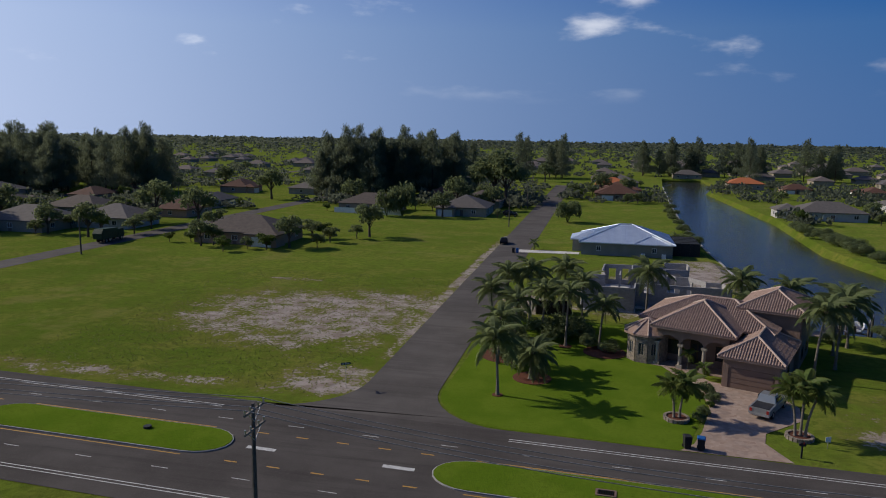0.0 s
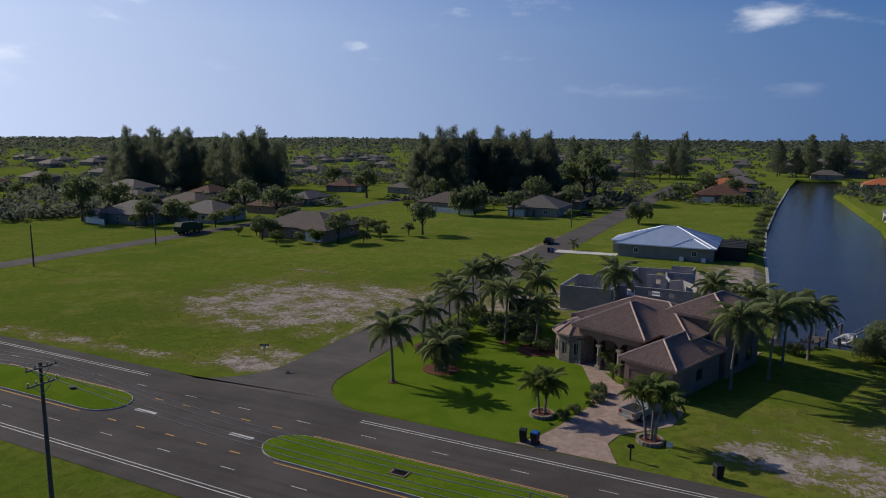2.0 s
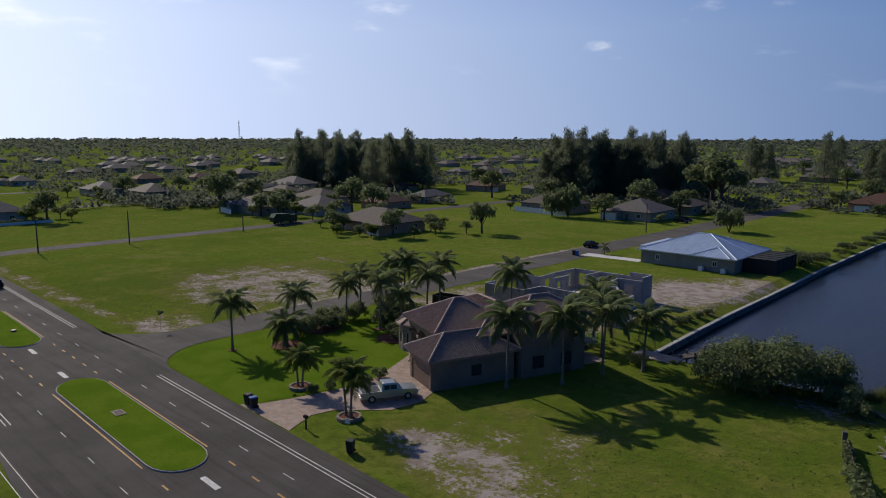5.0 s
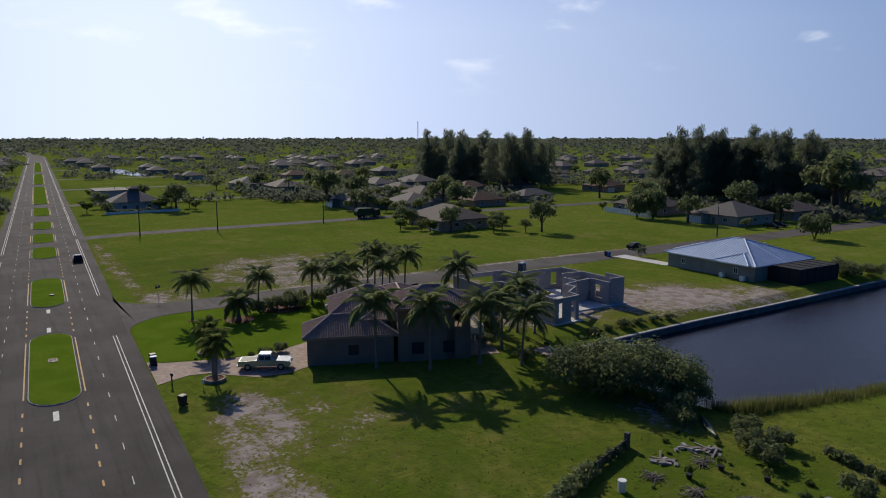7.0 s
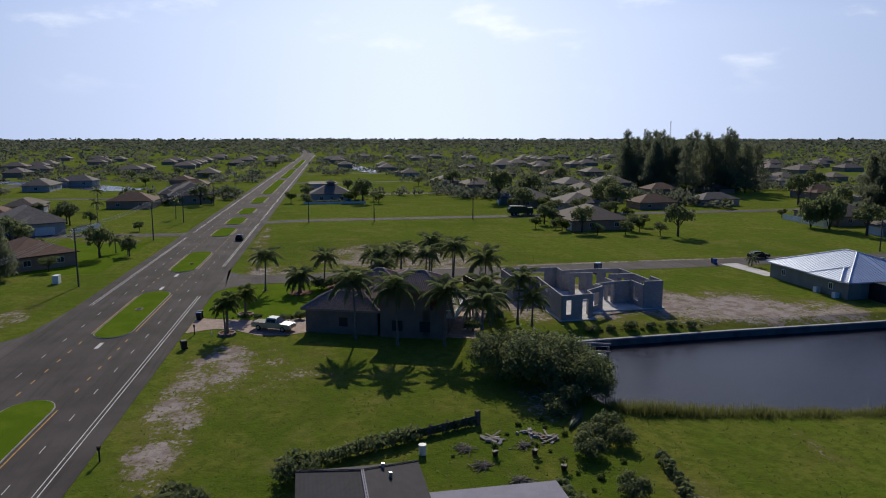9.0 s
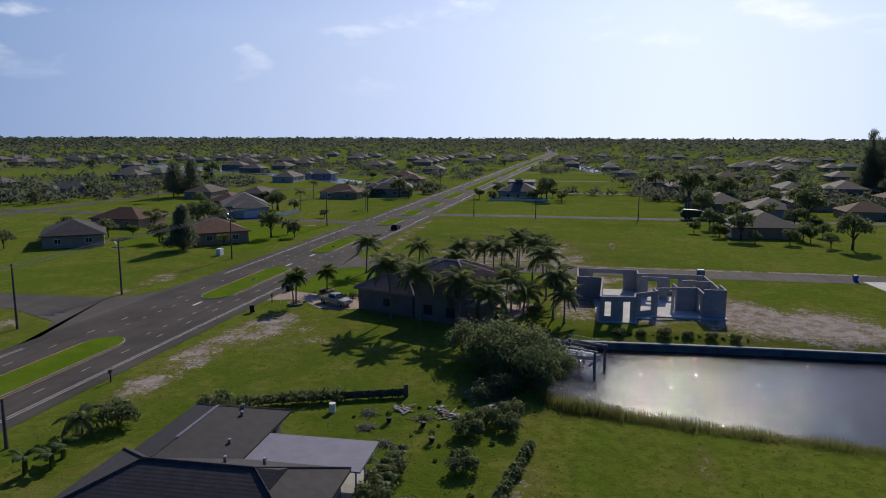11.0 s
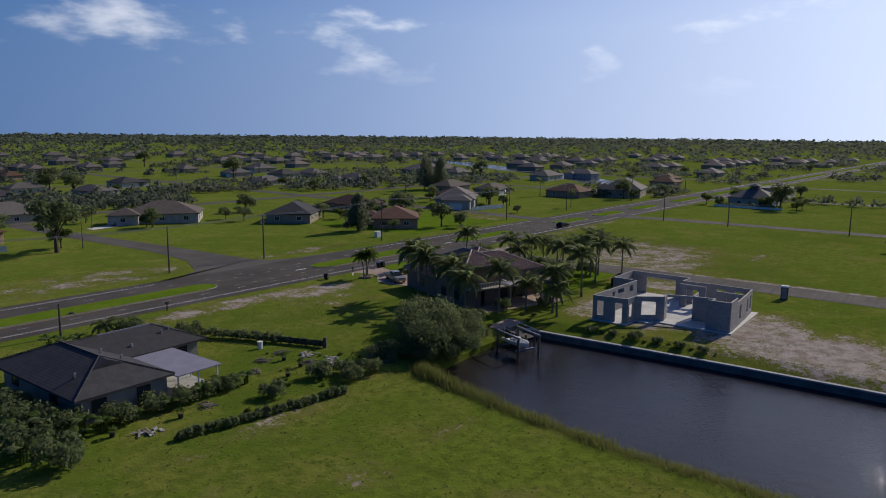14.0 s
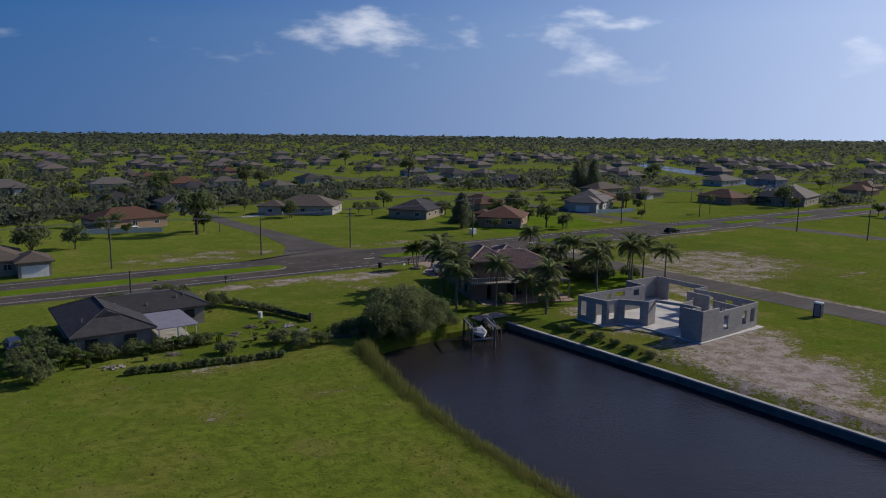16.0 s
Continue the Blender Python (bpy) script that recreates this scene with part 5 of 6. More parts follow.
hedge([(77.2, 100.4), (69, 102.0), (60.6, 103.8)], 0.8, 0.85, "leaf", "long low dark hedge along a grass lot", 150, 51)
hedge([(57.8, 73.6), (54.8, 79.0), (52.8, 84.0)], 1.4, 1.3, "leaf", "overgrown dark green hedge", 150, 52)
hedge([(52.8, 84.0), (51.4, 87.6), (50.7, 90.0)], 0.6, 0.9, "leaf", "low dark hedge along a fence", 110, 53)
fence = thing("fence", pose(0, 0, 0), "low dark timber fence grown over by plants", "fence")
for k in range(12):
    a, b = (55.4 - 0.40 * k, 77.0 + 1.12 * k), (55.4 - 0.40 * (k + 1), 77.0 + 1.12 * (k + 1))
    part("post", boxes((a[0] - 0.05, a[1] - 0.05, 0, a[0] + 0.05, a[1] + 0.05, 1.0)), "wood_pole", fence)
    bm = bmesh.new()
    wall_run(bm, a, b, 0.15, 0.9, 0.03)
    part("board", bm, "wood_pole", fence)
for x, y, s in ((62.5, 97.5, 0.7), (65.5, 98.6, 0.75), (58.5, 98.0, 0.8), (56.0, 99.4, 0.85), (69.5, 99.8, 0.6), (54.0, 101.5, 0.8), (52.5, 99.0, 0.7), (57.2, 101.6, 0.75), (60.2, 100.4, 0.6), (55.2, 96.4, 0.35), (57.2, 95.2, 0.4), (59.8, 93.2, 0.3), (53.2, 92.6, 0.4), (56.6, 87.0, 0.35), (61.4, 96.0, 0.45), (64.2, 96.2, 0.4), (50.6, 96.6, 0.5), (51.4, 94.2, 0.6), (52.4, 96.4, 0.45), (49.4, 98.4, 0.8), (47.6, 100.4, 1.1), (54.2, 97.6, 0.7), (62.8, 73.0, 0.6), (60.8, 77.4, 0.55)):
    place(SHRUBS if s > 0.7 else LIGHTS, x, y, s)
for x, y, s in ((66.8, 93.4, 0.8), (69.0, 93.0, 0.7), (72, 93.2, 0.9), (75.0, 92.6, 0.8), (78.5, 92.8, 0.9), (82.6, 91.0, 1.1), (84.2, 87.5, 1.2), (86.5, 92.5, 1.4), (83.5, 82.5, 1.1), (62.2, 66.5, 1.1), (58.8, 74.5, 1.1), (86, 97.5, 1.2)):
    place(SHRUBS, x, y, s)


def banana(x, y, h, seed):
    r = random.Random(seed)
    ob = thing("banana_plant", pose(x, y, 0), "banana plant with broad torn green leaves", "banana plant", "banana plants")
    bm = bmesh.new()
    for k in range(3):
        tube(bm, [(0.25 * k - 0.25, 0.1 * k, -0.05), (0.3 * k - 0.3, 0.12 * k, h * r.uniform(0.4, 0.6))], [0.13, 0.08], 6)
    part("stem", bm, "leaf_light", ob)
    for k in range(9):
        bm = bmesh.new()
        a, ln = k * 2.2 + r.uniform(-0.3, 0.3), h * r.uniform(0.5, 0.75)
        prev = None
        for j in range(6):
            t = j / 5
            w = 0.34 * math.sin(math.pi * (0.12 + 0.84 * t))
            c = Vector((math.cos(a), math.sin(a), 0)) * ln * t * 0.85 + Vector((0, 0, h * 0.5 + ln * (1.0 * t - 0.85 * t * t)))
            s = Vector((-math.sin(a), math.cos(a), 0)) * w
            row = [bm.verts.new(c - s - Vector((0, 0, 0.3 * w))), bm.verts.new(c), bm.verts.new(c + s - Vector((0, 0, 0.3 * w)))]
            if prev:
                bm.faces.new((prev[0], prev[1], row[1], row[0])), bm.faces.new((prev[1], prev[2], row[2], row[1]))
            prev = row
        part("leaf", bm, "leaf_light" if k % 3 else "frond", ob)
    return ob


for i, (x, y, h) in enumerate(((72.0, 65.0, 2.6), (70.8, 66.4, 2.3), (81.8, 92.6, 2.6), (84.0, 90.2, 3.0), (83.2, 94.6, 2.2), (70.4, 93.6, 2.2), (67.6, 92.6, 2.0), (77.4, 93.4, 1.8), (85.6, 86.0, 2.8), (82.4, 86.5, 2.4), (86.2, 89.6, 2.7), (80.4, 93.6, 2.0), (87.5, 94.5, 2.6), (74.0, 93.8, 1.8), (69.0, 66.0, 2.2), (84.5, 79.0, 2.5), (64.8, 93.4, 1.8))):
    banana(x, y, h, 60 + i)

# tall grass on the canal's east bank
r = random.Random(5)
bm = bmesh.new()
EAST = [(48.8, 104.0), (50.6, 106.5), (51.8, 111), (53.5, 118), (55.7, 131), (56.5, 152)]
for (a, b), (c, d) in zip(EAST, EAST[1:]):
    n = int(math.hypot(c - a, d - b) * 330)
    for _ in range(n):
        t = r.random()
        x, y = a + (c - a) * t + r.gauss(0.1, 0.55), b + (d - b) * t + r.gauss(0, 0.3)
        h, w, q = r.uniform(0.3, 1.0) * (1.5 if b < 112 else 0.9 if b < 125 else 0.6) * (0.6 + 0.7 * noise.noise(Vector((x * 0.25, y * 0.25, 3)))+0.2), 0.05, r.uniform(0, 6.28)
        ox, oy = w * math.cos(q), w * math.sin(q)
        bm.faces.new((bm.verts.new((x - ox, y - oy, -1.0)), bm.verts.new((x + ox, y + oy, -1.0)), bm.verts.new((x + r.gauss(0, 0.18), y + r.gauss(0, 0.18), max(0.15, h)))))
solid("tall_grass", bm, "reed", "rough tall grass along the water's edge", "grass", kind="stuff")
# rough tufts on the grass lots
bm = bmesh.new()
for _ in range(16000):
    if r.random() < 0.6:
        x, y = r.uniform(24, 110), r.uniform(60, 175)
    else:
        x, y = r.uniform(-70, -28), r.uniform(64, 125)
    if in_canal(x - 1, y) or in_canal(x + 1, y) or (62 < x < 82 and 69 < y < 92) or y < edge(x) + 0.6 or (x < 32 and 60 < y < 130 and x > -27):
        continue
    h, w, q = r.uniform(0.05, 0.17), 0.12, r.uniform(0, 6.28)
    ox, oy = w * math.cos(q), w * math.sin(q)
    bm.faces.new((bm.verts.new((x - ox, y - oy, -0.02)), bm.verts.new((x + ox, y + oy, -0.02)), bm.verts.new((x + r.gauss(0, 0.1), y + r.gauss(0, 0.1), h))))
solid("grass_tufts", bm, "reed", "scattered rough tufts of grass", "grass", kind="stuff")

# ---------------------------------------------------------------- houses of the neighbourhood
BLOCKED = []  # circles kept free of scattered houses and trees


def put_house(x, y, rz, label, w, d, wall, roof, wings=(), garage="", h=2.8, pitch=0.42, front="s"):
    BLOCKED.append((x, y, max(w, d) * 0.62 + 3))
    return house(pose(x, y, 0, 0, 0, rz), label, w, d, wall, roof, wings, h, pitch, garage, front)


put_house(-86, 158, 0, "brown-roofed peach house with a screened end", 21, 15, "peach_wall", "shingle_brown", [(4, -9.5, 11.5, -5)], "s")
put_house(-150, 160, 0, "sand-coloured house with a grey hip roof", 19, 15, "sand_wall", "shingle_grey", [(-11, -10, -4, -5)], "s")
put_house(-133, 172, 0, "white house with a grey hip roof", 16, 14, "white_wall", "shingle_grey")
put_house(-80, 236, 0, "brown-roofed house behind a white fence", 20, 14, "sand_wall", "shingle_brown", [(3, -9, 9, -5)], "s")
put_house(-47, 236, 0, "cream house with a grey hip roof", 16, 17, "cream", "shingle_grey", [(-8, -11, -2, -7)], "s")
put_house(-46, 262, 0, "cream house with a brown hip roof", 15, 15, "cream", "shingle_brown")
put_house(4, 318, 0, "red-brown-roofed house by the canal", 18, 15, "peach_wall", "shingle_red", [(-7, -10, -1, -6)], "s")
put_house(6, 343, 0, "red-brown-roofed house by the canal", 18, 15, "sand_wall", "shingle_red")
put_house(3, 372, 0, "house with a bright orange tile roof", 17, 15, "cream", "orange_tile", h=3.2)
put_house(8, 402, 0, "grey-roofed house by the canal", 17, 15, "cream", "shingle_grey")
put_house(72, 262, 0, "white house with a grey hip roof by the canal", 21, 14, "white_wall", "shingle_grey", [(-16, -2, -8, 7)], "s")
put_house(73, 414, 0, "house with a bright orange tile roof", 18, 13, "cream", "orange_tile", h=3.2)
put_house(54, 514, 0, "grey-roofed house at the canal's end", 18, 13, "cream", "shingle_grey")
put_house(112, 300, 0, "white house with a pale roof", 20, 14, "white_wall", "shingle_grey")
put_house(-46.5, 19.5, 40, "brick-coloured house with a red-brown hip roof", 15, 12.5, "peach_wall", "shingle_red", [(-7, -9, -1, -5)], "")
put_house(-36, -12, 35, "charcoal-roofed house with a screened pool", 17, 13, "sand_wall", "shingle_dark")
put_house(-106, -1, 30, "grey two-toned house with a pale grey hip roof", 19, 14, "white_wall", "shingle_grey", [(7, -4, 15, 6)], "e", 3.2, 0.5)
put_house(-10, -40, -40, "white house with a brown hip roof", 20, 14, "white_wall", "shingle_brown", [(6, 2, 14, 10)], "e")
put_house(22, -70, 0, "cream house with a grey hip roof", 18, 14, "cream", "shingle_grey")
put_house(50, -32, 14, "red-brown-roofed house with a white fence", 19, 12, "peach_wall", "shingle_red")
put_house(89, 23, 0, "brown-roofed house with a double garage", 17, 14, "sand_wall", "shingle_brown", [(-12.5, 3, -7.0, 11)], "n")
put_house(-183, 86, 90, "white house with a pale cupola roof and hedge", 16, 13, "white_wall", "shingle_grey", h=3.2, pitch=0.5)
put_house(-232, 84, 0, "flat-roofed white commercial building by the road", 18, 12, "white_wall", "shingle_grey", pitch=0.06, h=4.2)
put_house(-192, 30, 14, "large grey tiled house with many hips and pale ridges", 22, 15, "cream", "shingle_grey", [(-16, -10, -6, 2), (6, -9, 14, 3), (-4, -12, 4, -6)], "", 3.4, 0.55)
put_house(-235, 160, 0, "brown-roofed house among trees", 18, 14, "sand_wall", "shingle_brown")
put_house(-262, 150, 0, "grey-roofed house among trees", 18, 14, "cream", "shingle_grey")
put_house(-160, 192, 0, "brown-roofed house among trees", 18, 14, "sand_wall", "shingle_brown")
cup = thing("cupola", pose(-183, 86, 6.6), "square louvred roof cupola with a hip cap", "cupola")
part("louvre", boxes((-1.4, -1.4, -1.0, 1.4, 1.4, 1.0)), "shingle_grey", cup)
b = bmesh.new()
hip_roof(b, -2.0, -2.0, 2.0, 2.0, 1.1, 0.5)
part("cap", b, "shingle_grey", cup)

STREETS_N, STREETS_S = (-115, -213, -300, -395, -520), (-88, -205, -330, 120, 230)
OPEN = [(-113, -28, 55, 148), (-117, -28, 148, 215), (-205, -112, 62, 140), (-300, -205, 62, 138), (-30, 62, 60, 250), (-8, 62, -30, 60), (62, 125, 40, 260), (-90, -58, -5, 60), (40, 120, -30, 60), (-28, 26, 200, 300), (-380, -300, 62, 130)]


def free(x, y, pad, keep_open=True):
    if edge(x) - 24 - pad < y < edge(x) + 5 + pad and -1000 < x < 1500:
        return False
    if in_canal(x - pad, y) or in_canal(x + pad, y) or in_canal(x, y) or in_canal(x, y - pad):
        return False
    if y > 60 and (any(abs(x - s) < 4 + pad for s in STREETS_N) or abs(x + 23) < 6 + pad):
        return False
    if y < 45 and (any(abs(x - (s - 4 - (-y) * 0.075)) < 5 + pad for s in STREETS_S) or (y > -60 and abs(x - 21) < 8 + pad)):
        return False
    if y < 45 and any(abs(y - s) < 4 + pad for s in (-72, -190, -300)):
        return False
    if keep_open and any(a - pad < x < b + pad and c - pad < y < d + pad for a, b, c, d in OPEN):
        return False
    return all((x - a) ** 2 + (y - b) ** 2 > (q + pad) ** 2 for a, b, q in BLOCKED)


T = [house(pose(0, 0, 0), lab, w, d, wall, roof, wings, h, p, g, gap=8.0) for lab, w, d, wall, roof, wings, h, p, g in (
    ("low cream house with a grey hip roof", 17, 13, "cream", "shingle_grey", [(2, -10, 8, -5)], 2.8, 0.42, "s"),
    ("low sand-coloured house with a brown hip roof", 18, 12, "sand_wall", "shingle_brown", [(-9, -9, -3, -4)], 2.8, 0.42, "s"),
    ("low white house with a dark hip roof", 16, 13, "white_wall", "shingle_dark", [(2, 4, 8, 10)], 2.8, 0.42, ""),
    ("low peach house with a red-brown hip roof", 17, 13, "peach_wall", "shingle_red", [(-8, -10, -2, -5)], 2.8, 0.45, "s"),
    ("low cream house with a pale grey hip roof", 19, 12, "white_wall", "shingle_grey", [(3, 3, 9, 9)], 3.0, 0.45, ""))]
hr = random.Random(11)
cells = []
for i in range(-24, 13):
    for j in range(-24, 28):
        x, y = i * 33 + hr.uniform(-7, 7), j * 31 + 15 + hr.uniform(-6, 6)
        d = math.hypot(x - 10, y - 80)
        if free(x, y, 9) and d < 780 and hr.random() < (0.46 if y < 40 else 0.42):
            cells.append((d, x, y, hr.randrange(5), hr.choice((0, 90, 180, 270)) + hr.uniform(-4, 4), hr.uniform(0.85, 1.1)))
cells.sort()
first = set()
for d, x, y, k, rz, s in cells[:105]:
    BLOCKED.append((x, y, 11))
    m = pose(x, y, 0, 0, 0, rz) @ Matrix.Scale(s, 4)
    if k not in first:
        first.add(k)
        T[k].matrix_basis = m
    else:
        copy_thing(T[k], m)
for k in range(5):
    if k not in first:
        T[k].matrix_basis = pose(-400 - 40 * k, 620, 0)
walls, roofs = bmesh.new(), bmesh.new()
for d, x, y, k, rz, s in cells[105:]:
    BLOCKED.append((x, y, 10))
    m = pose(x, y, 0, 0, 0, rz) @ Matrix.Scale(s, 4)
    box(walls, -8, -6, 0, 8, 6, 2.8, m)
    tmp = bmesh.new()
    hip_roof(tmp, -8.6, -6.6, 8.6, 6.6, 2.95, 0.42)
    vs = {}
    for f in tmp.faces:
        roofs.faces.new([vs.setdefault(v, roofs.verts.new(m @ v.co)) for v in f.verts])
    tmp.free()
solid("distant_house_walls", walls, "sand_wall", "walls of far-off low houses", "houses", kind="stuff")
n = Nodes("distant_roof", 0.85)
n.color(n.mix(n.island(), (0.16, 0.13, 0.115), (0.11, 0.10, 0.10)))
M["far_roof"] = n.m
solid("distant_house_roofs", roofs, "far_roof", "hip roofs of far-off low houses", "houses", kind="stuff")

# ---------------------------------------------------------------- trees of the neighbourhood
CAS = [casuarina(70 + k, 19 + 1.5 * k) for k in range(3)]
cas_used = []


def put_tree(pool, state, x, y, s, sz=1.0):
    k = rnd.randrange(len(pool))
    m = at(x, y, s, None, sz)
    if k not in state:
        state.append(k)
        pool[k].matrix_basis = m
    else:
        copy_thing(pool[k], m)


tr = random.Random(21)
for cx, cy, rx, ry, num in ((-228, 268, 38, 22, 34), (-262, 288, 30, 12, 12), (-104, 288, 17, 8, 20), (-76, 306, 13, 12, 18), (-90, 298, 14, 10, 10), (-160, -54, 4, 4, 4), (-60, 470, 40, 12, 10), (60, 540, 50, 10, 12), (120, 500, 30, 14, 8)):
    for _ in range(num):
        put_tree(CAS, cas_used, cx + tr.uniform(-rx, rx), cy + tr.uniform(-ry, ry), tr.uniform(0.92, 1.20) * (0.68 if cy < 0 else 1.0))
        BLOCKED.append((cx, cy, max(rx, ry) * 0.9))
c = casuarina(77, 9.5)
c.matrix_basis = at(-30.3, 19.9, 1.0)
tagged(c, "slender dark conifer standing on a lawn", "tree", "lawn trees")
BROAD = [tree("broadleaf_tree", lab, "tree", h, sp, 80 + i, lf, 1100, sz * 0.85, th, 8, "neighbourhood trees") for i, (lab, h, sp, lf, sz, th) in enumerate((
    ("spreading dark broadleaf tree", 7.5, 4.6, "leaf", 0.42, 0.3), ("rounded dark broadleaf tree", 6.0, 3.4, "leaf", 0.38, 0.28), ("light green broadleaf tree", 5.5, 3.2, "leaf_light", 0.36, 0.3), ("tall irregular broadleaf tree", 10.0, 4.2, "leaf", 0.46, 0.32)))]
b_used = []
for x, y, s in ((37.5, -6.5, 1.5), (34, -12, 1.0), (58, -12, 0.9), (68, 3, 1.0), (-45, 287, 1.7), (-40, 283, 1.5), (-120, 168, 0.9), (-112, 178, 0.9), (-98, 176, 0.8), (-125, 150, 0.7), (-142, 172, 0.9), (-165, 165, 0.9), (-158, 150, 0.7), (-80, 172, 0.7), (-66, 152, 0.6), (-62, 168, 0.6), (-76, 147, 0.45), (-90, 148, 0.4), (-102, 149, 0.5), (-40, 250, 0.7), (-58, 250, 0.8), (-35, 226, 0.5), (-104, 172, 0.9), (-70, 166, 0.8), (-97, 150, 0.6), (-72, 150, 0.6), (-171, 98, 0.8), (-172, 76, 0.7), (-168, 104, 0.8),
                (-118, 158, 0.8), (-140, 150, 0.7), (-128, 182, 1.0), (-145, 186, 1.0), (-175, 178, 1.0), (-60, 172, 0.7), (-66, 160, 0.7), (-92, 146, 0.5), (-98, 60 - 30, 0.5), (8, 296, 0.8), (-14, 330, 0.9), (-16, 345, 0.9), (12, 300, 0.8), (60, 245, 0.9), (84, 248, 0.7), (90, 275, 1.0), (-62, 8, 0.6), (-38, 26, 0.5), (-40, 8, 0.8), (-60, 16, 0.7), (-46, -10, 0.8), (-70, -12, 0.7), (-66, 4, 0.6), (-24, -30, 0.7), (2, -28, 0.6), (-18, -52, 0.8), (8, -52, 0.8), (-92, -12, 0.8), (-118, 12, 0.7), (-120, -8, 0.9), (78, 18, 0.7), (100, 18, 0.8), (84, -4, 0.8), (-176, 70, 0.9), (-190, 100, 0.8), (-178, 104, 0.7), (-200, 44, 0.9), (-176, 40, 0.8), (-210, 20, 0.8)):
    put_tree(BROAD, b_used, x, y, s)
kept = BLOCKED[:]
BLOCKED.clear()
for i, (hx, hy, q) in enumerate(kept[:68]):
    for _ in range(4 if i < 27 else 1):
        a = tr.uniform(0, math.tau)
        x, y = hx + q * tr.uniform(0.82, 1.15) * math.cos(a), hy + q * tr.uniform(0.82, 1.15) * math.sin(a)
        if free(x, y, 1.5, False) and not (62 < x < 125 and 40 < y < 260):
            put_tree(BROAD, b_used, x, y, tr.uniform(0.5, 1.0))
BLOCKED.extend(kept)
count = 0
while count < 90:
    a, d = tr.uniform(0, math.tau), 90 + 420 * tr.random() ** 0.8
    x, y = 0 + d * math.cos(a), 90 + d * math.sin(a)
    if x > 330 or not free(x, y, -3.0 if tr.random() < 0.6 else 0.5):
        continue
    put_tree(BROAD, b_used, x, y, tr.uniform(0.6, 1.15))
    count += 1
FARPALM = palm(0, 0, 6.5, "slender palm among the houses", (0.3, 0.1), 12, 0.9, 0.9, None, "neighbourhood palms")
for k in range(34):
    while True:
        a, d = tr.uniform(0, math.tau), 90 + 260 * tr.random()
        x, y = d * math.cos(a), 90 + d * math.sin(a)
        if x < 250 and free(x, y, 0.0):
            break
    m = at(x, y, tr.uniform(0.6, 1.1))
    if k == 0:
        FARPALM.matrix_basis = m
    else:
        copy_thing(FARPALM, m)

# far woods: uneven clumps out to the horizon
verts, faces = [], []


def clump(x, y, w, h, q):
    """An uneven crown of small leaf masses turned every way, fuller and rounder than it is tall."""
    small = 0.62 if q > 12 else 1.0
    for _ in range(q):
        a, k = tr.uniform(0, 6.28), tr.random() ** 0.5
        px, py = x + w * k * math.cos(a), y + w * k * math.sin(a)
        pz = h * (0.18 + 0.62 * tr.random() * (1.2 - k * k))
        s, b = w * tr.uniform(0.20, 0.46) * small, tr.uniform(0, 6.28)
        ux, uy = s * math.cos(b), s * math.sin(b)
        lx, ly = -uy * tr.uniform(-0.9, 0.9), ux * tr.uniform(-0.9, 0.9)
        top = h * tr.uniform(0.10, 0.26) * small
        i = len(verts)
        verts.extend([(px - ux, py - uy, pz - top * tr.uniform(0.0, 0.7)), (px - lx * 0.7, py - ly * 0.7, max(0, pz - top)), (px + ux, py + uy, pz - top * tr.uniform(0.0, 0.7)),
                      (px + ux * 0.5 + lx, py + uy * 0.5 + ly, pz + top * tr.uniform(0.6, 1.0)), (px - ux * 0.55 + lx, py - uy * 0.55 + ly, pz + top * tr.uniform(0.5, 1.1))])
        faces.append((i, i + 1, i + 2, i + 3, i + 4))


made = 0
while made < 24000:
    d = 170 + 4000 * tr.random() ** 1.7
    a = tr.uniform(0, math.tau)
    x, y = -20 + d * math.cos(a), 90 + d * math.sin(a)
    if (x > 700 and abs(y) < 900) or not free(x, y, -2.5, d < 900):
        made += 0.2
        continue
    if d < 800 and noise.noise(Vector((x * 0.012, y * 0.012, 1.7))) < -0.18:
        made += 0.15
        continue
    big = min(1.0, max(0.0, (d - 400) / 900))
    vast = min(1.0, max(0.0, (d - 1200) / 1500))
    clump(x, y, tr.uniform(2.2, 4.2) + 7 * big * tr.random() + 14 * vast, tr.uniform(2.5, 6.0) + 5.5 * big * tr.random() ** 2 + 13 * vast * tr.random(), 30 if d < 650 else 9)
    made += 1
me = bpy.data.meshes.new("distant_woods")
me.from_pydata(verts, [], faces)
me.materials.append(M["woods"])
tagged(new("distant_woods", me), "far dark woods and scrub reaching the horizon", "woods", kind="stuff")

# ---------------------------------------------------------------- vehicles
def wheel_set(ob, xs, ys, r, w):
    for x in xs:
        for y in ys:
            bm = bmesh.new()
            tube(bm, [(x, y - w / 2, r), (x, y + w / 2, r)], r, 16)
            t = part("wheel", bm, "tyre", ob)
            bm = bmesh.new()
            s = math.copysign(1, y)
            tube(bm, [(x, y + s * (w / 2 - 0.02), r), (x, y + s * (w / 2 + 0.02), r)], r * 0.58, 10)
            part("rim", bm, "steel", t)


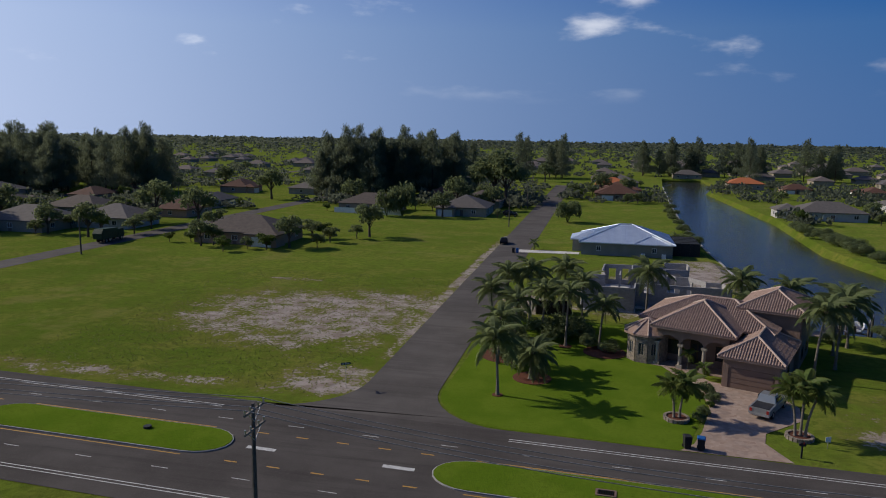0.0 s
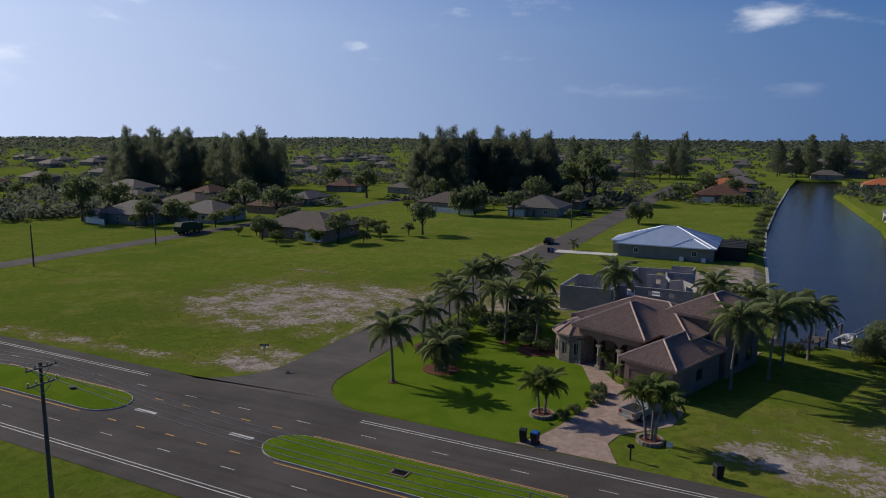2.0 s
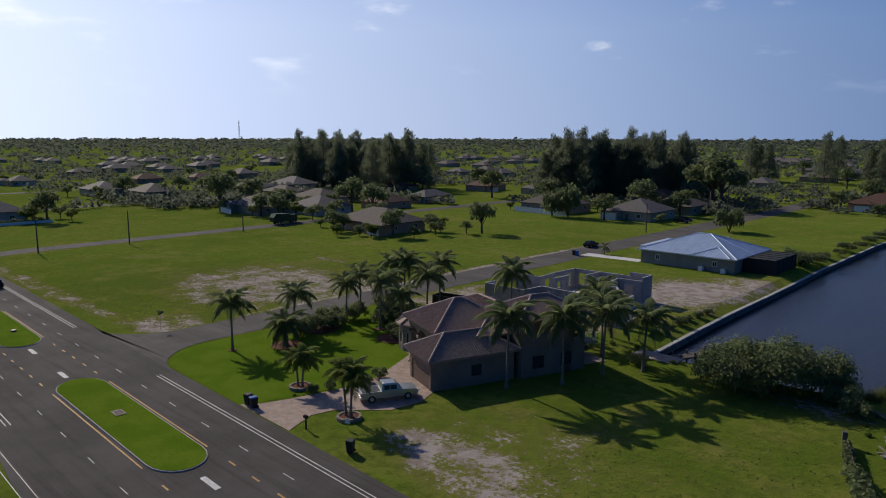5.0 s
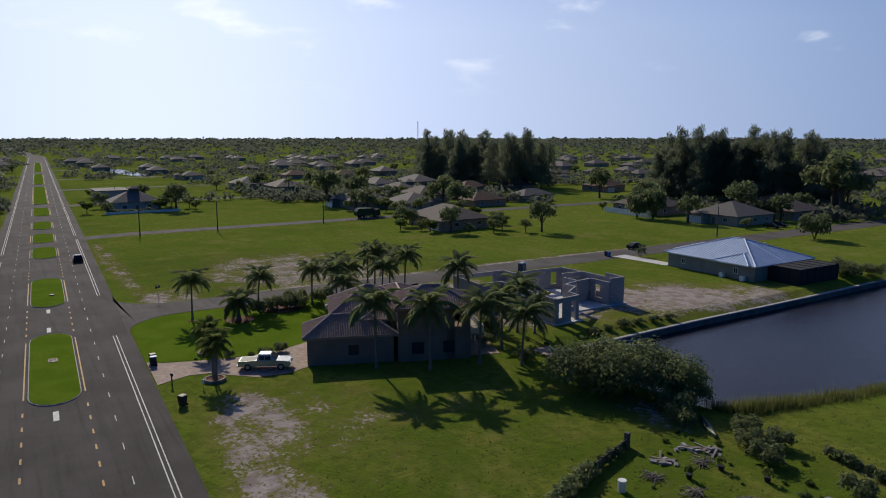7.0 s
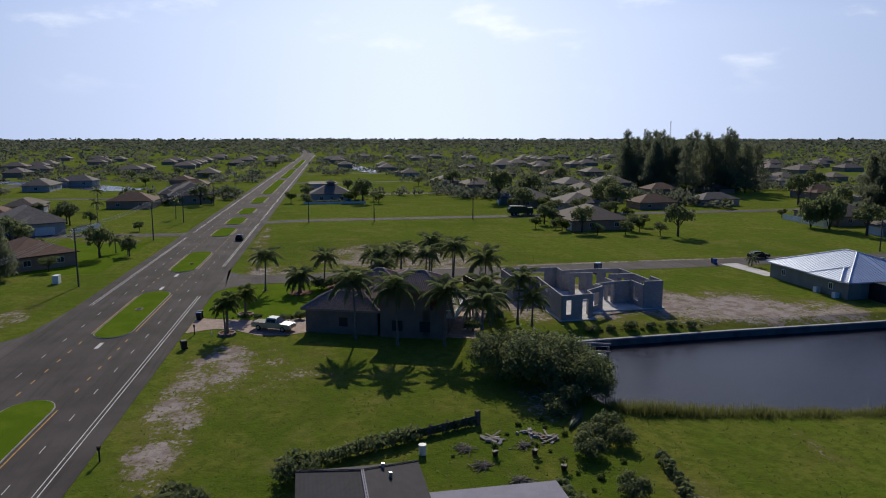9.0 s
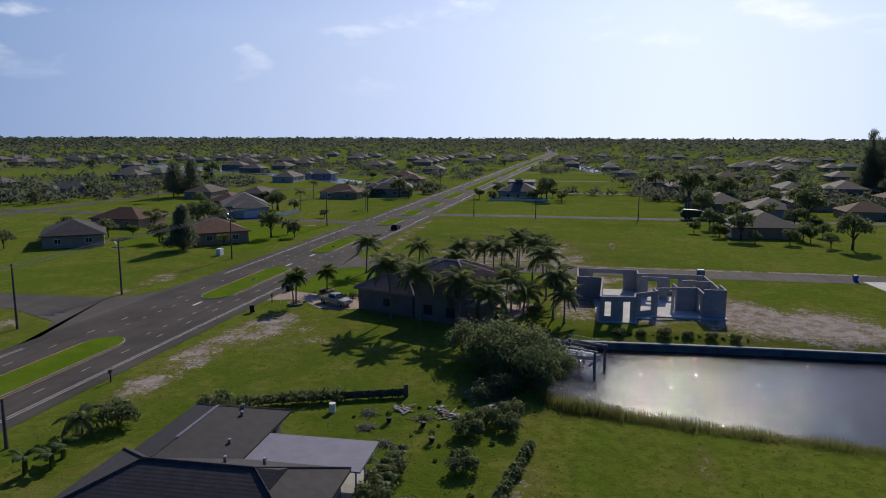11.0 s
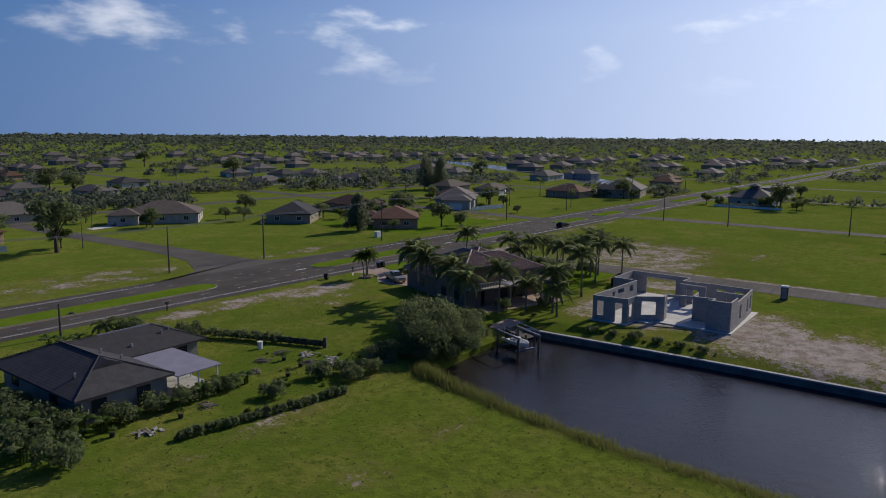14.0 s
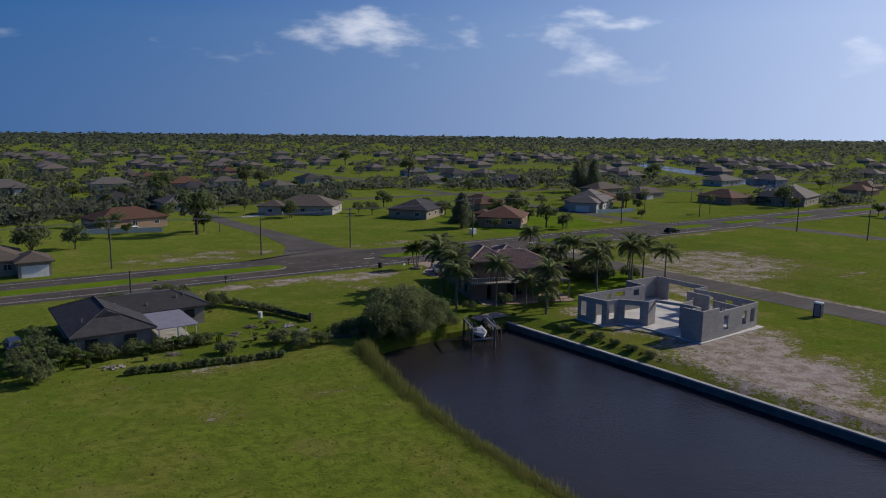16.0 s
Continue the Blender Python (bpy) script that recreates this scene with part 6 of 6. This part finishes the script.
def profile_body(pts, w, inset=0.0):
    """A car body: a side outline drawn out to a width, upper points pulled in."""
    bm = bmesh.new()
    zs = [z for _, z in pts]
    top = max(zs)
    rows = []
    for s in (-1, 1):
        rows.append([bm.verts.new((x, s * (w / 2 - inset * max(0, (z - 0.9) / (top - 0.9 + 1e-6))), z)) for x, z in pts])
    bm.faces.new(rows[0][::-1]), bm.faces.new(rows[1])
    n = len(pts)
    for i in range(n):
        bm.faces.new((rows[0][i], rows[0][(i + 1) % n], rows[1][(i + 1) % n], rows[1][i]))
    bmesh.ops.recalc_face_normals(bm, faces=bm.faces)
    bmesh.ops.bevel(bm, geom=list(bm.edges), offset=0.04, segments=2, affect="EDGES")
    return bm


def pickup(m, label, paint, group="parked vehicles"):
    ob = thing("pickup_truck", m, label, "pickup truck", group)
    part("body", profile_body([(-2.9, 0.45), (2.85, 0.42), (2.95, 0.75), (2.85, 1.02), (1.45, 1.12), (-0.75, 1.12), (-2.9, 1.08)], 1.95), paint, ob)
    cab = part("cab", profile_body([(-0.85, 1.08), (1.35, 1.08), (0.65, 1.78), (-0.65, 1.80)], 1.82, 0.22), paint, ob)
    part("window", boxes((-0.55, -0.885, 1.2, 0.0, 0.885, 1.62), (0.08, -0.89, 1.2, 0.72, 0.89, 1.6)), "glass", cab)
    bm = bmesh.new()
    vs = [bm.verts.new(p) for p in ((1.30, -0.78, 1.16), (1.30, 0.78, 1.16), (0.74, 0.66, 1.74), (0.74, -0.66, 1.74))]
    bm.faces.new(vs)
    bmesh.ops.translate(bm, verts=bm.verts, vec=(0.03, 0, 0.03))
    part("windscreen", bm, "glass", cab)
    part("bed", boxes((-2.75, -0.8, 1.09, -0.92, 0.8, 1.125)), "black", ob, "dark open load bed")
    for y in (-0.75, 0.75):
        part("headlight", boxes((2.90, y - 0.16, 0.72, 2.985, y + 0.16, 0.92)), "white", ob)
        part("tail_light", boxes((-2.96, y - 0.1, 0.7, -2.88, y + 0.1, 1.0)), "red", ob)
    part("bumper", boxes((-3.02, -0.9, 0.42, -2.88, 0.9, 0.6)), "steel", ob)
    wheel_set(ob, (-1.85, 1.85), (-0.86, 0.86), 0.38, 0.26)
    return ob


def car(m, label, paint, group="parked vehicles"):
    ob = thing("car", m, label, "car", group)
    part("body", profile_body([(-2.3, 0.35), (2.3, 0.32), (2.38, 0.65), (2.2, 0.86), (1.1, 0.98), (-2.2, 1.02), (-2.36, 0.7)], 1.82), paint, ob)
    cab = part("cabin", profile_body([(-2.1, 0.98), (1.15, 0.95), (0.35, 1.50), (-1.5, 1.54)], 1.66, 0.2), paint, ob)
    part("window", boxes((-1.55, -0.80, 1.06, -0.55, 0.80, 1.4), (-0.45, -0.80, 1.06, 0.42, 0.80, 1.38)), "glass", cab)
    for y in (-0.66, 0.66):
        part("headlight", boxes((2.30, y - 0.16, 0.6, 2.40, y + 0.16, 0.76)), "white", ob)
    wheel_set(ob, (-1.4, 1.4), (-0.80, 0.80), 0.33, 0.22)
    return ob


pickup(pose(13.8, 70.9, 0.042, 0, 0, 62), "silver-beige pickup truck parked on a paver driveway", "silver")
car(pose(-75.0, edge(-75) - 3.3, 0.03, 0, 0, 178), "black sport utility car on the main road", "dark_car", "cars on the road")
car(pose(-25.4, 171.8, 0.03, 0, 0, 95), "black car parked at the street's edge", "dark_car")
car(pose(-31.5, 233, 0.0, 0, 0, 10), "dark car parked in a front yard", "dark_car")
car(pose(-32.5, 238, 0.0, 0, 0, 10), "dark car parked in a front yard", "dark_car")
car(pose(86.8, 83.5, 0.0, 0, 0, 95), "dark blue car parked beside a house", "blue_grey")
car(pose(51, -20, 0.0, 0, 0, 20), "white car parked under trees", "white")
car(pose(5, -41, 0.04, 0, 0, 20), "silver car parked on a driveway", "silver")
car(pose(-96, 3, 0.0, 0, 0, 120), "silver car parked beside a house", "silver")
truck = thing("garbage_truck", pose(-116, 146, 0.03, 0, 0, 92), "large dark green refuse truck standing in the street", "truck", "parked vehicles")
part("body", profile_body([(-4.2, 0.9), (1.6, 0.9), (1.7, 3.1), (-3.6, 3.3), (-4.4, 2.2)], 2.4), "green_paint", truck)
part("cab", profile_body([(1.8, 0.6), (4.1, 0.6), (4.1, 1.8), (3.9, 2.7), (1.8, 2.7)], 2.3), "green_paint", truck)
part("windscreen", boxes((4.02, -0.95, 1.7, 4.13, 0.95, 2.4)), "glass", truck)
wheel_set(truck, (-2.6, -1.4, 3.0), (-1.0, 1.0), 0.5, 0.3)

# ---------------------------------------------------------------- poles and wires
def utility_pole(x, y, h, arms=1, yaw=90):
    ob = thing("utility_pole", pose(x, y, 0, 0, 0, yaw), "weathered timber utility pole with crossarms", "utility pole", "utility poles")
    bm = bmesh.new()
    tube(bm, [(0, 0, -0.1), (0, 0, h * 0.5), (0, 0, h)], [0.17, 0.145, 0.11], 9)
    part("pole", bm, "wood_pole", ob)
    for k in range(arms):
        z = h - 0.35 - 1.15 * k
        arm = part("crossarm", boxes((-1.15, -0.16, z - 0.06, 1.15, -0.05, z + 0.06)), "wood", ob)
        for s in (-1.05, -0.45, 0.45, 1.05):
            bm = bmesh.new()
            tube(bm, [(s, -0.1, z + 0.06), (s, -0.1, z + 0.3)], [0.05, 0.07], 7)
            part("insulator", bm, "steel", arm)
        bm = bmesh.new()
        tube(bm, [(0.0, -0.1, z - 0.75), (0.75, -0.1, z - 0.05)], 0.025, 5)
        tube(bm, [(0.0, -0.1, z - 0.75), (-0.75, -0.1, z - 0.05)], 0.025, 5)
        part("brace", bm, "steel", arm)
    return ob


LINE = [(-300, 47.0, 10.0), (-230, 44.0, 10.0), (-170, 41.5, 10.0), (-117, 38.8, 9.6), (-79, 37.4, 9.8), (-21.8, 36.0, 10.4), (13.6, 34.0, 9.4), (66, 32.8, 9.6), (120, 31.0, 9.6)]
for x, y, h in LINE:
    utility_pole(x, y, h, 2, 88)
for dx in (-1.05, -0.45, 0.45, 1.05):
    for (a, b, c), (d, e, f) in zip(LINE, LINE[1:]):
        bm = bmesh.new()
        tube(bm, [(a + (d - a) * k / 10, b + (e - b) * k / 10 + dx, c + (f - c) * k / 10 - 0.05 - 2.6 * k / 10 * (1 - k / 10)) for k in range(11)], 0.026, 4, False)
        solid("power_line", bm, "wire", "thin sagging overhead power cable", "cable", "power lines")
for x, y, h in ((35.3, 33.0, 9.0), (-109.5, 76.5, 7.6), (-108.2, 96.4, 8.2), (-109, 128, 8.0), (-28.5, 205, 8), (-29, 262, 8), (68.3, 60.2, 4.4)):
    utility_pole(x, y, h, 0, 10)

# ---------------------------------------------------------------- small things near the road
def wheelie_bin(x, y, body, lid, label, rz):
    ob = thing("wheeled_bin", pose(x, y, 0.042, 0, 0, rz), label, "rubbish bin", "bins at the kerb")
    bm = bmesh.new()
    lo = [bm.verts.new(p) for p in ((-0.24, -0.27, 0.03), (0.24, -0.27, 0.03), (0.24, 0.27, 0.03), (-0.24, 0.27, 0.03))]
    hi = [bm.verts.new(p) for p in ((-0.31, -0.36, 1.0), (0.31, -0.36, 1.0), (0.31, 0.36, 1.0), (-0.31, 0.36, 1.0))]
    bm.faces.new(lo[::-1]), bm.faces.new(hi)
    for i in range(4):
        bm.faces.new((lo[i], lo[(i + 1) % 4], hi[(i + 1) % 4], hi[i]))
    part("body", bm, body, ob)
    part("lid", profile_body([(-0.36, 1.0), (0.36, 1.0), (0.30, 1.1), (-0.30, 1.13)], 0.74), lid, ob)
    for s in (-0.28, 0.28):
        bm = bmesh.new()
        tube(bm, [(s - 0.04, 0.3, 0.12), (s + 0.04, 0.3, 0.12)], 0.12, 10)
        part("wheel", bm, "tyre", ob)
    return ob


wheelie_bin(5.2, 60.2, "black", "black", "black wheeled rubbish bin at the roadside", 10)
wheelie_bin(6.3, 60.1, "black", "blue", "dark wheeled bin with a bright blue lid", -8)
wheelie_bin(-21.5, 158.6, "black", "black", "black wheeled rubbish bin at the roadside", 0)
wheelie_bin(-20.6, 158.4, "blue", "blue", "blue wheeled recycling bin at the roadside", 0)
wheelie_bin(20.9, 60.3, "black", "black", "dark wheeled rubbish bin on the verge", 30)


def mailbox(x, y, label):
    ob = thing("mailbox", pose(x, y, 0, 0, 0, 4), label, "mailbox", "mailboxes")
    part("post", boxes((-0.06, -0.06, -0.05, 0.06, 0.06, 1.05)), "black", ob)
    part("box", profile_body([(-0.28, 1.05), (0.28, 1.05), (0.28, 1.28), (0.16, 1.38), (-0.16, 1.38), (-0.28, 1.28)], 0.24), "black", ob)
    part("flag", boxes((0.05, -0.16, 1.25, 0.09, -0.13, 1.45)), "red", ob)


mailbox(14.2, 60.6, "black roadside mailbox on a post")
mailbox(52.0, 58.6, "dark roadside mailbox on a post")
yard = thing("yard_sign", pose(16.9, 63.2, 0, 0, 0, 20), "small white diamond yard marker on a stake", "sign")
part("stake", boxes((-0.03, -0.02, -0.05, 0.03, 0.02, 0.7)), "steel", yard)
part("board", boxes((-0.24, -0.03, 0.55, 0.24, 0.0, 1.03)), "white", yard).matrix_basis = pose(0, 0, 0)
street = thing("street_sign", pose(-27.5, 66.6, 0, 0, 0, 30), "green street name sign on a thin post", "sign")
b = bmesh.new()
tube(b, [(0, 0, -0.05), (0, 0, 2.7)], 0.03, 6)
part("post", b, "steel", street)
part("blade", boxes((-0.5, -0.015, 2.45, 0.5, 0.015, 2.68)), "green_paint", street)
part("blade", boxes((-0.015, -0.5, 2.2, 0.015, 0.5, 2.42)), "green_paint", street)
for k in range(3):
    part("letter_bar", boxes((-0.4 + 0.28 * k, -0.022, 2.53, -0.2 + 0.28 * k, 0.022, 2.6)), "white", street)
inlet = thing("storm_drain", pose(-1.5, 50.3, 0.16, 0, 0, -2), "square concrete storm drain with a rusty grate", "drain")
part("collar", boxes((-0.75, -0.5, -0.1, 0.75, -0.36, 0.06), (-0.75, 0.36, -0.1, 0.75, 0.5, 0.06), (-0.75, -0.36, -0.1, -0.6, 0.36, 0.06), (0.6, -0.36, -0.1, 0.75, 0.36, 0.06)), "garage", inlet)
grate = part("grate", boxes((-0.6, -0.36, -0.05, 0.6, 0.36, 0.0)), "mulch", inlet)
for k in range(7):
    part("bar", boxes((-0.56 + 0.17 * k, -0.36, 0.0, -0.5 + 0.17 * k, 0.36, 0.04)), "bronze", grate)
for x, y in ((-40.5, 52.3), (62.0, 50.0)):
    b = bmesh.new()
    ring_disc(b, x, y, 0.16, 0.36, 0.35, 10)
    solid("utility_cover", b, "black", "small dark round utility cover on the median", "utility cover")
cab = thing("utility_cabinet", pose(-25.6, 31.3, 0), "pale metal utility cabinet on the verge", "utility cabinet")
part("body", boxes((-0.8, -0.5, 0, 0.8, 0.5, 1.5)), "white", cab)
part("door", boxes((-0.7, -0.53, 0.1, -0.03, -0.5, 1.4), (0.03, -0.53, 0.1, 0.7, -0.5, 1.4)), "tin", cab)

# ---------------------------------------------------------------- building site
toilet = thing("portable_toilet", pose(-15.3, 130.4, 0.0, 0, 0, 8), "dark blue-grey portable toilet with a pale roof on a building site", "portable toilet")
part("cabin", boxes((-0.55, -0.55, 0.08, 0.55, 0.55, 2.05)), "blue_grey", toilet)
part("roof", profile_body([(-0.6, 2.05), (0.6, 2.05), (0.4, 2.28), (-0.4, 2.28)], 1.2), "white", toilet)
part("door", boxes((0.55, -0.38, 0.12, 0.58, 0.38, 1.95)), "tin", toilet)
part("skid", boxes((-0.6, -0.6, 0, 0.6, 0.6, 0.08)), "black", toilet)
dump = thing("skip", pose(-9.0, 104.6, 0, 0, 0, 10), "dark open-topped steel waste skip", "skip")
part("bin", boxes((-2.6, -1.15, 0.15, 2.6, -1.05, 1.6), (-2.6, 1.05, 0.15, 2.6, 1.15, 1.6), (-2.6, -1.05, 0.15, -2.5, 1.05, 1.6), (2.5, -1.05, 0.15, 2.6, 1.05, 1.6), (-2.6, -1.15, 0.05, 2.6, 1.15, 0.15)), "bronze", dump)
for k in range(6):
    part("rib", boxes((-2.4 + 0.94 * k, -1.24, 0.15, -2.3 + 0.94 * k, -1.15, 1.55)), "bronze", dump)

# ---------------------------------------------------------------- boat lift at the canal's head
dock = thing("boat_lift", pose(33.4, 108.4, -0.3, 0, 0, 66), "timber-piled boat lift with pale steel beams", "boat lift")
for x in (-2.3, 2.3):
    for y in (-1.6, 1.6):
        b = bmesh.new()
        tube(b, [(x, y, -2.9), (x, y, 1.5)], 0.16, 9)
        part("piling", b, "wood_pole", dock)
for y in (-1.6, 1.6):
    part("beam", boxes((-2.6, y - 0.08, 1.5, 2.6, y + 0.08, 1.68)), "tin", dock)
    for k in range(4):
        b = bmesh.new()
        tube(b, [(-2.4 + 1.6 * k, y, 1.68), (-2.4 + 1.6 * k, y, 2.2)], 0.03, 5)
        part("stanchion", b, "steel", dock)
    b = bmesh.new()
    tube(b, [(-2.4, y, 2.2), (2.4, y, 2.2)], 0.03, 5)
    part("rail", b, "steel", dock)
for x in (-1.6, 1.6):
    part("cradle", boxes((x - 0.1, -1.5, -0.35, x + 0.1, 1.5, -0.15)), "tin", dock)
walkway = thing("dock", pose(29.8, 107.2, -0.2, 0, 0, 66), "narrow grey timber dock", "dock")
for k in range(18):
    part("plank", boxes((-3.8 + 0.3 * k, -0.8, 0.1, -3.54 + 0.3 * k, 0.8, 0.15)), "wood_pole", walkway)
part("stringer", boxes((-3.8, -0.7, -0.08, 1.6, -0.55, 0.1)), "wood_pole", walkway)
part("stringer", boxes((-3.8, 0.55, -0.08, 1.6, 0.7, 0.1)), "wood_pole", walkway)
for x in (-3.0, -0.8, 1.4):
    for y in (-0.7, 0.7):
        b = bmesh.new()
        tube(b, [(x, y, -2.9), (x, y, 0.6)], 0.12, 7)
        part("piling", b, "wood_pole", walkway)


def boat(m):
    ob = thing("motor_boat", m, "white open motor boat held on a lift", "boat")
    bm = bmesh.new()
    rings = []
    for t in range(9):
        k = t / 8
        x = -2.9 + 5.8 * k
        w = 1.12 * (1 - max(0, (k - 0.55) / 0.45) ** 2.2) + 0.02
        rise = 0.35 * max(0, k - 0.4)
        rings.append([bm.verts.new(p) for p in ((x, -w, 0.85 + rise), (x, -w * 0.82, 0.25 + rise), (x, 0, 0.0 + rise * 1.6), (x, w * 0.82, 0.25 + rise), (x, w, 0.85 + rise), (x, w * 0.8, 0.80 + rise), (x, w * 0.7, 0.40 + rise), (x, -w * 0.7, 0.40 + rise), (x, -w * 0.8, 0.80 + rise))])
    for a, c in zip(rings, rings[1:]):
        for i in range(9):
            bm.faces.new((a[i], a[(i + 1) % 9], c[(i + 1) % 9], c[i]))
    bm.faces.new(rings[0]), bm.faces.new(rings[-1][::-1])
    bmesh.ops.recalc_face_normals(bm, faces=bm.faces)
    part("hull", bm, "white", ob)
    part("console", profile_body([(-0.4, 0.4), (0.5, 0.4), (0.35, 1.3), (-0.1, 1.45)], 0.8), "white", ob)
    part("outboard", profile_body([(-3.4, 0.1), (-2.95, 0.1), (-2.9, 1.2), (-3.35, 1.35)], 0.42), "black", ob)
    for y in (-0.35, 0.35):
        part("seat", boxes((-1.4, y - 0.28, 0.4, -0.8, y + 0.28, 0.95)), "tin", ob)
    return ob


boat(pose(33.4, 108.4, -0.45, 0, 0, 66) @ Matrix.Scale(0.82, 4))

# ---------------------------------------------------------------- yard clutter by the dark-roofed house
yr = random.Random(44)
bucket = thing("bucket", pose(55.7, 84.6, 0), "white plastic drum standing in a yard", "drum")
b = bmesh.new()
tube(b, [(0, 0, 0), (0, 0, 0.85)], [0.3, 0.32], 14)
part("body", b, "white", bucket)
b = bmesh.new()
tube(b, [(0, 0, 0.85), (0, 0, 0.9)], 0.34, 14)
part("lid", b, "white", bucket)
for i, (x, y) in enumerate(((55.5, 88.2), (57.0, 90.5), (54.0, 91.0), (55.8, 93.5), (57.4, 93.8), (53.6, 94.8), (58.8, 89.0), (60.5, 95.2), (55.0, 95.8), (62.0, 91.4), (74.4, 96.2), (78.2, 97.0), (71.2, 95.6), (80.5, 95.2))):
    kind = i % 3
    if kind == 0:
        t = thing("brush_pile", pose(x, y, 0), "pile of cut dry branches on the grass", "brush pile", "yard piles")
        b = bmesh.new()
        for _ in range(26):
            a, l, z = yr.uniform(0, 6.28), yr.uniform(0.5, 1.2), yr.uniform(0.08, 0.45)
            c = (yr.gauss(0, 0.35), yr.gauss(0, 0.35))
            tube(b, [(c[0] - l * math.cos(a), c[1] - l * math.sin(a), 0.03), (c[0] + l * math.cos(a) * 0.5, c[1] + l * math.sin(a) * 0.5, z)], 0.03, 4, False)
        part("brushwood", b, "wood", t)["kind"] = "stuff"
    elif kind == 1:
        t = thing("potted_plant", pose(x, y, 0), "plant in a black nursery pot", "potted plant", "yard pots")
        b = bmesh.new()
        tube(b, [(0, 0, 0), (0, 0, 0.4)], [0.2, 0.27], 10)
        part("pot", b, "black", t)
        b = bmesh.new()
        leaf_cloud(b, [(0, 0, 0.75, 0.35, 0.35, 0.35)], 60, 0.16, yr)
        part("foliage", b, "leaf_light", t)
    else:
        t = thing("rubble_heap", pose(x, y, 0, 0, 0, yr.uniform(0, 360)), "low heap of broken pale blocks and grey boards", "rubble", "yard rubble")
        b = bmesh.new()
        for _ in range(9):
            q, l = yr.uniform(0, 360), yr.uniform(0.12, 0.3)
            box(b, -l, -l * 0.6, -0.04, l, l * 0.6, l * yr.uniform(0.5, 1.0), pose(yr.gauss(0, 0.45), yr.gauss(0, 0.45), 0.0, yr.uniform(-14, 14), yr.uniform(-14, 14), q))
        part("rubble", b, "block", t)["kind"] = "stuff"
        b = bmesh.new()
        for _ in range(5):
            box(b, -0.9, -0.09, 0.0, 0.9, 0.09, 0.04, pose(yr.gauss(0, 0.4), yr.gauss(0, 0.4), 0.12, yr.uniform(-6, 6), yr.uniform(-7, 7), yr.uniform(0, 360)))
        part("scrap_timber", b, "wood", t)["kind"] = "stuff"
canoe = thing("upturned_canoe", pose(51.4, 99.8, 0, 0, 0, -35), "dark green upturned canoe near the canal", "canoe")
b = bmesh.new()
prev = None
for k in range(9):
    x = -2.4 + 0.6 * k
    w = 0.45 * math.sin(math.pi * (0.06 + 0.88 * k / 8))
    row = [b.verts.new(p) for p in ((x, -w, 0.02), (x, -w * 0.7, 0.3), (x, 0, 0.42), (x, w * 0.7, 0.3), (x, w, 0.02))]
    if prev:
        for i in range(4):
            b.faces.new((prev[i], prev[i + 1], row[i + 1], row[i]))
    prev = row
part("hull", b, "green_paint", canoe)
shed = thing("timber_post", pose(50.4, 90.6, 0, 0, 0, 20), "dark timber post standing at a fence end", "post")
part("post", boxes((-0.2, -0.2, 0, 0.2, 0.2, 1.3)), "wood_pole", shed)

# ---------------------------------------------------------------- fences, pool, mast
def panel_fence(pts, h, mat, label):
    ob = thing("fence", pose(0, 0, 0), label, "fence", "fences")
    for (a, b_), (c, d) in zip(pts, pts[1:]):
        n = max(1, int(math.hypot(c - a, d - b_) / 2.4))
        for k in range(n):
            p, q = (a + (c - a) * k / n, b_ + (d - b_) * k / n), (a + (c - a) * (k + 1) / n, b_ + (d - b_) * (k + 1) / n)
            bm = bmesh.new()
            wall_run(bm, p, q, 0.05, h, 0.05)
            part("panel", bm, mat, ob)
            part("post", boxes((p[0] - 0.07, p[1] - 0.07, 0, p[0] + 0.07, p[1] + 0.07, h + 0.1)), mat, ob)


panel_fence([(-90, 225), (-68, 222.5), (-66, 222.4)], 1.8, "white", "white vinyl panel fence behind a lawn")
panel_fence([(-172, 158), (-160, 150), (-150, 148)], 1.7, "white", "white vinyl panel fence beside a house")
panel_fence([(64, -22), (44, -15.5)], 1.4, "white", "low white picket fence along a lawn")
panel_fence([(-94, 14), (-110, 17)], 1.4, "white", "low white picket fence along a lawn")
hedge([(-170, 76), (-170, 98)], 1.2, 1.6, "leaf", "clipped hedge along a white house", 30, 55, 0.4)
panel_fence([(-169, 75), (-169, 99)], 0.9, "white", "low white wall along a street")
pool = thing("swimming_pool", pose(74, -56, 0), "bright turquoise swimming pool with pale coping", "pool")
part("coping", boxes((-5.5, -3.2, 0, 5.5, 3.2, 0.12)), "slab", pool)
part("water", boxes((-4.8, -2.5, 0.1, 4.8, 2.5, 0.135)), "pool", pool)
mast = thing("radio_mast", pose(-1480, 940, 0), "distant slender lattice radio mast", "mast")
b = bmesh.new()
for k in range(3):
    a = k * math.tau / 3
    tube(b, [(2.2 * math.cos(a), 2.2 * math.sin(a), 0), (1.0 * math.cos(a), 1.0 * math.sin(a), 62)], 0.35, 4)
part("legs", b, "steel", mast)
for k in range(12):
    z = 4 + 4.8 * k
    b = bmesh.new()
    r0 = 2.2 - 1.2 * z / 62
    for j in range(3):
        a, c = j * math.tau / 3, (j + 1) * math.tau / 3
        tube(b, [(r0 * math.cos(a), r0 * math.sin(a), z), (r0 * math.cos(c), r0 * math.sin(c), z + 3)], 0.22, 4)
    part("brace", b, "steel", mast)
